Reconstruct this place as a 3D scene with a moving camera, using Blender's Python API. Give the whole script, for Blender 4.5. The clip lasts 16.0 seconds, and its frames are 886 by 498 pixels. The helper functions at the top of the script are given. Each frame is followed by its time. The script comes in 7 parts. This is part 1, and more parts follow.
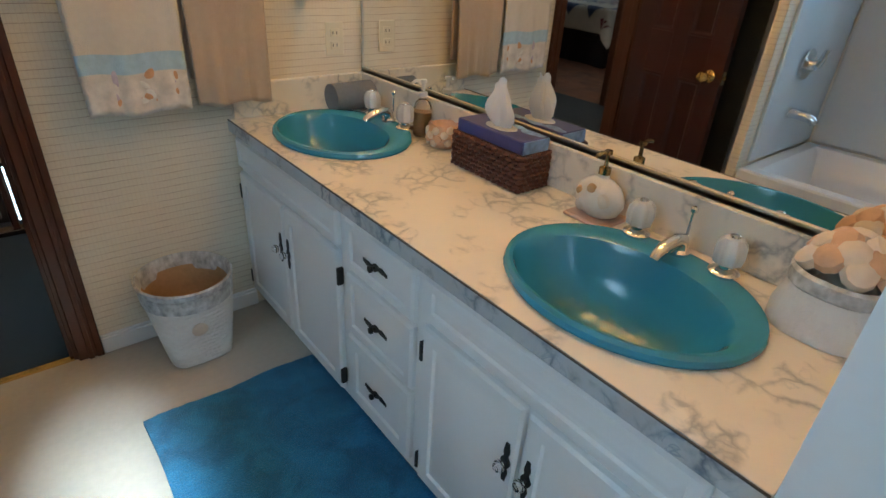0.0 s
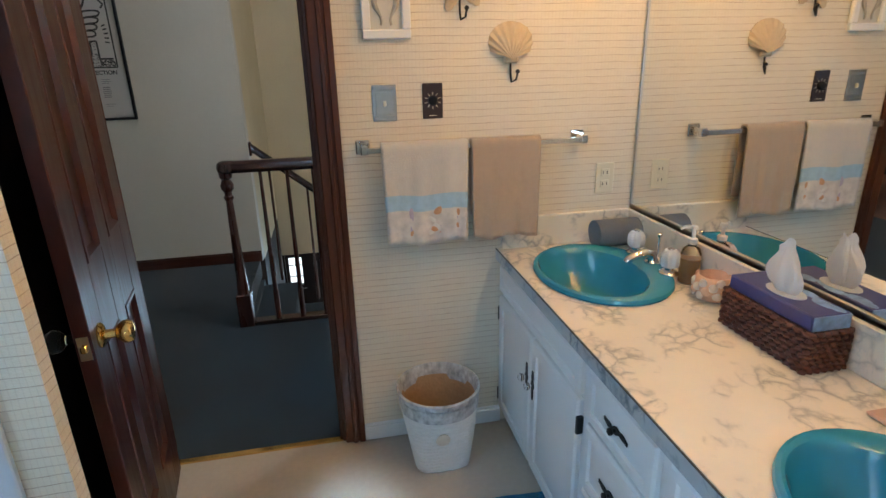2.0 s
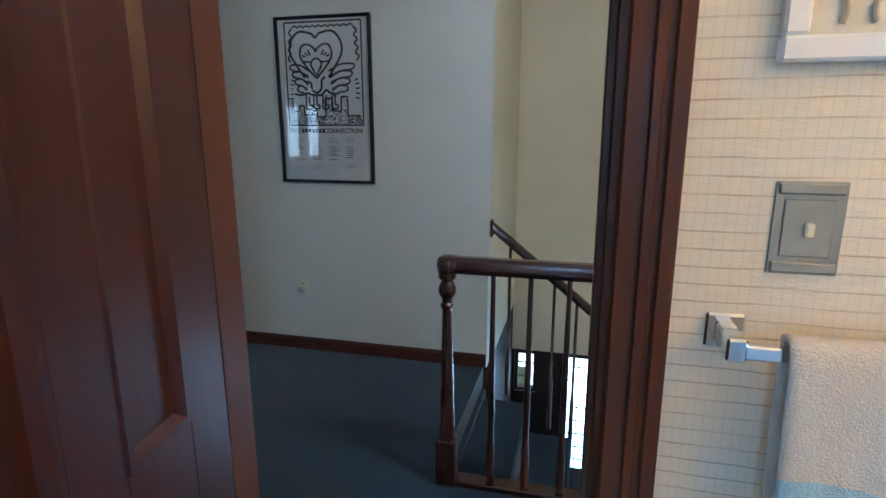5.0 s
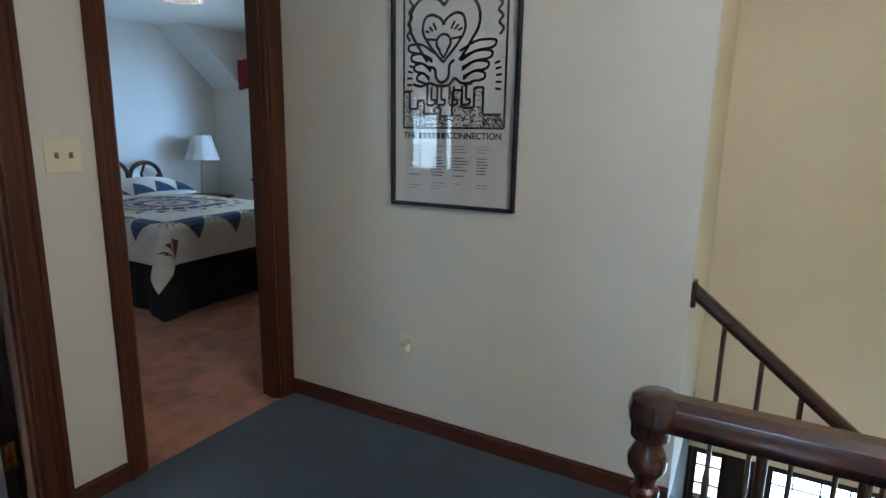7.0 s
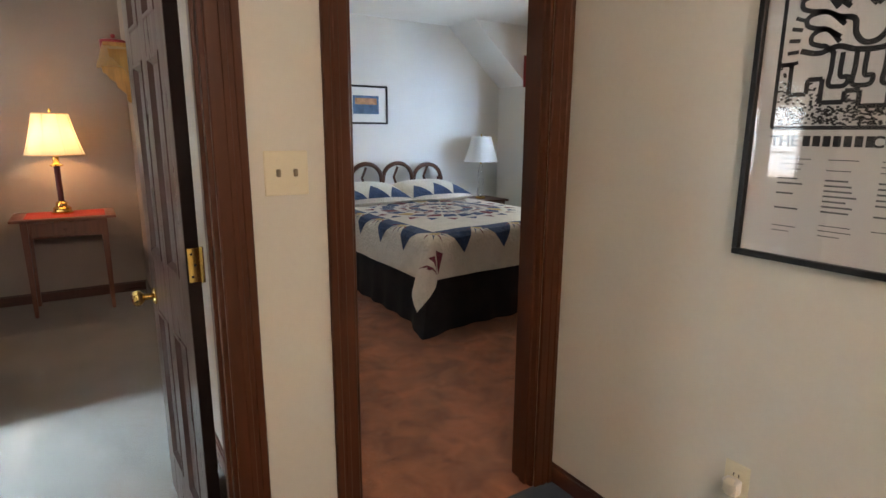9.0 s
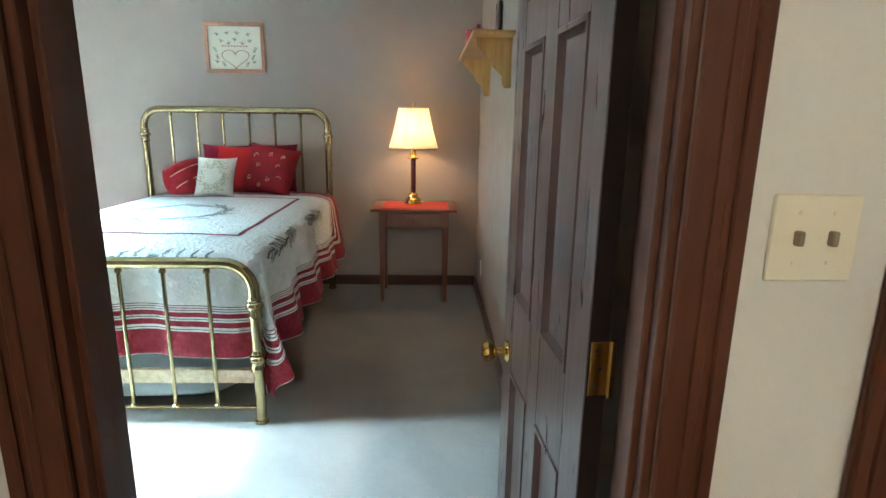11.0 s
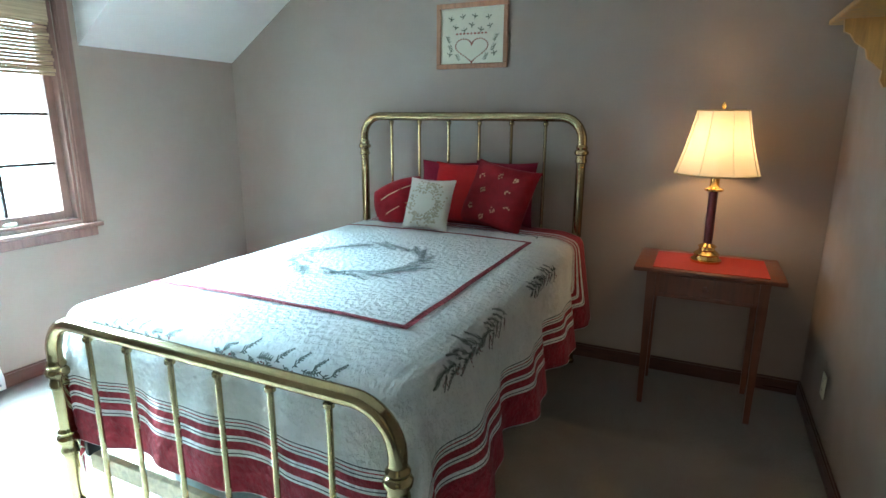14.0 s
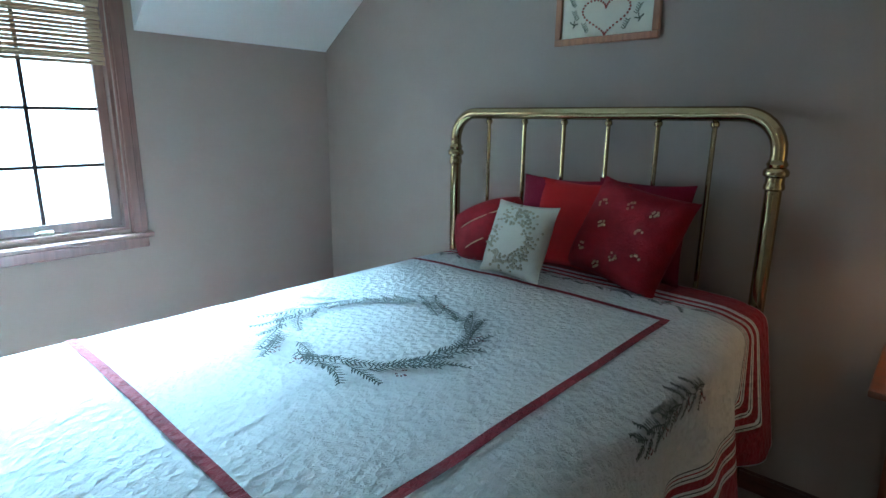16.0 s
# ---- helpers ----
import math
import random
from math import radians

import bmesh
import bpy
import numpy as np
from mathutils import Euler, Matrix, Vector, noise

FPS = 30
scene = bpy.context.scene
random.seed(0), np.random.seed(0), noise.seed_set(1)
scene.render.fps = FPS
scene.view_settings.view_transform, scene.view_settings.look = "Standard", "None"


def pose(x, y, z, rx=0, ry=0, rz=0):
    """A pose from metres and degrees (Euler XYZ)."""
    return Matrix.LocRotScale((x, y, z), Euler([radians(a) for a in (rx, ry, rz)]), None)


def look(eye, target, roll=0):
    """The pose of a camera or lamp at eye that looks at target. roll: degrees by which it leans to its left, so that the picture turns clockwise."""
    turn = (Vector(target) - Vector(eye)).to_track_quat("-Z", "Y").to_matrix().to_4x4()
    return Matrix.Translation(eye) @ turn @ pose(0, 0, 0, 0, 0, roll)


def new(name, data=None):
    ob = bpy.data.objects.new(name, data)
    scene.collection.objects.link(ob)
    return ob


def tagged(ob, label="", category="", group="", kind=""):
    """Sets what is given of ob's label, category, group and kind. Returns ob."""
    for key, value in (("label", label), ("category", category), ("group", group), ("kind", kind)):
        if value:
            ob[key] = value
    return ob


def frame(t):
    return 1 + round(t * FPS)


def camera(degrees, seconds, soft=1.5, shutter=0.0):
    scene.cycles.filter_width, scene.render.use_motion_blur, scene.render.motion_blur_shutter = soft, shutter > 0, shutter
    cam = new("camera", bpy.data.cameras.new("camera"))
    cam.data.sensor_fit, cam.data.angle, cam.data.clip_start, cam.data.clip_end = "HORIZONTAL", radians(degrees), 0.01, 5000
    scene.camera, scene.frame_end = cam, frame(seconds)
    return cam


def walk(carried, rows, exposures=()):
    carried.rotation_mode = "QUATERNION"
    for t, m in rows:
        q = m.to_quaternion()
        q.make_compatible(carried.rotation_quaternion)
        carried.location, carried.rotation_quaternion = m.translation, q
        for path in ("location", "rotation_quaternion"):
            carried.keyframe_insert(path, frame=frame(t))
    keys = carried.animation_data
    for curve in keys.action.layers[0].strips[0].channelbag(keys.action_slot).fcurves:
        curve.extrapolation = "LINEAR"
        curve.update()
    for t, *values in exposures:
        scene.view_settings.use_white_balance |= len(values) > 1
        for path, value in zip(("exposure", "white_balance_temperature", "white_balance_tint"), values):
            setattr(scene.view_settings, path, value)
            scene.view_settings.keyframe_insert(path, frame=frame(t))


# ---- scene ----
cam = camera(77.8, 16.0)
ROWS = [
    (0.0, 0.209, -0.296, 1.316, -38.51, -28.93, -3.14),
    (0.5, 0.207, -0.309, 1.349, -28.40, -28.49, -2.20),
    (1.0, 0.224, -0.322, 1.374, -19.95, -26.46, -0.11),
    (1.5, 0.233, -0.308, 1.409, -13.39, -22.75, 1.57),
    (2.0, 0.246, -0.271, 1.433, -11.49, -19.16, 1.30),
    (2.5, 0.232, -0.167, 1.429, -7.45, -16.47, 0.79),
    (3.0, 0.213, 0.009, 1.433, -3.36, -15.89, 0.61),
    (3.5, 0.193, 0.172, 1.428, 0.07, -14.47, 0.67),
    (4.0, 0.183, 0.360, 1.422, 4.49, -13.60, 0.83),
    (4.5, 0.179, 0.589, 1.427, 9.77, -13.04, 0.53),
    (7.0, -0.217, 1.791, 1.380, 28.94, -11.32, -1.04),
    (7.5, -0.367, 2.005, 1.397, 34.02, -11.66, -0.81),
    (8.0, -0.493, 2.174, 1.388, 39.73, -11.62, -1.04),
    (8.5, -0.617, 2.341, 1.416, 48.61, -11.71, -0.48),
    (9.0, -0.808, 2.377, 1.408, 57.12, -11.92, -0.35),
    (9.5, -1.050, 2.356, 1.416, 65.60, -11.82, -0.30),
    (10.0, -1.210, 2.349, 1.421, 73.14, -12.16, -0.38),
    (12.5, -2.221, 2.259, 1.482, 106.48, -13.14, -0.79),
    (13.0, -2.437, 2.254, 1.455, 109.17, -12.66, -0.46),
    (13.5, -2.692, 2.168, 1.503, 111.62, -13.72, -0.42),
    (14.0, -2.949, 2.135, 1.493, 115.26, -13.46, -0.36),
    (14.5, -3.207, 2.042, 1.512, 119.67, -14.11, -0.39),
    (15.0, -3.509, 2.018, 1.491, 124.60, -13.41, -1.01),
    (15.5, -3.773, 1.972, 1.463, 129.22, -13.10, -1.12),
    (16.0, -4.005, 1.938, 1.469, 132.75, -13.31, -0.67),
]
walk(cam, [(t, pose(x, y, z, 90 + pitch, roll, yaw)) for t, x, y, z, yaw, pitch, roll in ROWS],
     exposures=[(0.0, -0.40, 6800, 14), (0.7, -0.12, 6700, 14), (1.5, -0.08, 6300, 14), (3.0, -0.08, 5800, 13), (4.0, 0.12, 5700, 12), (4.5, 0.22, 5000, 9), (7.0, 0.76, 5700, 11), (8.0, 0.93, 5900, 13), (8.5, 1.18, 6600, 18), (9.0, 1.25, 7600, 25), (9.5, 1.5, 7700, 26), (10.0, 1.6, 6900, 18), (12.5, 1.2, 6400, 9), (14.5, 0.62, 6200, 9), (16.0, 0.15, 5700, 9)])

# ---- light ----
SUN_ELEVATION = 31.0
world = bpy.data.worlds.new("world")
scene.world = world
world.use_nodes = True
sky = world.node_tree.nodes.new("ShaderNodeTexSky")
sky.sky_type, sky.sun_disc = "NISHITA", False
sky.sun_elevation, sky.sun_rotation = radians(SUN_ELEVATION), radians(180)
back = world.node_tree.nodes["Background"]
world.node_tree.links.new(sky.outputs[0], back.inputs[0])
back.inputs[1].default_value = 0.1
sun = new("sun", bpy.data.lights.new("sun", "SUN"))
sun.data.energy, sun.data.angle, sun.data.color = 5.0, radians(0.5), (1.0, 0.97, 0.94)
sun.matrix_world = look((0.0, -10.0, 10 * math.tan(radians(SUN_ELEVATION))), (0.3, 0.0, 0.0))


def area(name, eye, target, width, height, watts, colour, spread=180):
    lamp = new(name, bpy.data.lights.new(name, "AREA"))
    lamp.data.spread = radians(spread)
    lamp.data.shape, lamp.data.size, lamp.data.size_y = "RECTANGLE", width, height
    lamp.data.energy, lamp.data.color = watts, colour
    lamp.matrix_world = look(eye, target)
    return lamp


def bulb(name, place, watts, colour, radius):
    lamp = new(name, bpy.data.lights.new(name, "POINT"))
    lamp.data.energy, lamp.data.color, lamp.data.shadow_soft_size = watts, colour, radius
    lamp.location = place
    return lamp


DAY = (0.43, 0.78, 1.0)
WARM = (1.0, 0.66, 0.36)
area("window_light_bedroom", (-4.25, -1.53, 1.50), (-4.25, -0.2, 1.2), 1.45, 1.1, 16, DAY)
# extra aimed beam, makes the blown-out floor pool beside the bed
area("window_beam_bedroom", (-4.25, -1.49, 1.50), (-4.20, -0.42, 0.0), 1.45, 1.1, 800, DAY, 72)
area("window_light_blue_bedroom", (-4.98, 6.98, 1.42), (-4.98, 5, 1.30), 1.20, 1.1, 17, DAY)
# extra aimed beam for the blue patch on the headboard wall
area("window_beam_blue_bedroom", (-4.90, 6.96, 1.45), (-6.31, 5.55, 1.42), 0.5, 0.9, 8, (0.30, 0.62, 1.0), 85)
BATHDAY = (0.40, 0.72, 1.0)
area("window_light_bathroom", (0.13, -1.63, 1.52), (0.13, 0, 0.9), 0.46, 0.33, 10, BATHDAY)
# tight added beam, stands in for the sunlit spot by the mat
area("window_beam_bathroom", (0.12, -1.625, 1.60), (0.19, 0.90, 0.0), 0.08, 0.08, 1.9, (0.62, 0.86, 1.0), 10)
# added fill for the tub side, shining through an invented west opening
area("tub_fill_light", (-1.36, -0.02, 1.92), (0, 0.1, 0.7), 0.7, 0.6, 20, BATHDAY)
area("window_light_stair", (0.45, 5.42, -1.15), (0.45, 4, -0.9), 1.1, 1.4, 32, DAY)
bulb("lamp_bulb", (-6.06, 2.19, 1.36), 4.0, (1.0, 0.68, 0.35), 0.045)
bulb("ceiling_bulb", (-4.4, 4.9, 2.46), 3, (1.0, 0.85, 0.65), 0.06)
for k in range(4):
    bulb("vanity_bulb", (1.21, 0.22 + 0.33 * k, 2.10), 6.8, (1.0, 0.58, 0.19), 0.06)
# added fill lamp without a fixture, brightens the landing walls
bulb("hall_fill", (0.9, 2.25, 2.40), 34, (1.0, 0.94, 0.86), 0.08)


# ---- materials ----
def nodes_of(name):
    m = bpy.data.materials.new(name)
    m.use_nodes = True
    n = m.node_tree.nodes
    return m, n, m.node_tree.links, n["Principled BSDF"]


def mix_colour(n, l, fac, a, b):
    mx = n.new("ShaderNodeMix")
    mx.data_type = "RGBA"
    for socket, v in ((mx.inputs[0], fac), (mx.inputs[6], a), (mx.inputs[7], b)):
        if isinstance(v, (int, float)):
            socket.default_value = v
        elif isinstance(v, tuple):
            socket.default_value = (*v[:3], 1)
        else:
            l.new(v, socket)
    return mx.outputs[2]


def noise_out(n, l, scale, detail=4.0, stretch=(1, 1, 1), distortion=0.0):
    co = n.new("ShaderNodeTexCoord")
    mp = n.new("ShaderNodeMapping")
    mp.inputs["Scale"].default_value = stretch
    tx = n.new("ShaderNodeTexNoise")
    tx.inputs["Scale"].default_value, tx.inputs["Detail"].default_value = scale, detail
    tx.inputs["Distortion"].default_value = distortion
    l.new(co.outputs["Object"], mp.inputs[0])
    l.new(mp.outputs[0], tx.inputs[0])
    return tx.outputs[0]


def ramp(n, l, value, stops):
    r = n.new("ShaderNodeValToRGB")
    e = r.color_ramp.elements
    while len(e) < len(stops):
        e.new(0.5)
    for k, (p, c) in enumerate(stops):
        e[k].position, e[k].color = p, (*c, 1) if isinstance(c, tuple) else (c, c, c, 1)
    l.new(value, r.inputs[0])
    return r.outputs[0]


def bump(n, l, bs, value, distance, strength=1.0):
    b = n.new("ShaderNodeBump")
    b.inputs["Distance"].default_value, b.inputs["Strength"].default_value = distance, strength
    l.new(value, b.inputs["Height"])
    l.new(b.outputs[0], bs.inputs["Normal"])


def dim(c, k):
    return tuple(min(1.0, v * k) for v in c)


def surface(name, colour, rough=0.5, metal=0.0, vary=0.10, coarse=3.0, fine=60.0, relief=0.0, relief_scale=200.0, stretch=(1, 1, 1), coat=0.0, sheen=0.0, spec=0.5):
    """A plain surface: two scales of variation, fine relief."""
    m, n, l, bs = nodes_of(name)
    a = mix_colour(n, l, ramp(n, l, noise_out(n, l, coarse, 3, stretch), [(0.3, 0.0), (0.7, 1.0)]), dim(colour, 1 - vary), dim(colour, 1 + vary))
    b = mix_colour(n, l, ramp(n, l, noise_out(n, l, fine, 3, stretch), [(0.3, 0.0), (0.7, 1.0)]), dim(colour, 1 - 0.7 * vary), dim(colour, 1 + 0.7 * vary))
    l.new(mix_colour(n, l, 0.5, a, b), bs.inputs["Base Color"])
    bs.inputs["Metallic"].default_value = metal
    bs.inputs["Specular IOR Level"].default_value = spec
    l.new(ramp(n, l, noise_out(n, l, coarse * 2.3, 4, stretch), [(0.25, max(0.02, rough * 0.85)), (0.8, min(1.0, rough * 1.2))]), bs.inputs["Roughness"])
    bs.inputs["Coat Weight"].default_value = coat
    bs.inputs["Sheen Weight"].default_value = sheen
    if relief:
        bump(n, l, bs, noise_out(n, l, relief_scale, 3), relief)
    return m


def wood(name, colour, rough=0.3, stretch=(14, 14, 1.2), vary=0.35, coat=0.3, spec=0.5):
    m, n, l, bs = nodes_of(name)
    bs.inputs["Specular IOR Level"].default_value = spec
    g = noise_out(n, l, 3.0, 6, stretch, 0.6)
    c = ramp(n, l, g, [(0.25, dim(colour, 1 - vary)), (0.5, colour), (0.78, dim(colour, 1 + vary))])
    l.new(mix_colour(n, l, ramp(n, l, noise_out(n, l, 2.0), [(0.35, 0.0), (0.75, 0.35)]), c, dim(colour, 0.6)), bs.inputs["Base Color"])
    bs.inputs["Coat Weight"].default_value, bs.inputs["Coat Roughness"].default_value = coat, 0.2
    l.new(ramp(n, l, g, [(0.2, rough * 0.8), (0.8, rough * 1.35)]), bs.inputs["Roughness"])
    bump(n, l, bs, g, 0.0006)
    return m


def carpet(name, colour, vary=0.25, coarse=2.2):
    m, n, l, bs = nodes_of(name)
    big = mix_colour(n, l, ramp(n, l, noise_out(n, l, coarse, 4, (1, 1, 1), 0.8), [(0.35, 0.0), (0.68, 1.0)]), dim(colour, 1 - vary), dim(colour, 1 + vary * 0.7))
    pile = noise_out(n, l, 260.0, 2)
    l.new(mix_colour(n, l, ramp(n, l, pile, [(0.3, 0.0), (0.7, 1.0)]), mix_colour(n, l, 0.35, big, (0, 0, 0)), big), bs.inputs["Base Color"])
    bs.inputs["Roughness"].default_value, bs.inputs["Sheen Weight"].default_value = 0.95, 0.25
    bs.inputs["Specular IOR Level"].default_value = 0.1
    bump(n, l, bs, pile, 0.004)
    return m


def wallpaper(name):
    """Cream grasscloth paper: thin dark lines level, fainter upright ones."""
    m, n, l, bs = nodes_of(name)
    co = n.new("ShaderNodeTexCoord")
    sep = n.new("ShaderNodeSeparateXYZ")
    l.new(co.outputs["Object"], sep.inputs[0])

    def math_node(op, a, b):
        k = n.new("ShaderNodeMath")
        k.operation = op
        for s, v in zip(k.inputs, (a, b)):
            if isinstance(v, (int, float)):
                s.default_value = v
            else:
                l.new(v, s)
        return k.outputs[0]

    wob = math_node("MULTIPLY", noise_out(n, l, 9.0, 3), 0.008)
    zz = math_node("FRACT", math_node("DIVIDE", math_node("ADD", sep.outputs[2], wob), 0.0235), 0)
    xx = math_node("FRACT", math_node("DIVIDE", math_node("ADD", math_node("ADD", sep.outputs[0], sep.outputs[1]), wob), 0.0125), 0)
    level = math_node("MULTIPLY", math_node("LESS_THAN", zz, 0.10), ramp(n, l, noise_out(n, l, 14.0, 4), [(0.3, 0.25), (0.6, 1.0)]))
    upright = math_node("MULTIPLY", math_node("LESS_THAN", xx, 0.16), 0.20)
    line = math_node("MAXIMUM", level, upright)
    basec = mix_colour(n, l, noise_out(n, l, 40.0, 3, (1, 1, 5)), (0.70, 0.62, 0.48), (0.80, 0.73, 0.60))
    l.new(mix_colour(n, l, math_node("MULTIPLY", line, 0.62), basec, (0.36, 0.24, 0.15)), bs.inputs["Base Color"])
    bs.inputs["Roughness"].default_value = 0.75
    bump(n, l, bs, noise_out(n, l, 90.0, 3, (1, 1, 6)), 0.0012)
    return m


def marble(name, base=(0.80, 0.73, 0.61), shade=(0.70, 0.65, 0.56), vein=(0.33, 0.33, 0.30)):
    """Laminate printed as marble: a broken net of grey veins with soft smudges beside them."""
    m, n, l, bs = nodes_of(name)
    co = n.new("ShaderNodeTexCoord")
    warp = n.new("ShaderNodeTexNoise")
    warp.inputs["Scale"].default_value, warp.inputs["Detail"].default_value = 9.0, 5.0
    l.new(co.outputs["Object"], warp.inputs[0])
    push = n.new("ShaderNodeVectorMath")
    push.operation = "SCALE"
    push.inputs[3].default_value = 0.16
    l.new(warp.outputs["Color"], push.inputs[0])
    add = n.new("ShaderNodeVectorMath")
    l.new(co.outputs["Object"], add.inputs[0])
    l.new(push.outputs[0], add.inputs[1])
    cell = n.new("ShaderNodeTexVoronoi")
    cell.feature = "DISTANCE_TO_EDGE"
    cell.inputs["Scale"].default_value = 15.0
    l.new(add.outputs[0], cell.inputs[0])
    net = ramp(n, l, cell.outputs["Distance"], [(0.0, 0.85), (0.03, 0.5), (0.10, 0.0)])
    smudge = ramp(n, l, cell.outputs["Distance"], [(0.0, 0.8), (0.20, 0.0)])
    gate = ramp(n, l, noise_out(n, l, 8.0, 4), [(0.48, 0.0), (0.62, 1.0)])
    fine = ramp(n, l, noise_out(n, l, 15.0, 6, (1, 1, 1), 1.2), [(0.475, 0.0), (0.50, 0.6), (0.53, 0.0)])
    cloud = mix_colour(n, l, ramp(n, l, noise_out(n, l, 5.0, 4), [(0.35, 0.0), (0.72, 1.0)]), base, shade)
    c = mix_colour(n, l, mix_colour(n, l, gate, (0, 0, 0), smudge), cloud, dim(shade, 0.72))
    c = mix_colour(n, l, mix_colour(n, l, gate, (0, 0, 0), net), c, vein)
    c = mix_colour(n, l, mix_colour(n, l, gate, (0, 0, 0), fine), c, dim(vein, 1.5))
    l.new(c, bs.inputs["Base Color"])
    bs.inputs["Roughness"].default_value = 0.30
    return m


def glass(name, colour=(1, 1, 1), rough=0.02):
    m, n, l, bs = nodes_of(name)
    bs.inputs["Base Color"].default_value = (*colour, 1)
    bs.inputs["Transmission Weight"].default_value, bs.inputs["Roughness"].default_value, bs.inputs["IOR"].default_value = 1.0, rough, 1.45
    return m


def shade_cloth(name, colour):
    """Lampshade fabric: lets light through."""
    m, n, l, bs = nodes_of(name)
    tr = n.new("ShaderNodeBsdfTranslucent")
    tr.inputs[0].default_value = (*colour, 1)
    mx = n.new("ShaderNodeMixShader")
    mx.inputs[0].default_value = 0.36
    bs.inputs["Base Color"].default_value, bs.inputs["Roughness"].default_value = (*colour, 1), 0.9
    l.new(bs.outputs[0], mx.inputs[1])
    l.new(tr.outputs[0], mx.inputs[2])
    l.new(mx.outputs[0], n["Material Output"].inputs[0])
    bump(n, l, bs, noise_out(n, l, 150.0, 3, (1, 1, 0.2)), 0.001)
    return m


def quilted(name, colour, vary=0.06):
    m, n, l, bs = nodes_of(name)
    co = n.new("ShaderNodeTexCoord")
    vo = n.new("ShaderNodeTexVoronoi")
    vo.inputs["Scale"].default_value = 42.0
    wob = n.new("ShaderNodeMapping")
    l.new(co.outputs["Object"], wob.inputs[0])
    l.new(wob.outputs[0], vo.inputs[0])
    l.new(mix_colour(n, l, ramp(n, l, noise_out(n, l, 12.0, 5), [(0.3, 0.0), (0.7, 1.0)]), dim(colour, 1 - vary), dim(colour, 1 + vary)), bs.inputs["Base Color"])
    bs.inputs["Roughness"].default_value, bs.inputs["Sheen Weight"].default_value = 0.9, 0.04
    mix = n.new("ShaderNodeMath")
    mix.operation = "ADD"
    l.new(vo.outputs["Distance"], mix.inputs[0])
    l.new(noise_out(n, l, 75.0, 3, (1, 1.6, 1), 0.8), mix.inputs[1])
    bump(n, l, bs, mix.outputs[0], 0.010, 0.85)
    return m


PAPER = wallpaper("cream_grasscloth_wallpaper")
HALL = surface("hall_wall_paint", (0.64, 0.615, 0.55), 0.65, vary=0.03, relief=0.0006, relief_scale=260)
STAIRWALL = surface("stair_wall_paint", (0.70, 0.60, 0.42), 0.65, vary=0.05, relief=0.0006, relief_scale=260)
TAUPE = surface("bedroom_wall_paint", (0.282, 0.214, 0.176), 0.7, vary=0.03, relief=0.0006, relief_scale=260)
PALE = surface("blue_bedroom_wall_paint", (0.66, 0.63, 0.58), 0.7, vary=0.03, relief=0.0006, relief_scale=260)
PLASTER = surface("ceiling_paint", (0.78, 0.77, 0.74), 0.8, vary=0.03, relief=0.001, relief_scale=120)
WHITE = surface("white_gloss_paint", (0.78, 0.78, 0.77), 0.42, vary=0.015, relief=0.0002, relief_scale=90)
VINYL = surface("beige_vinyl_floor", (0.46, 0.42, 0.36), 0.32, vary=0.10, coarse=4, fine=45, relief=0.0006, relief_scale=70)
TEAL = carpet("dark_teal_carpet", (0.009, 0.033, 0.060))
BEIGE = carpet("beige_carpet", (0.185, 0.145, 0.115), 0.16)
PEACH = carpet("terracotta_carpet", (0.44, 0.15, 0.062), 0.38, 6.0)
BLUEMAT = carpet("blue_bath_mat", (0.014, 0.19, 0.37), 0.3, 9.0)
MAHOGANY = wood("mahogany_stain", (0.055, 0.016, 0.010), 0.26, vary=0.22)
TRIMWOOD = wood("brown_trim_stain", (0.078, 0.024, 0.010), 0.42, vary=0.2, coat=0.0, spec=0.28)
BASEWOOD = wood("baseboard_stain", (0.075, 0.022, 0.013), 0.3, stretch=(2, 2, 22))
RAILWOOD = wood("rail_stain", (0.042, 0.013, 0.008), 0.20, stretch=(1.5, 16, 16), vary=0.2, coat=0.6)
WINWOOD = wood("window_wood_stain", (0.16, 0.075, 0.055), 0.35)
# window frame stain; also colours the shaded lower stairwell wall dark
DARKFRAME = wood("dark_window_stain_and_shade", (0.030, 0.020, 0.017), 0.6, coat=0.0, spec=0.2)
CHERRY = wood("cherry_table", (0.165, 0.045, 0.017), 0.38, coat=0.15)
PINE = wood("pine_shelf", (0.52, 0.26, 0.075), 0.4)
OAKFRAME = wood("oak_picture_frame", (0.34, 0.14, 0.07), 0.4)
MARBLE = marble("marble_laminate")
EDGEMARBLE = marble("blue_grey_marble_edge", (0.50, 0.53, 0.54), (0.36, 0.42, 0.47), (0.10, 0.15, 0.20))
ALUMINIUM = surface("satin_aluminium", (0.62, 0.58, 0.50), 0.35, 1.0, vary=0.05)
SEAM = surface("dark_laminate_seam", (0.06, 0.055, 0.05), 0.6)
PORCELAIN = surface("blue_porcelain", (0.028, 0.24, 0.37), 0.17, vary=0.04)
CHROME = surface("chrome", (0.75, 0.76, 0.78), 0.08, 1.0, vary=0.02)
BRASS = surface("polished_brass", (0.80, 0.53, 0.18), 0.14, 1.0, vary=0.05)
AGEDBRASS = surface("bed_brass", (0.36, 0.275, 0.145), 0.16, 1.0, vary=0.10, coarse=6)
IRON = surface("black_iron", (0.018, 0.016, 0.015), 0.45, 0.4, vary=0.2)
BLACK = surface("black_lacquer", (0.010, 0.010, 0.011), 0.42, vary=0.2, spec=0.3)
MIRROR = surface("mirror_silver", (0.88, 0.89, 0.88), 0.015, 1.0, vary=0.0)
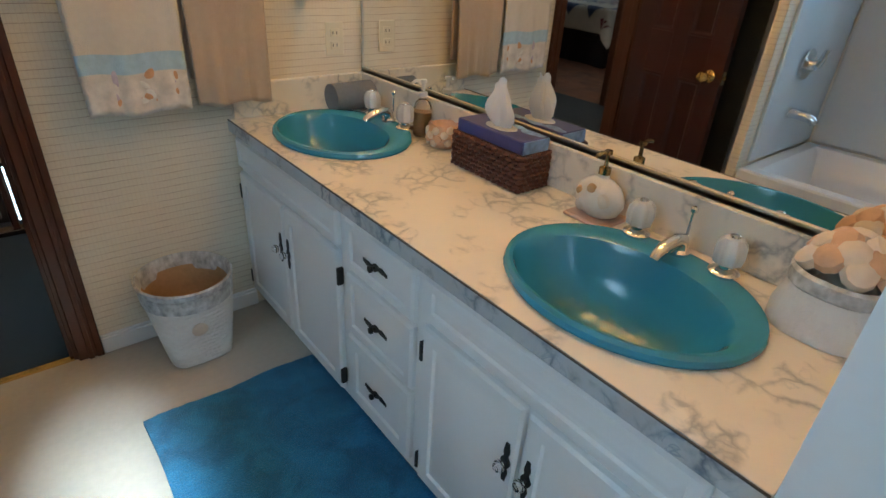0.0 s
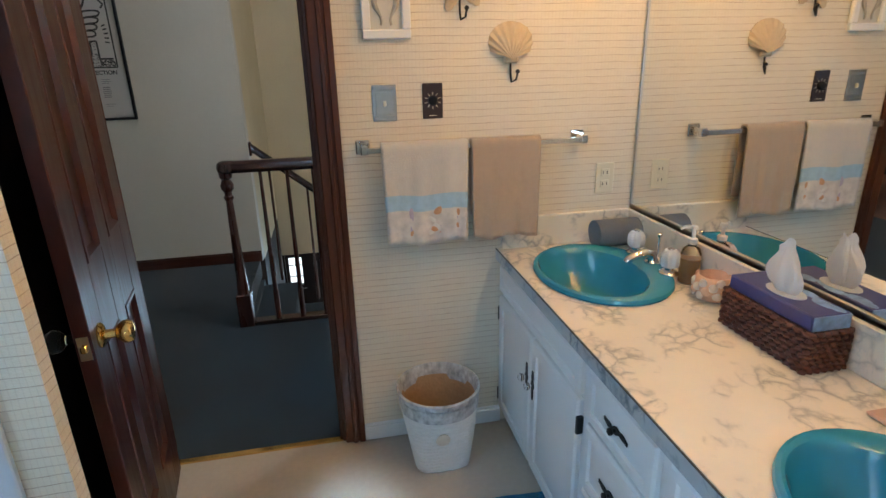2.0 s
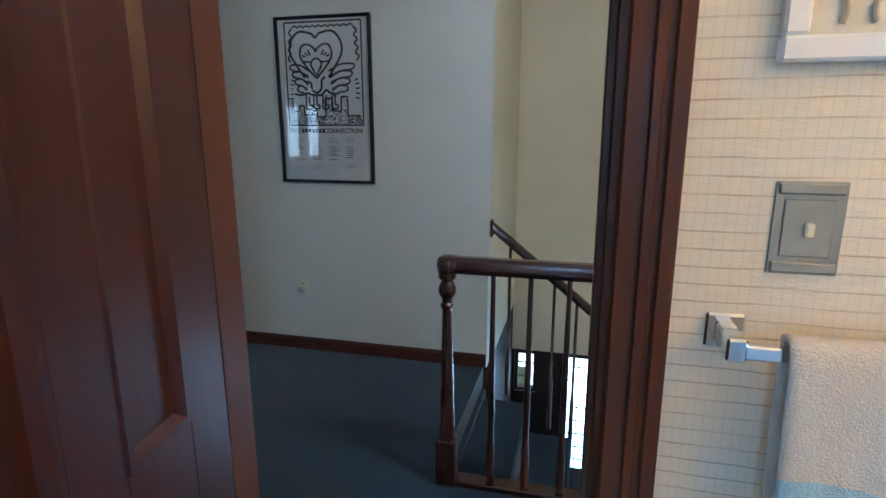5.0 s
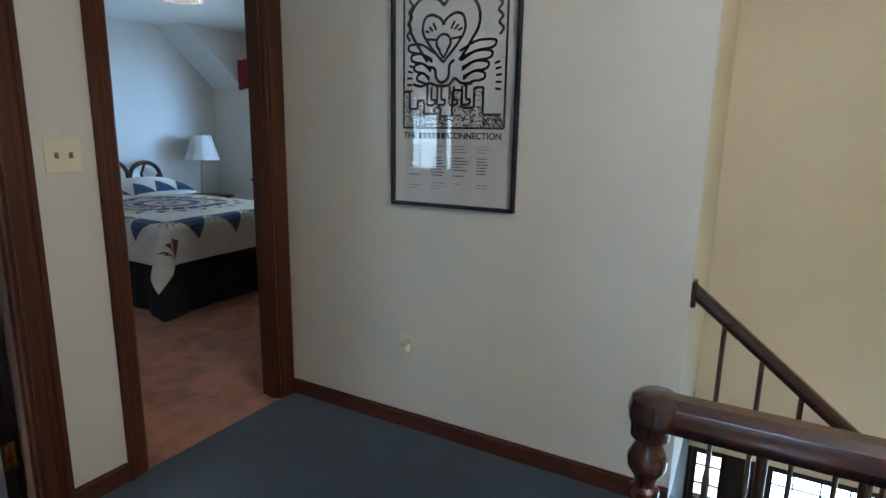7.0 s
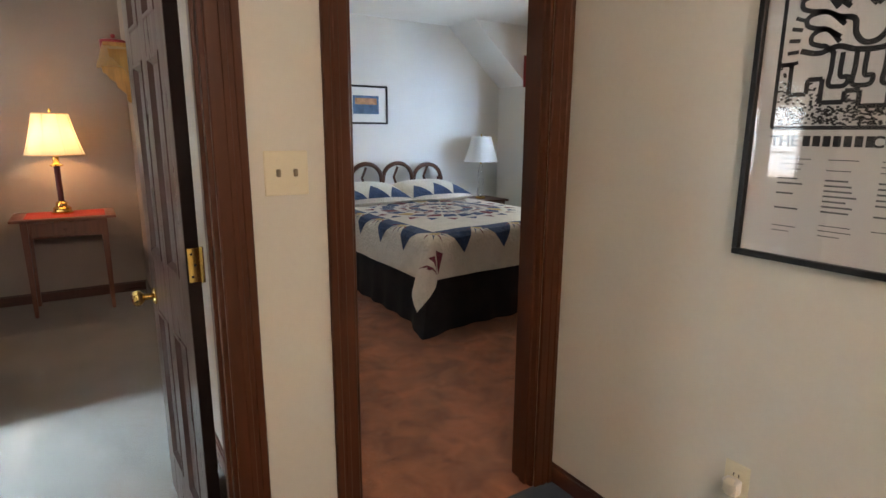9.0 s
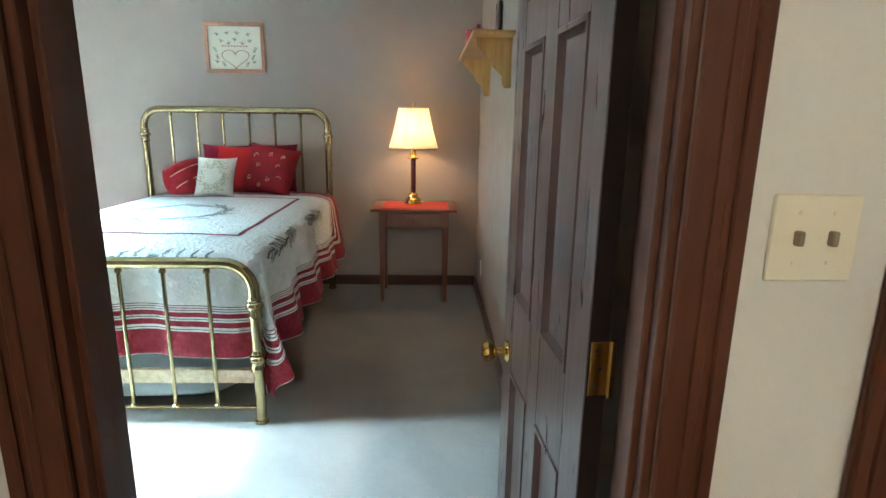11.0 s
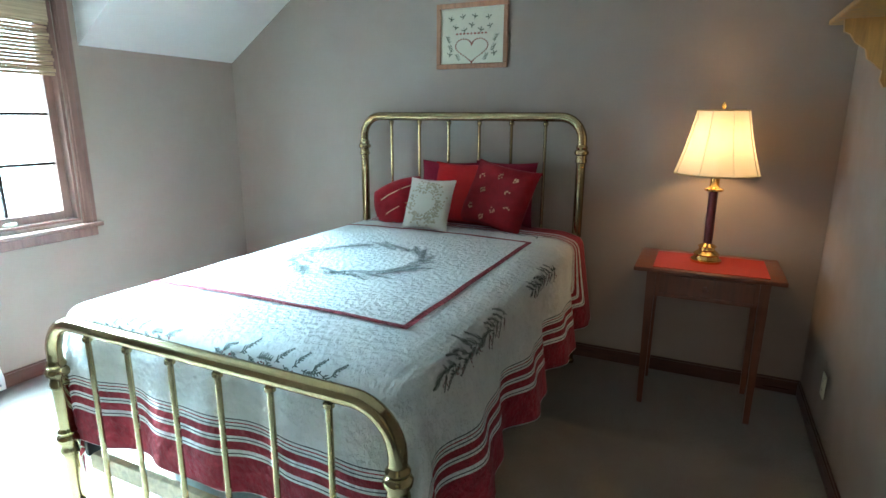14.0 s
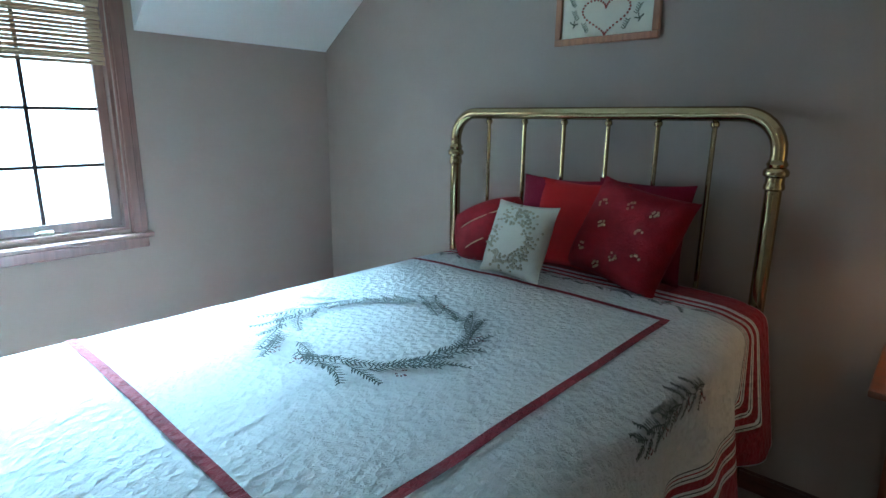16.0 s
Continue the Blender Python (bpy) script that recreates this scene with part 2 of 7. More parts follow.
PANE = glass("window_glass")
ACRYLIC = glass("white_acrylic", (0.90, 0.91, 0.92), 0.12)
ACRYLIC.node_tree.nodes["Principled BSDF"].inputs["Transmission Weight"].default_value = 0.45
CRYSTAL = glass("clear_crystal", (0.97, 0.98, 1.0), 0.03)
IVORY = surface("ivory_plastic", (0.72, 0.66, 0.50), 0.35, vary=0.03)
SHADE = shade_cloth("pleated_shade", (0.66, 0.58, 0.44))
QRED = quilted("red_quilted_cotton", (0.21, 0.006, 0.014), 0.15)


# ---- mesh tools ----
def thing(name, at=(0, 0, 0), label="", category="", group="", kind="", turn=0.0):
    ob = new(name)
    ob.empty_display_size = 0.05
    ob.matrix_world = pose(*at, 0, 0, turn)
    return tagged(ob, label, category, group, kind)


def world_of(ob):
    m = ob.matrix_basis
    while ob.parent:
        ob = ob.parent
        m = ob.matrix_basis @ m
    return m


def part(name, bm, material, parent=None, label="", local=False, smooth=35, category="", group="", kind=""):
    """Links a bmesh as one object. Its points are world places, or the parent's own where local."""
    if parent is not None and not local:
        bm.transform(world_of(parent).inverted())
    bmesh.ops.recalc_face_normals(bm, faces=bm.faces[:])
    me = bpy.data.meshes.new(name)
    bm.to_mesh(me)
    bm.free()
    for mt in material if isinstance(material, (list, tuple)) else (material,):
        me.materials.append(mt)
    if smooth:
        me.shade_smooth()
        me.set_sharp_from_angle(angle=radians(smooth))
    ob = new(name, me)
    ob.parent = parent
    return tagged(ob, label, category, group, kind)


def box(bm, x0, x1, y0, y1, z0, z1, bevel=0.0, seg=1, m=None, slot=0):
    v = [bm.verts.new((x, y, z)) for z in (z0, z1) for y in (y0, y1) for x in (x0, x1)]
    f = [bm.faces.new([v[i] for i in q]) for q in ((0, 2, 3, 1), (4, 5, 7, 6), (0, 1, 5, 4), (2, 6, 7, 3), (0, 4, 6, 2), (1, 3, 7, 5))]
    for q in f:
        q.material_index = slot
    if bevel:
        e = list({e for q in f for e in q.edges})
        r = bmesh.ops.bevel(bm, geom=e, offset=bevel, segments=seg, profile=0.5, affect="EDGES", clamp_overlap=True)
        v = list({w for q in r["faces"] for w in q.verts} | {w for w in v if w.is_valid})
        for q in r["faces"]:
            q.material_index = slot
    if m is not None:
        bmesh.ops.transform(bm, matrix=m, verts=[w for w in v if w.is_valid])
    return bm


def B():
    return bmesh.new()


def one_box(*a, **k):
    return box(bmesh.new(), *a, **k)


def loft(bm, rings, closed=True, cap0=False, cap1=False, slot=0):
    """Skins rings of equal length."""
    vs = [[bm.verts.new(p) for p in r] for r in rings]
    k = len(vs[0])
    for a, b in zip(vs, vs[1:]):
        for i in range(k if closed else k - 1):
            j = (i + 1) % k
            bm.faces.new((a[i], a[j], b[j], b[i])).material_index = slot
    if cap0:
        bm.faces.new(vs[0]).material_index = slot
    if cap1:
        bm.faces.new(vs[-1]).material_index = slot
    return bm


def lathe(bm, profile, at=(0, 0, 0), seg=20, m=None, cap0=True, cap1=True, slot=0):
    """Turns (radius, height) round the z axis at a place, or by a matrix."""
    t = m if m is not None else Matrix.Translation(at)
    rings = [[t @ Vector((r * math.cos(2 * math.pi * i / seg), r * math.sin(2 * math.pi * i / seg), z)) for i in range(seg)] for r, z in profile]
    return loft(bm, rings, True, cap0, cap1, slot)


def tube(bm, pts, r, seg=10, caps=True, slot=0):
    """A round bar along points; r is one radius or one a point."""
    pts = [Vector(p) for p in pts]
    up, rings = None, []
    for k, p in enumerate(pts):
        d = (pts[min(k + 1, len(pts) - 1)] - pts[max(k - 1, 0)]).normalized()
        if up is None:
            up = d.orthogonal().normalized()
        up = (up - d * up.dot(d)).normalized()
        side = d.cross(up)
        q = r[k] if isinstance(r, (list, tuple)) else r
        rings.append([p + (up * math.cos(2 * math.pi * i / seg) + side * math.sin(2 * math.pi * i / seg)) * q for i in range(seg)])
    return loft(bm, rings, True, caps, caps, slot)


def prism(bm, outline, axis, a, b, slot=0):
    """A flat outline in two axes, extruded along the third."""
    def put(p, w):
        p = list(p)
        p.insert("xyz".index(axis), w)
        return p
    return loft(bm, [[put(p, a) for p in outline], [put(p, b) for p in outline]], True, True, True, slot)


def wall(name, axis, c0, c1, u0, u1, z0, z1, holes, low, high, label):
    """A wall of real thickness with openings; low and high are its two faces' paints."""
    us = sorted({u0, u1, *(h for q in holes for h in q[:2])})
    zs = sorted({z0, z1, *(h for q in holes for h in q[2:])})
    bm, seen = B(), {}
    def V(c, u, z):
        k = (c, u, z)
        if k not in seen:
            seen[k] = bm.verts.new((c, u, z) if axis == "x" else (u, c, z))
        return seen[k]
    full = lambda i, j: 0 <= i < len(us) - 1 and 0 <= j < len(zs) - 1 and not any(
        q[0] < (us[i] + us[i + 1]) / 2 < q[1] and q[2] < (zs[j] + zs[j + 1]) / 2 < q[3] for q in holes)
    for i in range(len(us) - 1):
        for j in range(len(zs) - 1):
            if not full(i, j):
                continue
            a, b, c, d = us[i], us[i + 1], zs[j], zs[j + 1]
            for k, w in ((0, c0), (1, c1)):
                bm.faces.new([V(w, a, c), V(w, b, c), V(w, b, d), V(w, a, d)]).material_index = k
            for di, dj, (p, q) in ((-1, 0, ((a, c), (a, d))), (1, 0, ((b, c), (b, d))), (0, -1, ((a, c), (b, c))), (0, 1, ((a, d), (b, d)))):
                if not full(i + di, j + dj):
                    bm.faces.new([V(c0, *p), V(c0, *q), V(c1, *q), V(c1, *p)]).material_index = 1
    return part(name, bm, [low, high], None, label, smooth=0, kind="structure", category="wall")


# ---- structure ----
YT, YP, XL, XH, YW, YR, XM, XC, ZC = 1.588, 3.871, -2.275, -6.315, -1.274, 2.744, 1.345, 0.814, 0.76
Y2, TOP = 6.75, 2.59
DOOR = 2.03
wall("wall_bath_north", "y", YT, YT + 0.115, XL, 2.3, 0, TOP, [(-0.475, 0.205, -0.01, DOOR)], PAPER, HALL, "wall with cream grasscloth wallpaper beside the doorway")
wall("wall_mirror", "x", XM, XM + 0.115, -1.6, YT, 0, TOP, [], PAPER, HALL, "wallpapered wall behind the vanity mirror")
wall("wall_vanity_end", "y", -0.34, -0.226, 0.80, XM, 0, TOP, [], WHITE, WHITE, "pale painted wall at the end of the vanity")
wall("wall_bath_south", "y", -1.715, -1.6, -1.315, XM + 0.115, 0, TOP, [(-0.16, 0.42, 1.29, 1.74)], HALL, PAPER, "wallpapered bathroom wall with a window")
wall("wall_bath_west", "x", -1.315, -1.2, -1.6, YT, 0, TOP, [(-0.38, 0.34, 1.60, 2.24)], HALL, WHITE, "white wall beside the bathtub")
wall("wall_tub_end", "y", 0.80, 0.845, -1.2, -0.35, 0, TOP, [], PAPER, PAPER, "short partition wall at the end of the bathtub")
wall("wall_landing", "y", YP, YP + 0.115, XL, -0.35, 0, TOP, [], HALL, PALE, "cream painted landing wall with a framed poster")
wall("wall_stair_west", "x", -0.465, -0.35, YP + 0.115, 5.2, -0.02, TOP, [], PALE, STAIRWALL, "cream painted stairwell wall")
# below floor level the stairwell shade is put into the wall's colour
wall("wall_stair_shaded", "x", -0.465, -0.352, YP + 0.115, 5.2, -2.65, -0.021, [], PALE, DARKFRAME, "lower stairwell wall coloured dark for the shade there")
wall("wall_stair_base", "x", -0.465, -0.37, 2.80, YP + 0.115, -2.65, -0.20, [], TEAL, TEAL, "carpeted wall under the landing edge")
wall("wall_stair_far", "y", 5.2, 5.3, -0.465, 2.3, -0.42, TOP, [], STAIRWALL, HALL, "yellowish painted stairwell wall")
# lower part of the far wall, in the dark brown of the window frames
wall("wall_stair_far_lower", "y", 5.2, 5.3, -0.465, 2.3, -2.65, -0.421, [(-0.33, -0.14, -0.80, -0.43), (0.07, 1.0, -1.9, -0.43)], DARKFRAME, HALL, "dark brown lower hall wall with windows")
wall("wall_hall_east", "x", 2.3, 2.4, YT, 5.3, -2.65, TOP, [], STAIRWALL, HALL, "cream painted wall at the end of the hall")
wall("wall_bedrooms", "x", XL - 0.12, XL, -1.39, Y2 + 0.12, 0, TOP, [(1.81, 2.652, -0.01, DOOR), (3.005, 3.775, -0.01, DOOR)], TAUPE, HALL, "cream hall wall with two bedroom doorways")
wall("wall_between_bedrooms", "y", YR, YR + 0.116, XH, XL - 0.12, 0, TOP, [], TAUPE, PALE, "grey painted wall between the bedrooms")
wall("wall_headboard", "x", XH - 0.115, XH, YW - 0.116, YR + 0.116, 0, TOP, [], HALL, TAUPE, "taupe wall behind the brass bed")
wall("wall_headboard_blue", "x", XH - 0.115, XH, YR + 0.116, Y2 + 0.12, 0, TOP, [], HALL, PALE, "pale wall behind the wooden headboard")
wall("wall_window", "y", YW - 0.116, YW, XH, XL - 0.12, 0, TOP, [(-5.0, -3.5, 0.87, 2.13)], HALL, TAUPE, "taupe wall with a casement window")
wall("wall_window_blue", "y", Y2, Y2 + 0.12, XH, XL - 0.12, 0, TOP, [(-5.58, -4.38, 0.87, 1.98)], PALE, HALL, "pale wall with a dark casement window")


def slab(name, mt, label, category, *boxes, kind="structure"):
    bm = B()
    for q in boxes:
        box(bm, *q)
    return part(name, bm, mt, None, label, smooth=0, kind=kind, category=category)


slab("floor_bathroom", VINYL, "glossy beige sheet vinyl bathroom floor", "floor", (-1.2, XM, -1.6, YT + 0.02, -0.12, 0))
slab("floor_landing", TEAL, "dark teal carpet on the landing", "carpet", (XL, 2.3, YT + 0.02, 2.80, -0.12, 0.004), (XL, -0.37, 2.80, YP, -0.12, 0.004))
slab("floor_bedroom", BEIGE, "beige cut pile bedroom carpet", "carpet", (XH, XL, YW, YR, -0.12, 0.002))
slab("floor_bedroom_blue", PEACH, "terracotta sculpted bedroom carpet", "carpet", (XH, XL, YR + 0.116, Y2, -0.12, 0.002))
slab("floor_lower_hall", TEAL, "carpeted lower hall floor", "floor", (-0.465, 2.3, 2.8, 5.2, -2.75, -2.65))
slab("ceiling_bathroom", PLASTER, "white bathroom ceiling", "ceiling", (-1.2, XM, -1.6, YT, TOP, TOP + 0.08))
slab("ceiling_hall", PLASTER, "white hall ceiling", "ceiling", (XL, 2.3, YT + 0.115, 5.2, TOP, TOP + 0.08))
slab("ceiling_bedroom", PLASTER, "white bedroom ceiling", "ceiling", (XH, XL - 0.12, YW, YR, TOP, TOP + 0.08))
slab("ceiling_bedroom_blue", PLASTER, "white bedroom ceiling", "ceiling", (XH, XL - 0.12, YR + 0.116, Y2, TOP, TOP + 0.08))
for nm, y0, z0, y1, xs in (("ceiling_slope", YW, 1.895, -0.25, ((XH, -5.13), (-3.37, XL - 0.12))), ("ceiling_slope_blue", Y2, 1.95, 6.0, ((XH, -5.80), (-4.16, XL - 0.12)))):
    bm = B()
    for a, b in xs:
        prism(bm, [(y0, z0), (y1, TOP - 0.002), (y0, TOP - 0.002)], "x", a + 0.001, b)
    part(nm, bm, PLASTER, None, "white sloped ceiling beside the dormer window", smooth=0, kind="structure", category="ceiling")

# stairs down from the landing
stairs = thing("stairs", (-0.36, 2.82, -0.2), "carpeted stairs going down from the landing", "stairs", kind="structure")
for k in range(9):
    part("tread", one_box(-0.37 + 0.26 * k, -0.37 + 0.26 * (k + 1) + 0.02, 2.82, 3.86, -2.65, -0.19 * (k + 1), 0.012), TEAL, stairs)


# ---- trim ----
def casing(name, axis, c, side, u0, u1, z1, mt, depth, label, w=0.07, out=0.016, w1=None):
    w1 = w1 or w
    """A moulded casing round a doorway on one face of a wall, and the jambs through it."""
    t = thing(name, ((c, (u0 + u1) / 2, 0) if axis == "x" else ((u0 + u1) / 2, c, 0)), label, "door frame", kind="structure")
    def bx(a, b, z0, zz, o0, o1, bev=0.004):
        lo, hi = sorted((c + side * o0, c + side * o1))
        return one_box(*((lo, hi, a, b) if axis == "x" else (a, b, lo, hi)), z0, zz, bev)
    for a, b, nm in ((u0 - w, u0 + 0.006, "casing"), (u1 - 0.006, u1 + w1, "casing")):
        bm = bx(a, b, 0.004, z1 + w, 0.0005, out)
        inner = (a, a + 0.022) if a < u0 else (b - 0.022, b)
        lo, hi = sorted((c + side * out, c + side * (out + 0.007)))
        box(bm, *((lo, hi, *inner) if axis == "x" else (*inner, lo, hi)), 0.004, z1 + w, 0.003)
        mid = ((a + b) / 2 - 0.008, (a + b) / 2 + 0.008)
        box(bm, *((lo, hi - 0.003 * (side > 0), *mid) if axis == "x" else (*mid, lo, hi)), 0.004, z1 + w, 0.003)
        part(nm, bm, mt, t)
    part("head_casing", bx(u0 + 0.0065, u1 - 0.0065, z1 - 0.006, z1 + w, 0.0005, out), mt, t)
    if depth:
        for a, b in ((u0, u0 + 0.018), (u1 - 0.018, u1)):
            part("jamb", bx(a, b, 0.004, z1 - 0.02, -depth + 0.001, -0.001, 0.002), mt, t)
            s = (b - 0.001, b + 0.011) if a == u0 else (a - 0.011, a + 0.001)
            part("stop", bx(*s, 0.004, z1 - 0.03, -depth * 0.5, -depth * 0.2, 0.002), mt, t)
        part("head_jamb", bx(u0, u1, z1 - 0.019, z1 - 0.001, -depth + 0.001, -0.001, 0.002), mt, t)
    return t


casing("door_frame_bathroom", "y", YT, -1, -0.475, 0.205, DOOR, TRIMWOOD, 0.115, "dark stained wooden door casing of the bathroom")
casing("door_frame_bathroom_hall", "y", YT + 0.115, 1, -0.475, 0.205, DOOR, TRIMWOOD, 0, "dark stained wooden door casing facing the hall")
casing("door_frame_bedroom", "x", XL, 1, 1.81, 2.652, DOOR, TRIMWOOD, 0.12, "dark stained casing of the brass bed's room", w=0.076)
casing("door_frame_bedroom_inside", "x", XL - 0.12, -1, 1.81, 2.652, DOOR, TRIMWOOD, 0, "dark stained casing inside the bedroom")
casing("door_frame_blue_bedroom", "x", XL, 1, 3.005, 3.775, DOOR, TRIMWOOD, 0.12, "dark stained casing of the blue quilt bedroom", w1=0.078)
slab("threshold", BRASS, "thin brass carpet edge strip in the doorway", "threshold", (-0.455, 0.187, YT + 0.008, YT + 0.030, 0.0, 0.008))


def baseboard(name, mt, label, h, *runs):
    for axis, c, side, a, b in runs:
        lo, hi = sorted((c, c + side * 0.014))
        bm = one_box(*((lo, hi, a, b) if axis == "x" else (a, b, lo, hi)), 0.003, h - 0.012, 0.002)
        lo, hi = sorted((c, c + side * 0.009))
        box(bm, *((lo, hi, a, b) if axis == "x" else (a, b, lo, hi)), h - 0.013, h, 0.003)
        part(name, bm, mt, None, label, kind="structure", category="baseboard")


baseboard("baseboard", BASEWOOD, "dark stained wooden baseboard", 0.085, ("y", YP, -1, XL, -0.352), ("x", XL, 1, 2.728, 2.934), ("y", YT + 0.115, 1, XL, -0.55), ("x", XL, 1, YT + 0.115, 1.733))
baseboard("baseboard", BASEWOOD, "dark stained wooden bedroom baseboard", 0.09, ("y", YR, -1, XH + 0.015, XL - 0.12), ("x", XH, 1, YW + 0.015, YR), ("y", YW, 1, XH, XL - 0.12), ("x", XL - 0.12, -1, YW + 0.015, 1.74))
baseboard("baseboard", BASEWOOD, "dark stained bedroom baseboard", 0.09, ("x", XH, 1, YR + 0.116, Y2), ("y", Y2, -1, XH + 0.015, XL - 0.12))
baseboard("baseboard", WHITE, "white vinyl cove base in the bathroom", 0.075, ("y", YT, -1, 0.276, 0.83))

# ---- doors ----
def knob(parent, x, z, y, side, mt, name="door_knob", label=""):
    m = pose(x, y, z, -90 * side)
    part(name, lathe(B(), [(0.031, 0.0), (0.031, 0.004), (0.026, 0.009), (0.012, 0.012), (0.011, 0.035), (0.020, 0.040), (0.028, 0.052), (0.029, 0.062), (0.024, 0.072), (0.010, 0.076)], m=m, seg=20), mt, parent, label, local=True)


def panel_door(name, at, turn, width, y0, y1, label, material, knobs):
    """A six-panel leaf; x runs from the hinge to the free edge."""
    t = thing(name, at, label, "door", turn=turn)
    zs, st = (0.012, 0.20, 0.78, 0.99, 1.62, 1.72, 1.91, 2.015), 0.105
    mid = width / 2
    bm = B()
    for a, b in ((0.002, st), (mid - 0.045, mid + 0.045), (width - st, width)):
        box(bm, a, b, y0, y1, zs[0], zs[-1], 0.002)
    for z0, z1 in ((zs[0], zs[1]), (zs[2], zs[3]), (zs[4], zs[5]), (zs[6], zs[7])):
        box(bm, st - 0.001, mid - 0.044, y0 + 0.0004, y1 - 0.0004, z0, z1, 0.002)
        box(bm, mid + 0.044, width - st + 0.001, y0 + 0.0004, y1 - 0.0004, z0, z1, 0.002)
    part("leaf", bm, material, t, local=True)
    for z0, z1 in ((zs[1], zs[2]), (zs[3], zs[4]), (zs[5], zs[6])):
        for a, b in ((st, mid - 0.045), (mid + 0.045, width - st)):
            rings = []
            for side, yy in ((-1, y0), (1, y1)):
                rg = []
                for inset, deep in ((-0.001, 0.001), (0.002, -0.003), (0.012, -0.003), (0.017, 0.004), (0.024, 0.011), (0.034, 0.011)):
                    y = yy - side * deep
                    rg.append([(a + inset, y, z0 + inset), (b - inset, y, z0 + inset), (b - inset, y, z1 - inset), (a + inset, y, z1 - inset)])
                rings.append(rg)
            bm = B()
            loft(bm, rings[0], True, False, True)
            loft(bm, rings[1], True, False, True)
            part("panel", bm, material, t, local=True)
    # thin strip that turns the hinge edge darker than the leaf
    part("hinge_edge", one_box(-0.0012, 0.0018, y0 + 0.0008, y1 - 0.0008, zs[0] + 0.001, zs[-1] - 0.001), DARKEDGE, t, "near-black hinge edge", local=True, smooth=0)
    for side, mt, lab in knobs:
        knob(t, width - 0.065, 0.820, y1 if side > 0 else y0, side, mt, label=lab)
    part("latch_plate", one_box(width - 0.0005, width + 0.0015, (y0 + y1) / 2 - 0.0125, (y0 + y1) / 2 + 0.0125, 0.79, 0.85), CHROME, t, local=True)
    part("latch_bolt", one_box(width + 0.001, width + 0.011, (y0 + y1) / 2 - 0.007, (y0 + y1) / 2 + 0.007, 0.811, 0.829, 0.003), BRASS, t, local=True)
    for z in (0.25, 1.05, 1.78):
        bm = one_box(-0.003, 0.0015, y0 + 0.001, y1 - 0.004, z - 0.048, z + 0.048, 0.001)
        tube(bm, [(-0.004, y0 - 0.004, z - 0.05), (-0.004, y0 - 0.004, z + 0.05)], 0.006, 10)
        hg = part("hinge", bm, BRASS, t, local=True)
        for dz in (-0.032, 0.0, 0.032):
            part("screw", lathe(B(), [(0.004, 0), (0.003, 0.0012)], m=pose(-0.003, (y0 + y1) / 2 + 0.004 * (1 if dz else -1), z + dz, 0, -90), seg=8), IRON, hg, local=True)
    return t


DARKEDGE = wood("dark_door_edge", (0.012, 0.006, 0.005), 0.6, coat=0.0, spec=0.15)
LEAFRED = wood("red_mahogany_door", (0.044, 0.009, 0.005), 0.34, coat=0.06, vary=0.22, spec=0.4)
LEAFGREY = wood("brown_door_stain", (0.070, 0.036, 0.030), 0.30, coat=0.2, vary=0.15)
panel_door("bathroom_door", (-0.412, 1.568, 0), -82.4, 0.580, -0.036, 0.0, "dark red mahogany six-panel door standing open, brass knob", LEAFRED, ((1, BRASS, "brass door knob"), (-1, CRYSTAL, "clear crystal door knob")))
panel_door("bedroom_door", (-2.404, 2.616, 0), 183.5, 0.66, 0.0, 0.036, "dark brown six-panel bedroom door standing wide open", LEAFGREY, ((1, BRASS, "brass door knob"), (-1, BRASS, "brass door knob")))
panel_door("blue_bedroom_door", (-2.440, 3.905, 0), 91.0, 0.64, 0.0, 0.036, "dark six-panel door standing open into the bedroom", LEAFRED, ((1, BRASS, "brass door knob"), (-1, BRASS, "brass door knob")))

robe = thing("hanging_robe", (-0.47, 1.45, 1.9), "long black robe hanging behind the bathroom door", "robe")
bm, rings = B(), []
for k in range(14):
    z = 0.03 + 1.85 * k / 13
    w = 0.300 - 0.14 * max(0, (z - 1.45) / 0.43) ** 2
    rings.append([(-0.520 + (0.045 + 0.012 * math.sin(7 * a + z)) * math.cos(a), 1.235 + w * math.sin(a), z) for a in (2 * math.pi * i / 40 for i in range(40))])
part("cloth", loft(bm, rings, True, True, True), surface("black_terry", (0.006, 0.006, 0.007), 0.95, vary=0.2, relief=0.003, relief_scale=200), robe)
part("loop", tube(B(), [(-0.51, 1.235, 1.87), (-0.485, 1.235, 1.95), (-0.462, 1.235, 1.97)], 0.004, 6), BLACK, robe)

# ---- vanity ----
VY0, VY1, FX = -0.222, YT - 0.002, 0.838
vanity = thing("vanity_cabinet", (1.08, 0.68, 0), "white painted double vanity cabinet with raised panel doors", "cabinet")
bm = box(B(), FX, FX + 0.02, VY0, VY1, 0.06, 0.717, 0.002)
for a, b in ((VY0, VY0 + 0.018), (VY1 - 0.018, VY1), (0.49, 0.51), (0.835, 0.855)):
    box(bm, FX + 0.02, XM - 0.002, a, b, 0.061, 0.717)
box(bm, FX + 0.02, XM - 0.002, VY0 + 0.018, VY1 - 0.018, 0.061, 0.08)
box(bm, FX + 0.035, XM - 0.002, VY0, VY1, 0.001, 0.061)
part("body", bm, WHITE, vanity)


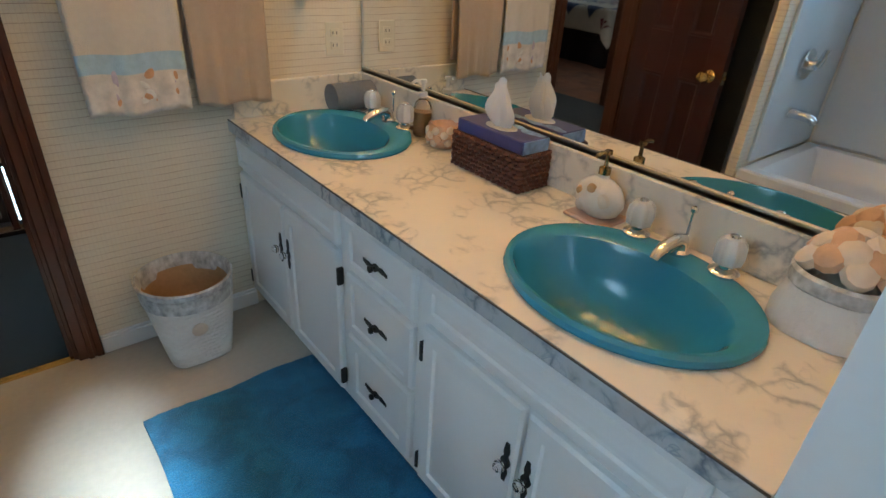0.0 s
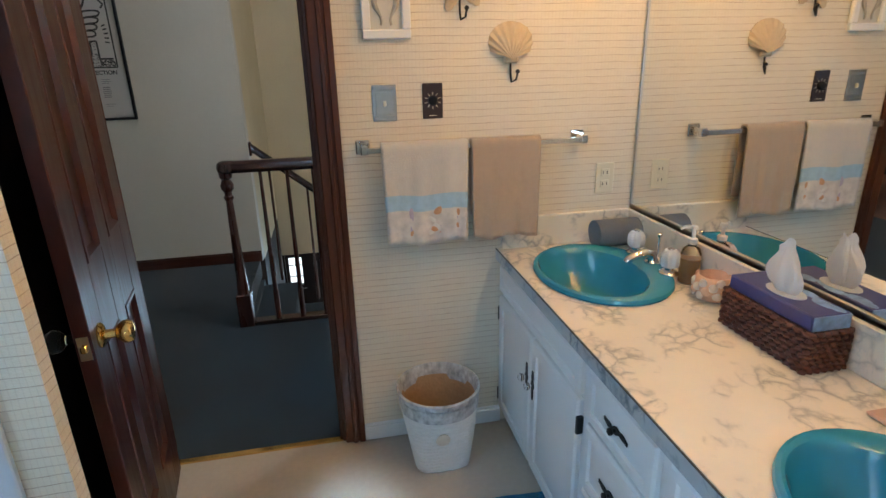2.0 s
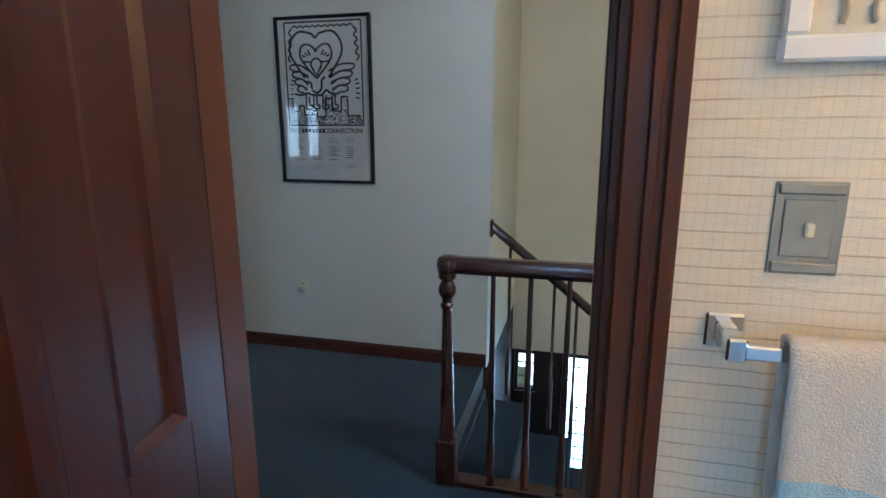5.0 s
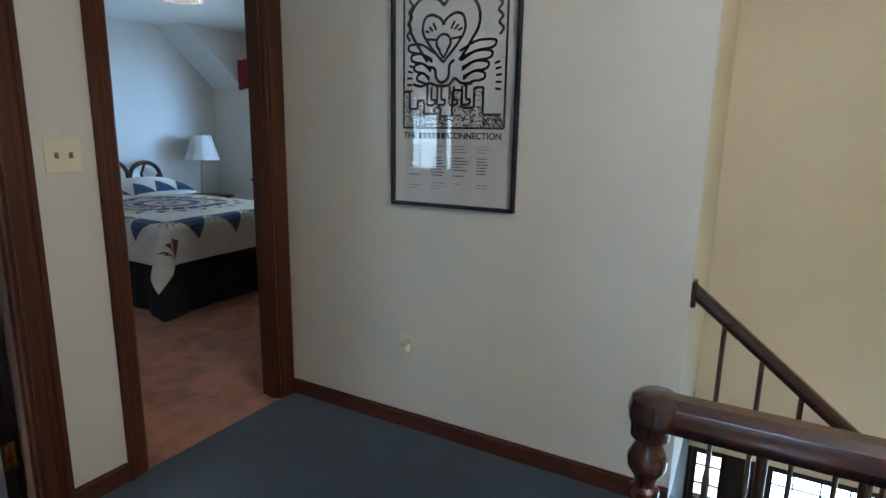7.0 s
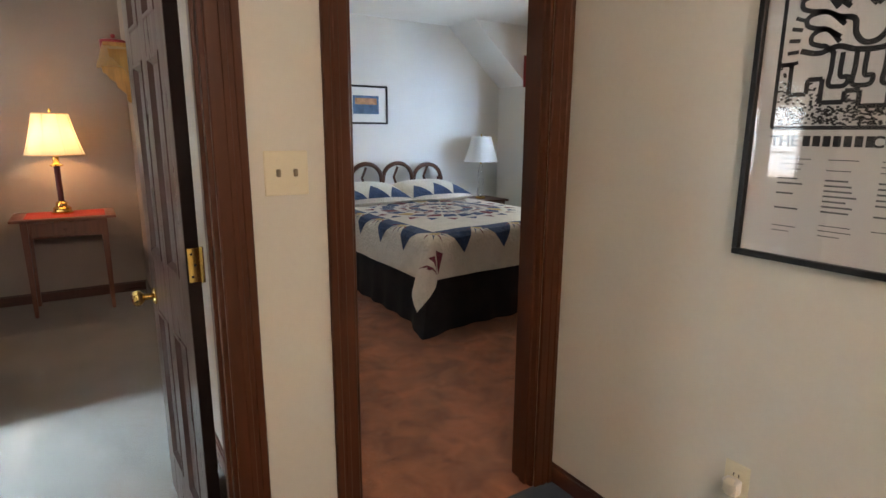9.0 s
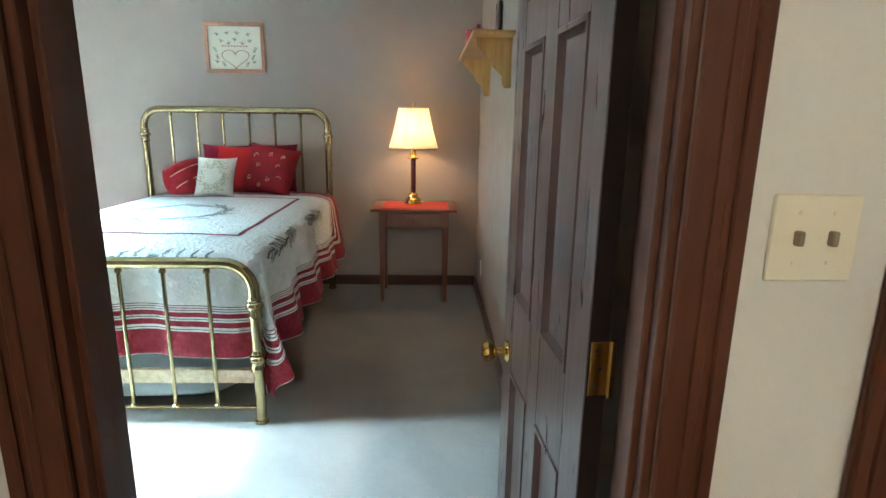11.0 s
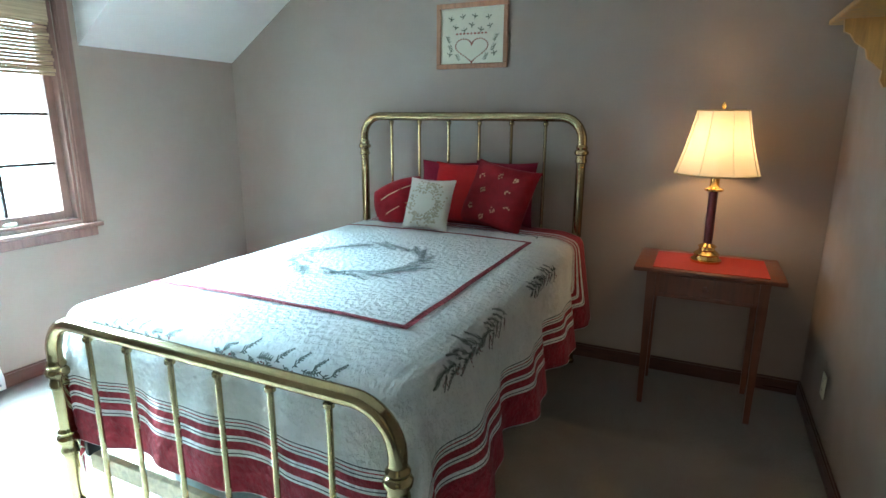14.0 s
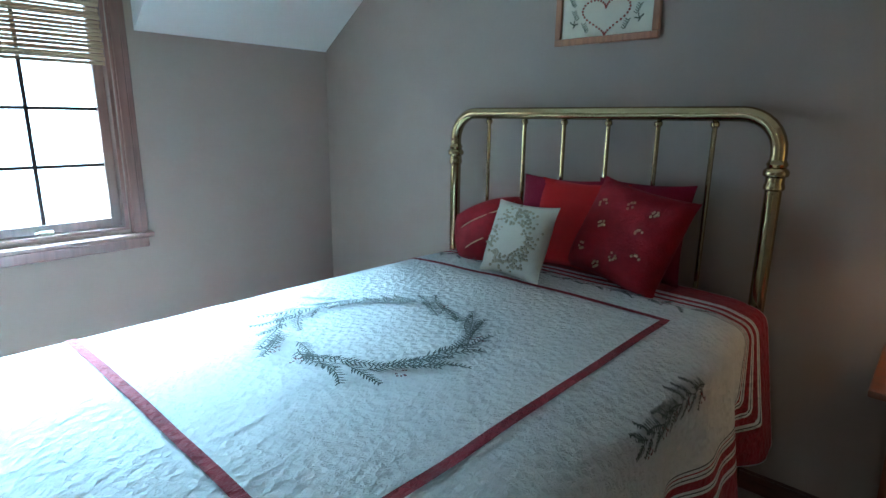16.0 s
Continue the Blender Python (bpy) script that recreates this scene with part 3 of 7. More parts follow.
def front(y0, y1, z0, z1, name):
    """A raised-panel door or drawer front on the face at x = FX."""
    bm, rings = B(), []
    for inset, x in ((0.0, FX - 0.0005), (0.0, FX - 0.012), (0.006, FX - 0.019), (0.040 if z1 - z0 > 0.2 else 0.026, FX - 0.019), (0.044 if z1 - z0 > 0.2 else 0.030, FX - 0.012),
                     (0.050 if z1 - z0 > 0.2 else 0.036, FX - 0.012), (0.066 if z1 - z0 > 0.2 else 0.048, FX - 0.018)):
        rings.append([(x, y0 + inset, z0 + inset), (x, y1 - inset, z0 + inset), (x, y1 - inset, z1 - inset), (x, y0 + inset, z1 - inset)])
    loft(bm, rings, True, True, True)
    return part(name, bm, WHITE, vanity)


def plate(y, z, upright):
    """A black iron backplate with a wavy outline."""
    out = []
    n = 28
    prof = lambda s: 0.0045 + 0.0085 * abs(math.sin(3 * math.pi * s)) * (0.55 + 0.45 * math.cos(2 * math.pi * (s - 0.5)))
    for k in range(n + 1):
        out.append((k / n, prof(k / n)))
    pts = [(s, w) for s, w in out] + [(s, -w) for s, w in reversed(out)]
    L = 0.105
    q = [(y + w, z + (s - 0.5) * L) if upright else (y + (s - 0.5) * L, z + w * 0.9 + 0.004 * math.sin(2 * math.pi * s)) for s, w in pts]
    return prism(B(), q, "x", FX - 0.0225, FX - 0.0195)


for y0, y1 in ((1.225, 1.572), (0.870, 1.213), (0.166, 0.478), (-0.160, 0.154)):
    d = front(y0, y1, 0.085, 0.575, "door")
    inner = y0 + 0.022 if y0 in (1.225, 0.166) else y1 - 0.022
    part("backplate", plate(inner, 0.418, True), IRON, d, "black iron backplate")
    part("knob", lathe(B(), [(0.004, 0), (0.005, 0.010), (0.012, 0.013), (0.014, 0.020), (0.009, 0.028)], m=pose(FX - 0.021, inner, 0.418, 0, -90), seg=14), CRYSTAL, d, "clear crystal knob")
    outer = y1 + 0.003 if y0 in (1.225, 0.166) else y0 - 0.003
    for z in (0.14, 0.50):
        bm = one_box(FX - 0.021, FX - 0.001, outer - 0.006, outer + 0.006, z - 0.028, z + 0.028, 0.003)
        part("hinge", bm, IRON, d, "black iron hinge")
for z0, z1 in ((0.555, 0.702), (0.350, 0.540), (0.100, 0.335)):
    d = front(0.520, 0.822, z0, z1, "drawer")
    part("pull", plate(0.672, (z0 + z1) / 2, False), IRON, d, "black iron drawer pull")
    part("knob", lathe(B(), [(0.004, 0), (0.005, 0.008), (0.009, 0.011), (0.009, 0.017), (0.004, 0.020)], m=pose(FX - 0.021, 0.672, (z0 + z1) / 2, 0, -90), seg=12), IRON, d)
front(0.870, 1.572, 0.595, 0.702, "false_drawer")
front(-0.160, 0.478, 0.595, 0.702, "false_drawer")

# worktop with two oval holes
SINKS = (0.165, 1.255)
counter = thing("countertop", (1.08, 0.68, 0.72), "cream and grey marble laminate vanity top with backsplash", "countertop")


def oval(cy, cx, sx, sy, z, n=48):
    return [(cx + sx * math.cos(2 * math.pi * k / n), cy + sy * math.sin(2 * math.pi * k / n), z) for k in range(n)]


bm = B()
x0, x1 = XC, XM - 0.002
cuts = [VY0, SINKS[0] - 0.29, SINKS[0] + 0.29, SINKS[1] - 0.29, SINKS[1] + 0.29, VY1]
for a, b in ((cuts[0], cuts[1]), (cuts[2], cuts[3]), (cuts[4], cuts[5])):
    bm.faces.new([bm.verts.new(p) for p in ((x0, a, ZC), (x1, a, ZC), (x1, b, ZC), (x0, b, ZC))])
for cy in SINKS:
    inner = oval(cy, 1.06, 0.195, 0.245, ZC)
    outer = []
    for p in inner:
        dx, dy = p[0] - 1.06, p[1] - cy
        k = min(((x1 - 1.06) if dx > 0 else (1.06 - x0)) / max(abs(dx), 1e-6), 0.29 / max(abs(dy), 1e-6))
        outer.append((1.06 + dx * k, cy + dy * k, ZC))
    low = [(p[0], p[1], ZC - 0.03) for p in inner]
    loft(bm, [outer, inner, low])
    for sx, ax in ((x0, -1), (x1, 1)):
        for sy in (-0.29, 0.29):
            near = sorted(outer, key=lambda p: (p[0] - sx) ** 2 + (p[1] - cy - sy) ** 2)[:8]
            on_x = [p for p in near if abs(p[0] - sx) < 1e-6]
            on_y = [p for p in near if abs(p[1] - cy - sy) < 1e-6]
            if on_x and on_y and on_x[0] not in on_y:
                bm.faces.new([bm.verts.new(q) for q in (on_x[0], on_y[0], (sx, cy + sy, ZC))])
rings = [[(x, y, z) for x, z in ((x0, ZC), (x0 - 0.004, ZC - 0.002), (x0 - 0.006, ZC - 0.007), (x0 - 0.006, ZC - 0.040), (x0, ZC - 0.042), (x0 + 0.03, ZC - 0.042))] for y in (VY0, VY1)]
part("worktop", bm, MARBLE, counter)
part("edge_band", loft(B(), rings, False), EDGEMARBLE, counter, "blue grey marble laminate edge band")
part("edge_seam", one_box(x0 - 0.0062, x0 - 0.0030, VY0, VY1, ZC - 0.0024, ZC + 0.0006), SEAM, counter, "dark seam along the edge", smooth=0)
bm = box(B(), XM - 0.021, XM - 0.001, VY0, VY1 - 0.021, ZC + 0.0005, ZC + 0.118, 0.003)
part("backsplash", bm, MARBLE, counter)
part("side_splash", box(B(), XC + 0.012, XM - 0.002, VY1 - 0.020, VY1, ZC + 0.0005, ZC + 0.118, 0.003), MARBLE, counter)


def faucet_handle(t, x, y):
    z = ZC + 0.022
    part("escutcheon", lathe(B(), [(0.030, 0), (0.030, 0.005), (0.024, 0.010), (0.013, 0.014), (0.013, 0.022)], (x, y, z), 20), CHROME, t)
    bm, rings = B(), []
    for r, h in ((0.016, 0.020), (0.026, 0.026), (0.029, 0.045), (0.027, 0.066), (0.018, 0.078), (0.010, 0.080)):
        rings.append([(x + r * (1 + 0.07 * math.cos(8 * a)) * math.cos(a), y + r * (1 + 0.07 * math.cos(8 * a)) * math.sin(a), z + h) for a in (2 * math.pi * k / 48 for k in range(48))])
    part("handle", loft(bm, rings, True, True, True), ACRYLIC, t, "clear fluted acrylic handle")
    part("cap", lathe(B(), [(0.010, 0.079), (0.009, 0.084), (0.003, 0.086)], (x, y, z), 14), CHROME, t)


for cy in SINKS:
    s = thing("sink", (1.06, cy, ZC), "glossy blue oval self-rimming wash basin set in the vanity", "sink", "vanity sinks")
    ringset = [(1.062, 0.207, 0.254, 0.001), (1.062, 0.211, 0.257, 0.008), (1.062, 0.208, 0.254, 0.017), (1.060, 0.198, 0.245, 0.022), (1.036, 0.168, 0.226, 0.021), (1.030, 0.160, 0.218, 0.015), (1.028, 0.152, 0.209, -0.005),
               (1.028, 0.140, 0.190, -0.050), (1.030, 0.110, 0.145, -0.105), (1.032, 0.070, 0.085, -0.132), (1.033, 0.024, 0.024, -0.139)]
    part("basin", loft(B(), [oval(cy, cx, sx, sy, ZC + z, 56) for cx, sx, sy, z in ringset], True, False, True), PORCELAIN, s)
    part("drain", lathe(B(), [(0.022, -0.1385), (0.022, -0.134), (0.016, -0.133), (0.014, -0.136)], (1.033, cy, ZC), 18), CHROME, s, "chrome drain")
    f = thing("faucet", (1.245, cy, ZC + 0.02), "chrome widespread basin faucet with clear fluted handles", "faucet", "vanity faucets")
    for o in (-0.100, 0.100):
        faucet_handle(f, 1.240, cy + o)
    bm = lathe(B(), [(0.024, 0), (0.024, 0.006), (0.017, 0.012), (0.016, 0.030)], (1.242, cy, ZC + 0.021), 18)
    tube(bm, [(1.245, cy, ZC + 0.030), (1.238, cy, ZC + 0.052), (1.215, cy, ZC + 0.058), (1.180, cy, ZC + 0.050), (1.156, cy, ZC + 0.040), (1.150, cy, ZC + 0.032)], [0.017, 0.017, 0.016, 0.014, 0.012, 0.011], 14)
    part("spout", bm, CHROME, f)
    part("lift_rod", lathe(B(), [(0.003, 0.03), (0.003, 0.085), (0.007, 0.088), (0.008, 0.096), (0.004, 0.100)], (1.262, cy, ZC + 0.021), 10), CHROME, f)

mirror = thing("wall_mirror", (XM, 0.68, 0.88), "large frameless mirror above the vanity, metal bottom channel", "mirror")
part("glass", one_box(XM - 0.007, XM - 0.001, VY0 + 0.004, VY1 - 0.012, 0.892, 1.92), MIRROR, mirror, smooth=0)
bm = box(B(), XM - 0.013, XM - 0.0075, VY0 + 0.004, VY1 - 0.012, 0.880, 0.898, 0.001)
box(bm, XM - 0.013, XM - 0.001, VY0 + 0.004, VY1 - 0.012, 0.879, 0.8915, 0.001)
part("channel", bm, ALUMINIUM, mirror)
bm = box(B(), XM - 0.012, XM - 0.001, VY1 - 0.0115, VY1 - 0.0085, 0.88, 1.92, 0.0005)
part("edge_strip", bm, ALUMINIUM, mirror)
light_bar = thing("vanity_light", (XM, 0.71, 2.04), "brass vanity light bar with round glowing bulbs", "light fixture")
part("backplate", one_box(XM - 0.05, XM - 0.001, 0.05, 1.38, 2.05, 2.15, 0.004), BRASS, light_bar)
FROST = glass("opal_bulb_glass", (1.0, 0.93, 0.8), 0.5)
for k in range(4):
    part("socket", lathe(B(), [(0.02, 0.0), (0.02, 0.035)], m=pose(XM - 0.05, 0.22 + 0.33 * k, 2.10, 0, -90), seg=14), BRASS, light_bar)

# ---- bathroom things ----
mat_ = B()
n = 26
rows_ = []
for i in range(n + 1):
    rows_.append([(0.298 + 0.565 * j / n + 0.006 * math.sin(9 * i / n), -0.05 + 1.20 * i / n + 0.005 * math.sin(11 * j / n), 0.020 + 0.004 * noise.noise((i * 0.9, j * 0.9, 3))) for j in range(n + 1)])
loft(mat_, rows_, False)
edge = [rows_[0][j] for j in range(n + 1)] + [rows_[i][n] for i in range(1, n + 1)] + [rows_[n][j] for j in range(n - 1, -1, -1)] + [rows_[i][0] for i in range(n - 1, 0, -1)]
loft(mat_, [edge, [(p[0], p[1], 0.0005) for p in edge]])
part("bath_mat", mat_, BLUEMAT, None, "deep blue shaggy bath mat in front of the vanity", category="bath mat")

WICKER = surface("white_wicker", (0.72, 0.71, 0.68), 0.6, vary=0.06, relief=0.004, relief_scale=90)
WICKERBAND = surface("printed_basket_band", (0.46, 0.47, 0.47), 0.7, vary=0.55, coarse=36, fine=70, relief=0.003, relief_scale=90)
DARKWICKER = surface("dark_wicker", (0.085, 0.024, 0.015), 0.45, vary=0.35, coarse=40, relief=0.004, relief_scale=120)
TANLINER = surface("tan_basket_inside", (0.42, 0.26, 0.13), 0.7, vary=0.2, relief=0.003, relief_scale=90)


def squircle(cx, cy, r, p, z, n=40):
    out = []
    for k in range(n):
        a = 2 * math.pi * k / n
        c, s = math.cos(a), math.sin(a)
        q = (abs(c) ** p + abs(s) ** p) ** (-1 / p)
        out.append((cx + r * q * c, cy + r * q * s, z))
    return out


basket = thing("waste_basket", (0.545, 1.44, 0), "white wicker waste basket with a patterned band and shell ornament", "waste basket")
bx, by = 0.548, 1.435
levels = [(0.098 + 0.040 * k / 31, 4.8 - 2.5 * k / 31, 0.002 + 0.24 * k / 31) for k in range(32)]
part("body", loft(B(), [[(x, y, z + 0.0015 * math.sin(i * 2.1 + k)) for i, (x, y, z) in enumerate(squircle(bx, by, r + 0.0032 * (k % 2), p, z))] for k, (r, p, z) in enumerate(levels)], True, True), WICKER, basket)
part("band", loft(B(), [squircle(bx, by, r, 2.1, z) for r, z in ((0.139, 0.235), (0.145, 0.240), (0.148, 0.285), (0.144, 0.290))]), WICKERBAND, basket, "grey blue printed band")
part("rim", loft(B(), [squircle(bx, by, r, 2.0, z) for r, z in ((0.143, 0.288), (0.152, 0.296), (0.153, 0.312), (0.146, 0.316), (0.140, 0.308), (0.135, 0.25))]), WICKERBAND, basket)
part("lining", loft(B(), [squircle(bx, by, r, 2.2, z) for r, z in ((0.134, 0.27), (0.118, 0.13), (0.02, 0.12))], True, False, True), TANLINER, basket)
SHELL = surface("cream_shell", (0.66, 0.56, 0.45), 0.45, vary=0.12, coarse=20)
part("ornament", lathe(B(), [(0.024, 0), (0.026, 0.006), (0.018, 0.012), (0.006, 0.016)], m=pose(bx - 0.01, by - 0.126, 0.165, 97), seg=16), SHELL, basket, "round shell ornament")

box_basket = thing("tissue_basket", (1.265, 0.74, ZC), "dark woven wicker tissue box basket with navy printed lid", "tissue box")
bm = B()
TX0, TX1, TY0, TY1 = 1.208, 1.318, 0.600, 0.868
for k in range(8):
    z = ZC + 0.001 + 0.0125 * k
    for a, b, c, d in ((TX0, TX1, TY0, TY0), (TX0, TX1, TY1, TY1)):
        tube(bm, [(a + (b - a) * i / 12, c + 0.003 * (1 if (i + k) % 2 else -1), z + 0.006) for i in range(13)], 0.0068, 6)
    for a, c, d in ((TX0, TY0, TY1), (TX1, TY0, TY1)):
        tube(bm, [(a + 0.003 * (1 if (i + k) % 2 else -1), c + (d - c) * i / 24, z + 0.006) for i in range(25)], 0.0068, 6)
part("weave", bm, DARKWICKER, box_basket)
part("liner", one_box(TX0 + 0.004, TX1 - 0.004, TY0 + 0.004, TY1 - 0.004, ZC + 0.002, ZC + 0.10), DARKWICKER, box_basket)
NAVY = surface("navy_printed_card", (0.050, 0.055, 0.180), 0.4, vary=0.15)
SKYPRINT = surface("sky_printed_card", (0.20, 0.33, 0.55), 0.4, vary=0.6, coarse=22, fine=60)
part("lid", one_box(TX0 + 0.006, TX1 - 0.004, TY0 + 0.006, TY1 - 0.006, ZC + 0.100, ZC + 0.136, 0.003), NAVY, box_basket, "navy printed tissue carton top")
part("end_print", one_box(TX0 + 0.009, TX1 - 0.007, TY0 + 0.0035, TY0 + 0.0065, ZC + 0.101, ZC + 0.134), SKYPRINT, box_basket, "sky blue printed carton end")
for k in range(7):
    y, r = TY0 + 0.03 + 0.028 * k, 0.010 + 0.004 * math.sin(2.3 * k)
    part("cloud_print", lathe(B(), [(r * 1.5, 0), (r, 0.0006)], m=pose(TX1 - 0.022 - 0.006 * math.sin(k * 1.7), y, ZC + 0.1362) @ Matrix.Diagonal((0.8, 1.5, 1, 1)), seg=14), SKYPRINT, box_basket, "pale cloud print on the carton", smooth=0)
part("slot", lathe(B(), [(0.052, 0.0), (0.052, 0.0015), (0.045, 0.0022)], m=pose(1.262, 0.735, ZC + 0.1362) @ Matrix.Diagonal((0.62, 1, 1, 1)), seg=26), surface("pale_card", (0.6, 0.58, 0.55), 0.6), box_basket)
TISSUE = shade_cloth("white_tissue", (0.86, 0.85, 0.84))
bm, rings = B(), []
for k in range(9):
    s = k / 8
    rg = []
    for i in range(28):
        a = 2 * math.pi * i / 28
        r = (0.018 + 0.026 * math.sin(math.pi * min(1, s * 1.15)) * (1 - 0.35 * s)) * (1 + 0.28 * math.sin(3 * a + 2.2 * s) + 0.14 * math.sin(7 * a - 3 * s))
        rg.append((1.262 + 0.55 * r * math.cos(a) - 0.006 * s, 0.735 + r * math.sin(a) + 0.012 * s, ZC + 0.132 + 0.120 * s * (1 + 0.10 * math.sin(2 * a + 1))))
    rings.append(rg)
part("tissue", loft(bm, rings), TISSUE, box_basket, "white crumpled tissue standing up")

# towels and bar
bar = thing("towel_bar", (0.72, YT, 1.155), "square chrome towel bar with angular posts", "towel bar")
part("rail", one_box(0.335, 1.118, YT - 0.072, YT - 0.054, 1.146, 1.164, 0.002), CHROME, bar)
for x in (0.345, 1.105):
    bm = box(B(), x - 0.024, x + 0.024, YT - 0.010, YT - 0.0005, 1.135, 1.183, 0.003)
    box(bm, x - 0.012, x + 0.012, YT - 0.074, YT - 0.009, 1.142, 1.172, 0.003)
    part("post", bm, CHROME, bar)


def towel(name, x0, x1, drop_f, drop_b, mats, bands, label, seed):
    """A towel folded over the bar, hanging down front and back."""
    bm = B()
    n, yb, z = 26, YT - 0.063, 1.169
    prof = [(0.016, -drop_b * (1 - k / 6)) for k in range(6)] + [(0.014, 0.0), (0.008, 0.006), (0.0, 0.008), (-0.009, 0.006), (-0.016, -0.002)]
    zs = sorted({*(drop_f * k / 18 for k in range(1, 19)), *(b for b, _ in bands)})
    prof += [(-0.018, -d) for d in zs]
    rows = []
    for o, dz in prof:
        row = []
        for i in range(n + 1):
            u = i / n
            sway = max(0.0, -dz) * (0.055 * math.sin(2 * math.pi * u * 1.6 + seed) + 0.025 * math.sin(2 * math.pi * u * 4 + 2 * seed)) * (1 if o < 0 else 0.1)
            sag = 0.006 * math.sin(math.pi * u * 3 + seed) * (-dz / drop_f if dz < 0 else 0)
            row.append((x0 + (x1 - x0) * u + 0.012 * (0.5 - u) * max(0, -dz) / drop_f, yb + o - abs(sway) * 0.5 - (0.004 if o < 0 else 0), z + dz + sag))
        rows.append(row)
    vs = [[bm.verts.new(p) for p in r] for r in rows]
    for k, (a, b) in enumerate(zip(vs, vs[1:])):
        d = -prof[k + 1][1] if prof[k + 1][0] <= -0.016 else 0
        slot = sum(1 for bb, _ in bands if d > bb + 1e-6)
        for i in range(n):
            bm.faces.new((a[i], a[i + 1], b[i + 1], b[i])).material_index = slot
    ob = part(name, bm, mats, None, label, smooth=80, category="towel", group="bathroom towels")
    sol = ob.modifiers.new("thickness", "SOLIDIFY")
    sol.thickness, sol.offset = 0.006, 0
    return ob


TERRY = surface("beige_terry", (0.64, 0.58, 0.50), 0.95, vary=0.08, relief=0.004, relief_scale=320, sheen=0.3)
TERRYTAN = surface("tan_terry", (0.47, 0.35, 0.25), 0.95, vary=0.08, relief=0.004, relief_scale=320, sheen=0.3)
TERRYBLUE = surface("light_blue_print", (0.40, 0.58, 0.68), 0.95, vary=0.16, coarse=16, relief=0.004, relief_scale=320)
TERRYPRINT = surface("sea_print", (0.68, 0.62, 0.56), 0.95, vary=0.22, coarse=20, fine=40, relief=0.004, relief_scale=320)
towel("hand_towel", 0.398, 0.684, 0.335, 0.24, [TERRY, TERRYBLUE, TERRYPRINT], [(0.165, 1), (0.218, 2)], "beige hand towel with a blue seashell border", 0.4)
towel("hand_towel", 0.697, 0.940, 0.335, 0.26, [TERRYTAN], [], "plain tan terry hand towel hanging beside the shell towel", 2.1)

# plates on the towel wall
sw = thing("light_switch", (0.425, YT, 1.298), "pewter light switch plate with stepped ends", "light switch")
PEWTER = surface("pewter", (0.36, 0.37, 0.35), 0.35, 0.8, vary=0.1)
bm = box(B(), 0.385, 0.464, YT - 0.004, YT - 0.0005, 1.240, 1.356, 0.001)
for a, b in ((1.242, 1.256), (1.340, 1.354)):
    box(bm, 0.388, 0.461, YT - 0.008, YT - 0.0035, a, b, 0.002)
box(bm, 0.396, 0.453, YT - 0.006, YT - 0.0035, 1.262, 1.334, 0.002)
part("plate", bm, PEWTER, sw)
part("toggle", one_box(0.420, 0.430, YT - 0.016, YT - 0.005, 1.288, 1.306, 0.002), IVORY, sw)
tm = thing("timer_switch", (0.585, YT, 1.30), "dark brown wall timer switch with a round dial", "timer")
part("plate", one_box(0.551, 0.619, YT - 0.005, YT - 0.0005, 1.243, 1.357, 0.002), surface("brown_plastic", (0.035, 0.020, 0.020), 0.35), tm)
part("dial", lathe(B(), [(0.016, 0), (0.016, 0.010), (0.012, 0.014), (0.004, 0.015)], m=pose(0.585, YT - 0.005, 1.302, 90), seg=20), BLACK, tm)
bm = B()
for k in range(10):
    a = 2 * math.pi * k / 10 + 0.3
    m = pose(0.585 + 0.023 * math.cos(a), YT - 0.0055, 1.302 + 0.023 * math.sin(a), 0, -math.degrees(a))
    box(bm, -0.005, 0.005, -0.0004, 0.0004, -0.0008, 0.0008, m=m)
box(bm, 0.572, 0.598, YT - 0.0056, YT - 0.0048, 1.252, 1.254)
part("dial_marks", bm, IVORY, tm, "pale dial marks")


def outlet(at, axis, side, label):
    t = thing("wall_outlet", at, label, "outlet", "wall outlets")
    bm = one_box(-0.036, 0.036, 0.0, 0.005, -0.057, 0.057, 0.002)
    ob = part("plate", bm, IVORY, t, local=True)
    for z in (-0.021, 0.021):
        bm = one_box(-0.017, 0.017, 0.004, 0.0075, z - 0.014, z + 0.014, 0.003)
        part("socket", bm, IVORY, t, local=True)
        bm = one_box(-0.009, -0.006, 0.007, 0.0079, z - 0.005, z + 0.005)
        box(bm, 0.006, 0.009, 0.007, 0.0079, z - 0.005, z + 0.005)
        part("slots", bm, BLACK, t, local=True)
    t.matrix_world = pose(*at, 0, 0, {("y", -1): 180, ("y", 1): 0, ("x", 1): -90, ("x", -1): 90}[(axis, side)])
    return t


outlet((1.225, YT - 0.0005, 1.0), "y", -1, "ivory duplex outlet above the vanity backsplash")

# ---- landing railing ----
rail = thing("stair_railing", (-0.35, 2.76, 0), "dark turned wooden banister railing on the landing", "railing")
bm = box(B(), -0.360, -0.280, 2.722, 2.802, 0.004, 0.20, 0.004)
lathe(bm, [(0.036, 0.20), (0.030, 0.215), (0.032, 0.235), (0.028, 0.30), (0.024, 0.50), (0.019, 0.70), (0.018, 0.74), (0.026, 0.752), (0.026, 0.762), (0.019, 0.770), (0.020, 0.785), (0.033, 0.805), (0.035, 0.825), (0.026, 0.845), (0.022, 0.855), (0.033, 0.865), (0.034, 0.885), (0.036, 0.90)], (-0.320, 2.762, 0), 20)
part("newel", bm, MAHOGANY, rail)
hand = [(-0.032, 0.0), (-0.036, 0.018), (-0.030, 0.040), (-0.015, 0.052), (0.015, 0.052), (0.030, 0.040), (0.036, 0.018), (0.032, 0.0), (0.022, -0.010), (-0.022, -0.010)]
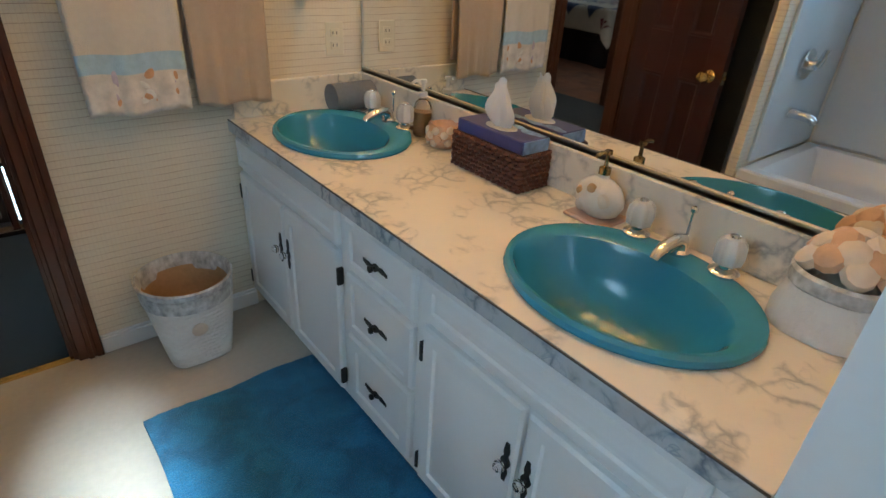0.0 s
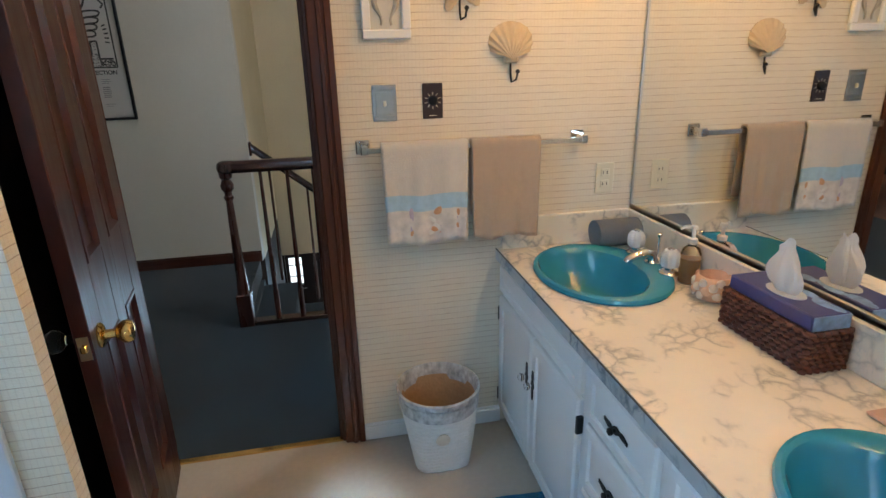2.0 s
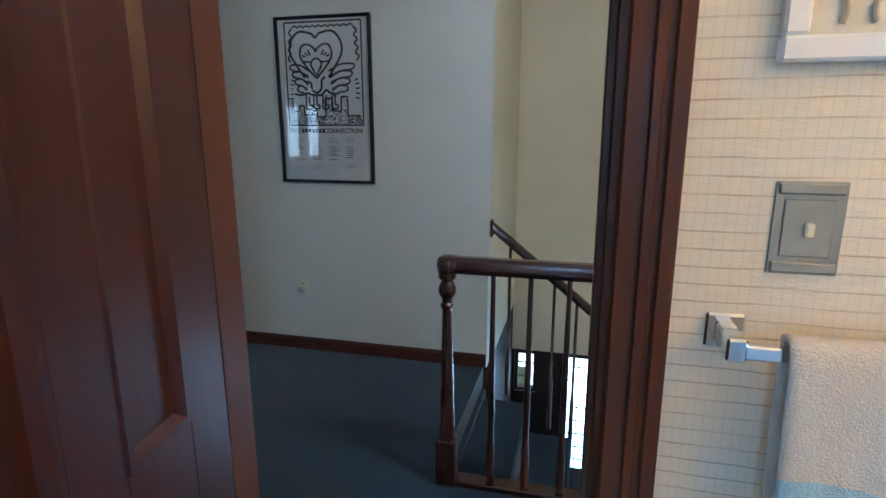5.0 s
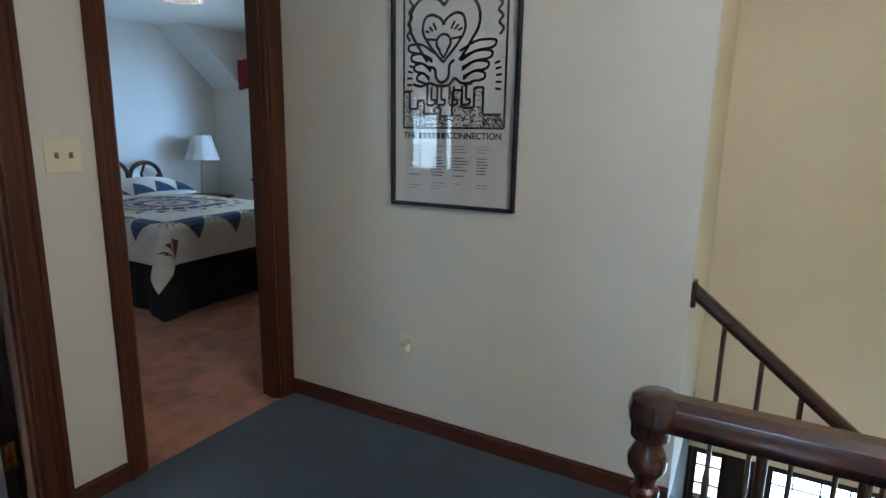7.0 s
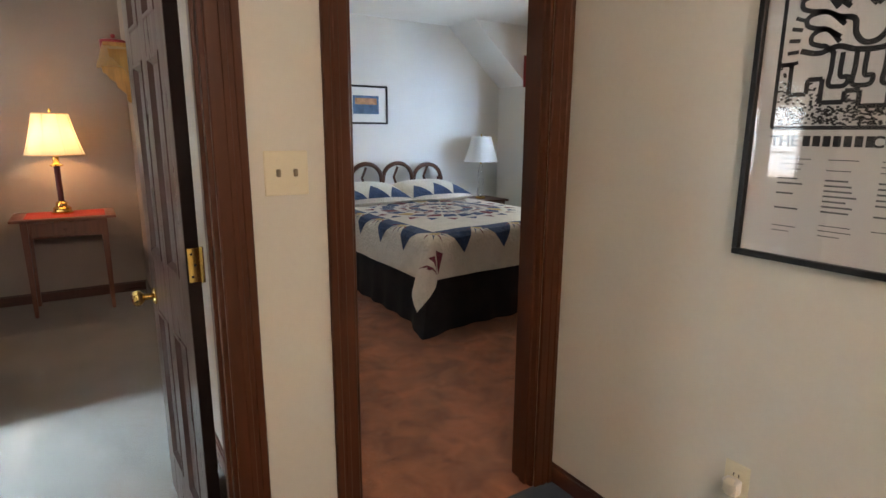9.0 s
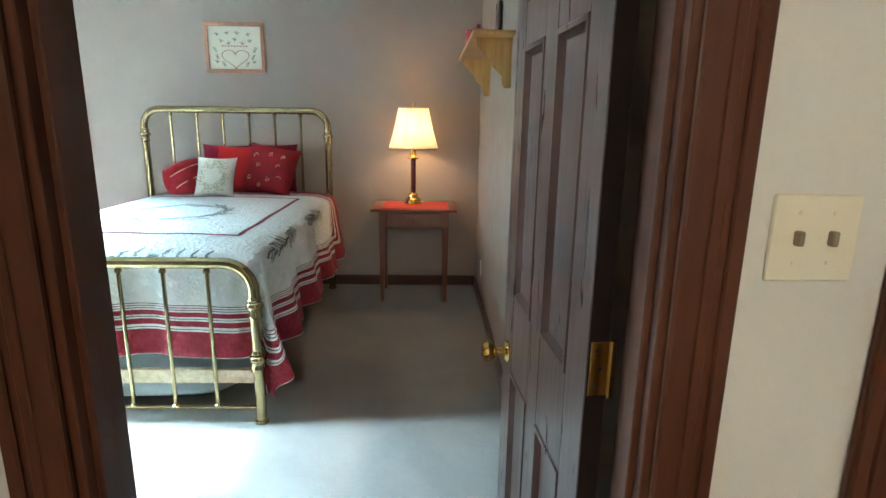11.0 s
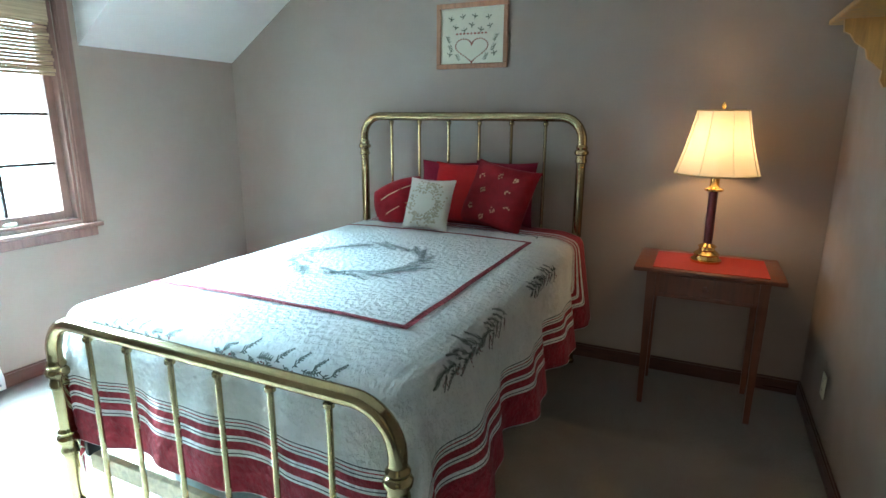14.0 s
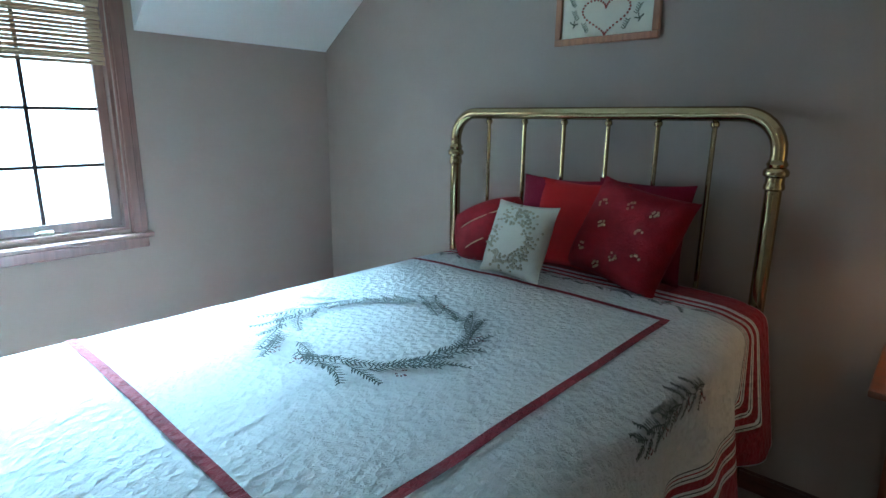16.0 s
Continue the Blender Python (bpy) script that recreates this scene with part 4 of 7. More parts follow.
bm = loft(B(), [[(x, 2.762 + a, 0.898 + b) for a, b in hand] for x in (-0.322, 1.7)], True, True, True)
lathe(bm, [(0.034, 0.888), (0.046, 0.898), (0.049, 0.918), (0.044, 0.940), (0.030, 0.950), (0.004, 0.953)], (-0.312, 2.762, 0), 22)
part("handrail", bm, RAILWOOD, rail)
part("shoe_rail", one_box(-0.279, 2.3, 2.728, 2.796, 0.004, 0.030, 0.004), RAILWOOD, rail)
BAL = [(0.016, 0.029), (0.016, 0.20), (0.011, 0.212), (0.014, 0.225), (0.012, 0.24), (0.013, 0.34), (0.009, 0.80), (0.009, 0.890)]
for k in range(14):
    part("baluster", lathe(B(), BAL, (-0.145 + 0.137 * k, 2.762, 0), 12), MAHOGANY, rail)
down = thing("stair_rail_lower", (-0.33, 3.95, 0), "dark wooden stair rail descending with slender balusters", "railing")
S0, S1 = Vector((-0.333, 3.93, 0.860)), Vector((1.3, 3.93, -0.46))
drop = (S1.z - S0.z) / (S1.x - S0.x)
part("handrail", loft(B(), [[(p.x, p.y + a * 0.8, p.z + b - 0.03) for a, b in hand] for p in (S0, S1)], True, True, True), RAILWOOD, down)
part("rosette", one_box(-0.349, -0.332, 3.900, 3.960, 0.795, 0.895, 0.005), MAHOGANY, down)
for k in range(11):
    x = -0.23 + 0.13 * k
    top = S0.z + drop * (x - S0.x) - 0.03
    part("baluster", lathe(B(), [(0.014, -0.02 - 0.19 * (int((x + 0.37) / 0.26) + 1) + 0.02), (0.014, top - 0.62), (0.009, top - 0.58), (0.009, top)], (x, 3.93, 0), 10), MAHOGANY, down)

# ---- windows ----
def casement(name, y, out, x0, x1, z0, z1, sashes, cols, rows, wood_mt, sash_mt, label, wall_t=0.116, cas=0.075):
    """A window in a wall across y: casing and stool inside, sashes with muntins and panes in the opening."""
    t = thing(name, ((x0 + x1) / 2, y, z0), label, "window", kind="structure")
    i = -out
    def yy(a, b):
        return sorted((y + i * a, y + i * b))
    bm = B()
    for a, b in ((x0 - cas - 0.012, x0 - 0.002), (x1 + 0.002, x1 + cas + 0.012)):
        box(bm, a, b, *yy(0.0008, 0.018), z0 - 0.02, z1 + cas, 0.004)
        box(bm, (a + b) / 2 - 0.012, (a + b) / 2 + 0.03, *yy(0.0175, 0.026), z0 - 0.02, z1 + cas, 0.003)
    box(bm, x0 - 0.002, x1 + 0.002, *yy(0.0008, 0.018), z1 + 0.001, z1 + cas, 0.004)
    part("casing", bm, wood_mt, t)
    bm = box(B(), x0 - cas - 0.03, x1 + cas + 0.03, *yy(-0.02, 0.055), z0 - 0.046, z0 - 0.020, 0.005)
    part("sill", bm, wood_mt, t)
    part("apron", one_box(x0 - cas - 0.01, x1 + cas + 0.01, *yy(0.0008, 0.016), z0 - 0.105, z0 - 0.047, 0.003), wood_mt, t)
    bm = B()
    for a, b in ((x0 + 0.0005, x0 + 0.018), (x1 - 0.018, x1 - 0.0005)):
        box(bm, a, b, *yy(-wall_t + 0.002, -0.001), z0, z1)
    box(bm, x0 + 0.018, x1 - 0.018, *yy(-wall_t + 0.002, -0.001), z1 - 0.018, z1 - 0.0005)
    box(bm, x0 + 0.018, x1 - 0.018, *yy(-wall_t + 0.002, -0.003), z0 + 0.0005, z0 + 0.015)
    for k in range(1, sashes):
        xm = x0 + (x1 - x0) * k / sashes
        box(bm, xm - 0.035, xm + 0.035, *yy(-wall_t + 0.002, -0.012), z0 + 0.015, z1 - 0.018, 0.003)
    part("frame", bm, wood_mt, t)
    for k in range(sashes):
        a = x0 + (x1 - x0) * k / sashes + (0.020 if k == 0 else 0.037)
        b = x0 + (x1 - x0) * (k + 1) / sashes - (0.020 if k == sashes - 1 else 0.037)
        c, d, s = z0 + 0.017, z1 - 0.020, 0.048
        bm = B()
        for q in ((a, a + s, c, d), (b - s, b, c, d), (a + s, b - s, c, c + s), (a + s, b - s, d - s, d)):
            box(bm, q[0], q[1], *yy(-0.085, -0.045), q[2], q[3], 0.003)
        sash = part("sash", bm, sash_mt, t)
        bm = B()
        for j in range(1, cols):
            xm = a + s + (b - a - 2 * s) * j / cols
            box(bm, xm - 0.008, xm + 0.008, *yy(-0.075, -0.055), c + s, d - s)
        for j in range(1, rows):
            zm = c + s + (d - c - 2 * s) * j / rows
            box(bm, a + s, b - s, *yy(-0.0745, -0.0555), zm - 0.008, zm + 0.008)
        part("muntins", bm, DARKFRAME, sash, "dark muntin bars")
        pane = part("pane", one_box(a + s - 0.003, b - s + 0.003, *yy(-0.068, -0.064), c + s - 0.003, d - s + 0.003), PANE, sash, smooth=0)
        pane.visible_shadow = False
        bm = one_box((a + b) / 2 - 0.03, (a + b) / 2 + 0.03, *yy(-0.044, -0.020), c + 0.002, c + 0.022, 0.006)
        tube(bm, [((a + b) / 2, y - i * 0.02, c + 0.016), ((a + b) / 2 + 0.03, y + i * 0.0, c + 0.02), ((a + b) / 2 + 0.055, y + i * 0.008, c + 0.018)], 0.006, 8)
        part("crank", bm, IVORY, sash, "pale metal window crank")
    return t


casement("window_1", YW, -1, -5.0, -3.5, 0.87, 2.13, 2, 2, 4, WINWOOD, WINWOOD, "brown wooden double casement window with small panes")
casement("window_2", Y2, 1, -5.58, -4.38, 0.87, 1.98, 2, 2, 3, DARKFRAME, DARKFRAME, "dark wooden casement window with small panes", wall_t=0.12)
# out-of-view window, sized and placed to suit the floor's light pool
bath_window = casement("window_3", -1.6, -1, -0.16, 0.42, 1.29, 1.74, 1, 1, 1, WINWOOD, WINWOOD, "unseen wooden one-pane window, placed for the bathroom's daylight", wall_t=0.115)
# its pane blocks the sun; the narrow beam lamp makes the pool
for ob in bath_window.children_recursive:
    ob.visible_shadow = True
for nm, x0, x1, z0, z1, cols, rows in (("window_4", -0.33, -0.14, -0.80, -0.43, 2, 3), ("window_5", 0.07, 1.0, -1.9, -0.43, 7, 12)):
    t = thing(nm, ((x0 + x1) / 2, 5.2, z0), "bright leaded glass window in the lower hall", "window", kind="structure")
    bm = B()
    for q in ((x0, x0 + 0.03, z0, z1), (x1 - 0.03, x1, z0, z1), (x0 + 0.03, x1 - 0.03, z0, z0 + 0.03), (x0 + 0.03, x1 - 0.03, z1 - 0.03, z1)):
        box(bm, q[0] + 0.0005, q[1] - 0.0005, 5.21, 5.28, q[2] + 0.0005, q[3] - 0.0005)
    part("frame", bm, DARKFRAME, t)
    bm = B()
    for j in range(1, cols):
        xm = x0 + (x1 - x0) * j / cols
        box(bm, xm - 0.004, xm + 0.004, 5.24, 5.252, z0 + 0.03, z1 - 0.03)
    for j in range(1, rows):
        zm = z0 + (z1 - z0) * j / rows
        box(bm, x0 + 0.03, x1 - 0.03, 5.2405, 5.2515, zm - 0.004, zm + 0.004)
    part("leads", bm, IRON, t, "dark lead bars")
    pane = part("pane", one_box(x0 + 0.029, x1 - 0.029, 5.244, 5.248, z0 + 0.029, z1 - 0.029), PANE, t, smooth=0)
    pane.visible_shadow = False

# emissive planes added outside: white out the window views and light the rooms
m, nn, ll, bs = nodes_of("outside_glow")
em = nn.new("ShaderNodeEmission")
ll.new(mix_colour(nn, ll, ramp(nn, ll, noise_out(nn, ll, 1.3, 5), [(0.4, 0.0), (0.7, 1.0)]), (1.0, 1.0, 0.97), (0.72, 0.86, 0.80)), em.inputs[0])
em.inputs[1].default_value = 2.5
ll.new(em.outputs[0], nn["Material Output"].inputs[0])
OUTGLOW = m
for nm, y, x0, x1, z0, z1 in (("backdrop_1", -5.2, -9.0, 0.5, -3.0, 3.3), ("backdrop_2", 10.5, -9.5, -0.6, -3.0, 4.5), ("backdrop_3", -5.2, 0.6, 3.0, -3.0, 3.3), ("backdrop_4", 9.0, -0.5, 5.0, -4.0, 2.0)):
    part(nm, loft(B(), [[(x0, y, z0), (x1, y, z0)], [(x0, y, z1), (x1, y, z1)]], False), OUTGLOW, None, "glowing backdrop plane for the overexposed outside view", smooth=0, kind="structure", category="backdrop")
m, nn, ll, bs = nodes_of("lawn")
bs.inputs["Base Color"].default_value, bs.inputs["Roughness"].default_value = (0.07, 0.10, 0.04, 1), 0.95
part("ground", loft(B(), [[(-400, -400, -3.2), (400, -400, -3.2)], [(-400, 400, -3.2), (400, 400, -3.2)]], False), m, None, "green lawn around the house", smooth=0, kind="structure", category="ground")

# bamboo roman blind
BAMBOO = surface("bamboo_slats", (0.36, 0.25, 0.15), 0.55, vary=0.45, coarse=3, fine=14, stretch=(0.6, 6, 30))
blind = thing("bamboo_blind", (-4.25, YW, 1.7), "woven bamboo roman blind half raised", "blind")
for k in range(22):
    z = 1.712 + 0.0195 * k
    bulge = 0.010 * math.sin(k * 1.9) + (0.012 if k < 8 else 0.0)
    part("slat", one_box(-4.985, -3.515, YW - 0.030 + bulge, YW - 0.024 + bulge, z, z + 0.0165 + 0.002 * math.sin(k * 2.3), 0.002), BAMBOO, blind)
for x in (-4.85, -4.25, -3.65):
    part("cord", tube(B(), [(x, YW - 0.006, 1.70), (x, YW - 0.006, 2.13)], 0.0016, 6), BAMBOO, blind)
part("valance", one_box(-4.99, -3.51, YW - 0.020, YW - 0.004, 2.0, 2.125, 0.003), BAMBOO, blind)

heater = thing("baseboard_heater", (-4.0, YW + 0.04, 0.1), "white metal baseboard heater under the window", "heater")
part("cover", prism(B(), [(YW + 0.016, 0.02), (YW + 0.075, 0.03), (YW + 0.075, 0.10), (YW + 0.05, 0.15), (YW + 0.016, 0.15)], "x", -4.42, -2.75), WHITE, heater)
part("grille", one_box(-4.40, -2.77, YW + 0.070, YW + 0.078, 0.055, 0.066), surface("heater_slot", (0.25, 0.25, 0.25), 0.5), heater)

# ---- brass bed ----
BX0, BX1, BY0, BY1 = -6.19, -4.00, 0.118, 1.520
bed = thing("brass_bed", (-5.0, 0.82, 0), "brass bed frame with arched tubular headboard and footboard", "bed")


def bed_end(x, z_top, r, zb, name, BY0, BY1):
    bend = 0.13
    pts = [(x, BY0, 0.01), (x, BY0, z_top - bend)]
    for k in range(1, 9):
        a = math.pi / 2 * k / 8
        pts.append((x, BY0 + bend - bend * math.cos(a), z_top - bend + bend * math.sin(a)))
    pts += [(x, BY0 + BY1 - p[1], p[2]) for p in reversed(pts)]
    top = part(name, tube(B(), pts, r, 16), AGEDBRASS, bed)
    for y in (BY0, BY1):
        for z, q in ((z_top - bend - 0.075, 1.0), (0.33, 1.0)):
            part("collar", lathe(B(), [(r * 1.02, -0.055), (r * 1.25, -0.050), (r * 1.25, -0.038), (r * 1.12, -0.030), (r * 1.12, -0.010), (r * 1.48, -0.004), (r * 1.55, 0.008), (r * 1.4, 0.018), (r * 1.12, 0.024), (r * 1.3, 0.036), (r * 1.1, 0.044), (r * 1.02, 0.050)], (x, y, z), 20), AGEDBRASS, top)
        part("foot", lathe(B(), [(r * 0.9, 0.002), (r * 1.25, 0.004), (r * 1.25, 0.02), (r * 0.8, 0.03)], (x, y, 0), 16), AGEDBRASS, top)
    part("lower_bar", tube(B(), [(x, BY0, zb), (x, BY1, zb)], 0.009, 10), AGEDBRASS, bed)
    for k in range(6):
        y = BY0 + 0.146 * (BY1 - BY0) + 0.1414 * (BY1 - BY0) * k
        bm = tube(B(), [(x, y, zb), (x, y, z_top - 0.02)], 0.0095, 10)
        for z in (zb + 0.006, z_top - r - 0.012):
            lathe(bm, [(0.010, -0.012), (0.016, -0.006), (0.016, 0.006), (0.010, 0.012)], (x, y, z), 12)
        part("spindle", bm, AGEDBRASS, bed)


bed_end(BX0, 1.500, 0.027, 0.30, "headboard", BY0 - 0.105, BY1 - 0.030)
bed_end(BX1, 0.800, 0.026, 0.085, "footboard", BY0, BY1)
PALEWOOD = wood("pale_pine_rail", (0.55, 0.42, 0.27), 0.5, stretch=(1, 12, 12))
for y in (BY0 + 0.03, BY1 - 0.05):
    part("side_rail", one_box(BX0 + 0.03, BX1 - 0.03, y, y + 0.02, 0.25, 0.34, 0.003), IRON, bed)
part("foot_rail", one_box(BX1 - 0.075, BX1 - 0.045, BY0 + 0.03, BY1 - 0.03, 0.185, 0.255, 0.003), PALEWOOD, bed, "pale wooden cross rail")
MATTRESS = surface("mattress_ticking", (0.62, 0.62, 0.60), 0.9, vary=0.05)
mt_ob = thing("mattress", (-5.0, 0.82, 0.3), "thick mattress and box spring under the quilt", "mattress")
part("box_spring", one_box(BX0 + 0.06, BX1 - 0.10, BY0 + 0.055, BY1 - 0.055, 0.33, 0.53, 0.03, 3), MATTRESS, mt_ob)
part("top", one_box(BX0 + 0.06, BX1 - 0.10, BY0 + 0.055, BY1 - 0.055, 0.532, 0.795, 0.05, 4), MATTRESS, mt_ob)

# quilt: a sheet laid over the mattress, hanging at the sides and the foot
QX0, QX1, QY0, QY1, QZ = BX0 + 0.050, BX1 - 0.105, BY0 + 0.035, BY1 - 0.035, 0.846
HANG = 0.545


def drape(u, v):
    """A place on the quilt: u along the bed, v across; past the edges it falls."""
    dx = max(0.0, u - QX1)
    dy = v - QY1 if v > QY1 else (v - QY0 if v < QY0 else 0.0)
    d = math.hypot(dx, dy)
    bx_, by_ = min(u, QX1), min(max(v, QY0), QY1)
    puff = 0.012 * math.sin(math.pi * min(1, max(0, (v - QY0) / (QY1 - QY0)))) + 0.004 * noise.noise((u * 5, v * 5, 1))
    if d < 1e-6:
        edge = min(v - QY0, QY1 - v, QX1 - u)
        return Vector((u, v, QZ + puff - (0.014 * (1 - edge / 0.06) ** 2 if edge < 0.06 else 0.0)))
    nx, ny = dx / d, dy / d
    r = 0.055
    a = min(d / r, math.pi / 2)
    out = r * math.sin(a)
    fall = r * (1 - math.cos(a)) + max(0.0, d - r * math.pi / 2)
    along = u * 1.0 if abs(ny) > 0.7 else v
    corner = min(nx, abs(ny)) * 1.4
    fold = fall * (0.085 * math.sin(along * 11.0) + 0.045 * math.sin(along * 23.0 + 1.0)) * (0.7 if nx > 0.7 else 1.0)
    flare = fall * ((0.04 if nx > 0.7 else 0.115) + 0.10 * corner) + fold
    if nx > 0.7 or ny < -0.7:
        flare = min(flare, 0.030)
    return Vector((bx_ + nx * (out + max(-0.01, flare)), by_ + ny * (out + max(-0.01, flare)), QZ - 0.014 + puff - fall))


def cuts_of(a, b, lo, hi):
    """Grid lines across one direction, denser in the fall."""
    n = int((b - a) / 0.035)
    q = [a + (b - a) * k / n for k in range(n + 1)]
    fall = [HANG * k / 26 for k in range(1, 27)]
    return ([a - f for f in reversed(fall)] if lo else []) + q + ([b + f for f in fall] if hi else [])


def hem_distance(u, v):
    """How far a place on the cloth lies from the quilt's edge."""
    return min(u - QX0, QX1 + HANG - u, v - QY0 + HANG, QY1 + HANG - v)


def hemmed_quilt(name):
    """White quilted cotton with a broad red hem, red stripes and thin dark lines beside them."""
    m = quilted(name, (0.66, 0.66, 0.635))
    n, l = m.node_tree.nodes, m.node_tree.links
    bs = n["Principled BSDF"]
    white = bs.inputs["Base Color"].links[0].from_socket
    at = n.new("ShaderNodeAttribute")
    at.attribute_name = "hem"
    def bands(cuts):
        r = n.new("ShaderNodeValToRGB")
        r.color_ramp.interpolation = "CONSTANT"
        e = r.color_ramp.elements
        while len(e) < len(cuts) + 1:
            e.new(0.5)
        for k, p in enumerate([0.0] + cuts):
            e[k].position, e[k].color = p, (*((1.0,) * 3 if k % 2 else (0.0,) * 3), 1)
        l.new(at.outputs["Fac"], r.inputs[0])
        return r.outputs[0]
    red = mix_colour(n, l, ramp(n, l, noise_out(n, l, 22.0, 4), [(0.3, 0.0), (0.7, 1.0)]), (0.20, 0.004, 0.014), (0.30, 0.010, 0.024))
    c = mix_colour(n, l, bands([0.001, 0.132, 0.153, 0.180, 0.201, 0.226, 0.243, 0.249]), white, red)
    c = mix_colour(n, l, bands([0.139, 0.143, 0.188, 0.1915, 0.232, 0.2350, 0.256, 0.2585]), c, (0.05, 0.04, 0.05))
    l.new(c, bs.inputs["Base Color"])
    return m


us, vs_ = cuts_of(QX0, QX1, False, True), cuts_of(QY0, QY1, True, True)
quilt = thing("quilt", (-5.0, 0.82, 0.8), "white quilted bedspread with red striped hem and a pine wreath", "quilt")
bm = B()
hem = bm.verts.layers.float.new("hem")
grid = [[bm.verts.new(drape(u, v)) for v in vs_] for u in us]
for i, u in enumerate(us):
    for j, v in enumerate(vs_):
        grid[i][j][hem] = hem_distance(u, v)
for i in range(len(us) - 1):
    for j in range(len(vs_) - 1):
        cu, cv = (us[i] + us[i + 1]) / 2, (vs_[j] + vs_[j + 1]) / 2
        if math.hypot(max(0, cu - QX1), max(cv - QY1, QY0 - cv, 0)) > HANG * 1.36:
            continue
        bm.faces.new((grid[i][j], grid[i + 1][j], grid[i + 1][j + 1], grid[i][j + 1]))
bmesh.ops.delete(bm, geom=[v for v in bm.verts if not v.link_faces], context="VERTS")
cover = part("cover", bm, hemmed_quilt("white_quilted_cotton"), quilt, smooth=70)
sol = cover.modifiers.new("thickness", "SOLIDIFY")
sol.thickness, sol.offset = 0.008, -1
cover.modifiers.new("soft", "SUBSURF").render_levels = 1
cover.modifiers["soft"].levels = 0


def lay(bm, pts, half, lift=0.008, slot=0):
    """A flat strip of cloth along points (u, v) of the quilt."""
    rows = []
    for k, (u, v) in enumerate(pts):
        a, b = pts[max(0, k - 1)], pts[min(len(pts) - 1, k + 1)]
        tx, ty = b[0] - a[0], b[1] - a[1]
        L = math.hypot(tx, ty) or 1
        w = half[k] if isinstance(half, list) else half
        o = Vector((-ty / L * w, tx / L * w))
        rows.append([drape(u + o.x * s, v + o.y * s) + Vector((0, 0, lift)) + lift * side_of(u, v) for s in (-1, 1)])
    loft(bm, rows, False, slot=slot)


def side_of(u, v):
    """The way out from the quilt where it hangs."""
    if v > QY1 + 0.05:
        return Vector((0, 1.2, -0.8))
    if v < QY0 - 0.05:
        return Vector((0, -1.2, -0.8))
    return Vector((0.8, 0, -0.6)) if u > QX1 + 0.05 else Vector((0, 0, 0))


SX0, SX1, SY0, SY1 = -5.70, -4.36, 0.170, 1.345
for a, b in (((SX0, SY0 - 0.011), (SX0, SY1 + 0.011)), ((SX0 + 0.011, SY1), (SX1 - 0.011, SY1)), ((SX1, SY1 + 0.011), (SX1, SY0 - 0.011)), ((SX1 - 0.011, SY0), (SX0 + 0.011, SY0))):
    bm = B()
    lay(bm, [(a[0] + (b[0] - a[0]) * k / 40, a[1] + (b[1] - a[1]) * k / 40) for k in range(41)], 0.013, 0.0055)
    part("border_strip", bm, QRED, quilt, "narrow red border strip")
SPRIG = surface("grey_green_print", (0.085, 0.10, 0.088), 0.95, vary=0.35, coarse=14)
BERRY = surface("dark_red_print", (0.16, 0.05, 0.05), 0.95, vary=0.2)
rng = random.Random(5)


def sprig(bm, u, v, ang, length, needles=11):
    """A fir twig: a stem with paired needles."""
    ca, sa = math.cos(ang), math.sin(ang)
    curve = rng.uniform(-0.5, 0.5)
    at = lambda s: (u + length * s * math.cos(ang + curve * s), v + length * s * math.sin(ang + curve * s))
    lay(bm, [at(k / 5) for k in range(6)], 0.0016)
    for k in range(needles):
        s = (k + 1) / (needles + 0.5)
        p = at(s)
        for side in (-1, 1):
            L = length * 0.25 * (1 - 0.55 * s) * rng.uniform(0.75, 1.2)
            a2 = ang + curve * s + side * rng.uniform(0.7, 1.0)
            lay(bm, [p, (p[0] + L * 0.5 * math.cos(a2), p[1] + L * 0.5 * math.sin(a2)), (p[0] + L * math.cos(a2), p[1] + L * math.sin(a2))], [0.0016, 0.0025, 0.0005])


def berries(u, v):
    bm = B()
    for k in range(7):
        a, r = rng.uniform(0, 6.3), rng.uniform(0.004, 0.022)
        p = (u + r * math.cos(a), v + r * math.sin(a))
        lay(bm, [(p[0] - 0.0035, p[1]), (p[0], p[1]), (p[0] + 0.0035, p[1])], [0.0015, 0.0038, 0.0015], 0.010)
    part("berry_cluster", bm, BERRY, quilt, "small dark red printed berries", smooth=0)


WU, WV = -4.99, 0.745
wreath = B()
for k in range(44):
    a = 2 * math.pi * k / 44 + rng.uniform(-0.1, 0.1)
    r = 1 + rng.uniform(-0.12, 0.10)
    sprig(wreath, WU + 0.245 * r * math.cos(a), WV + 0.290 * r * math.sin(a), a + math.pi / 2 + rng.uniform(-0.6, 0.45), rng.uniform(0.11, 0.17), 10)
    if k % 7 == 0:
        berries(WU + 0.285 * math.cos(a + 0.1), WV + 0.335 * math.sin(a + 0.1))
part("wreath", wreath, SPRIG, quilt, "grey green printed fir wreath", smooth=0)
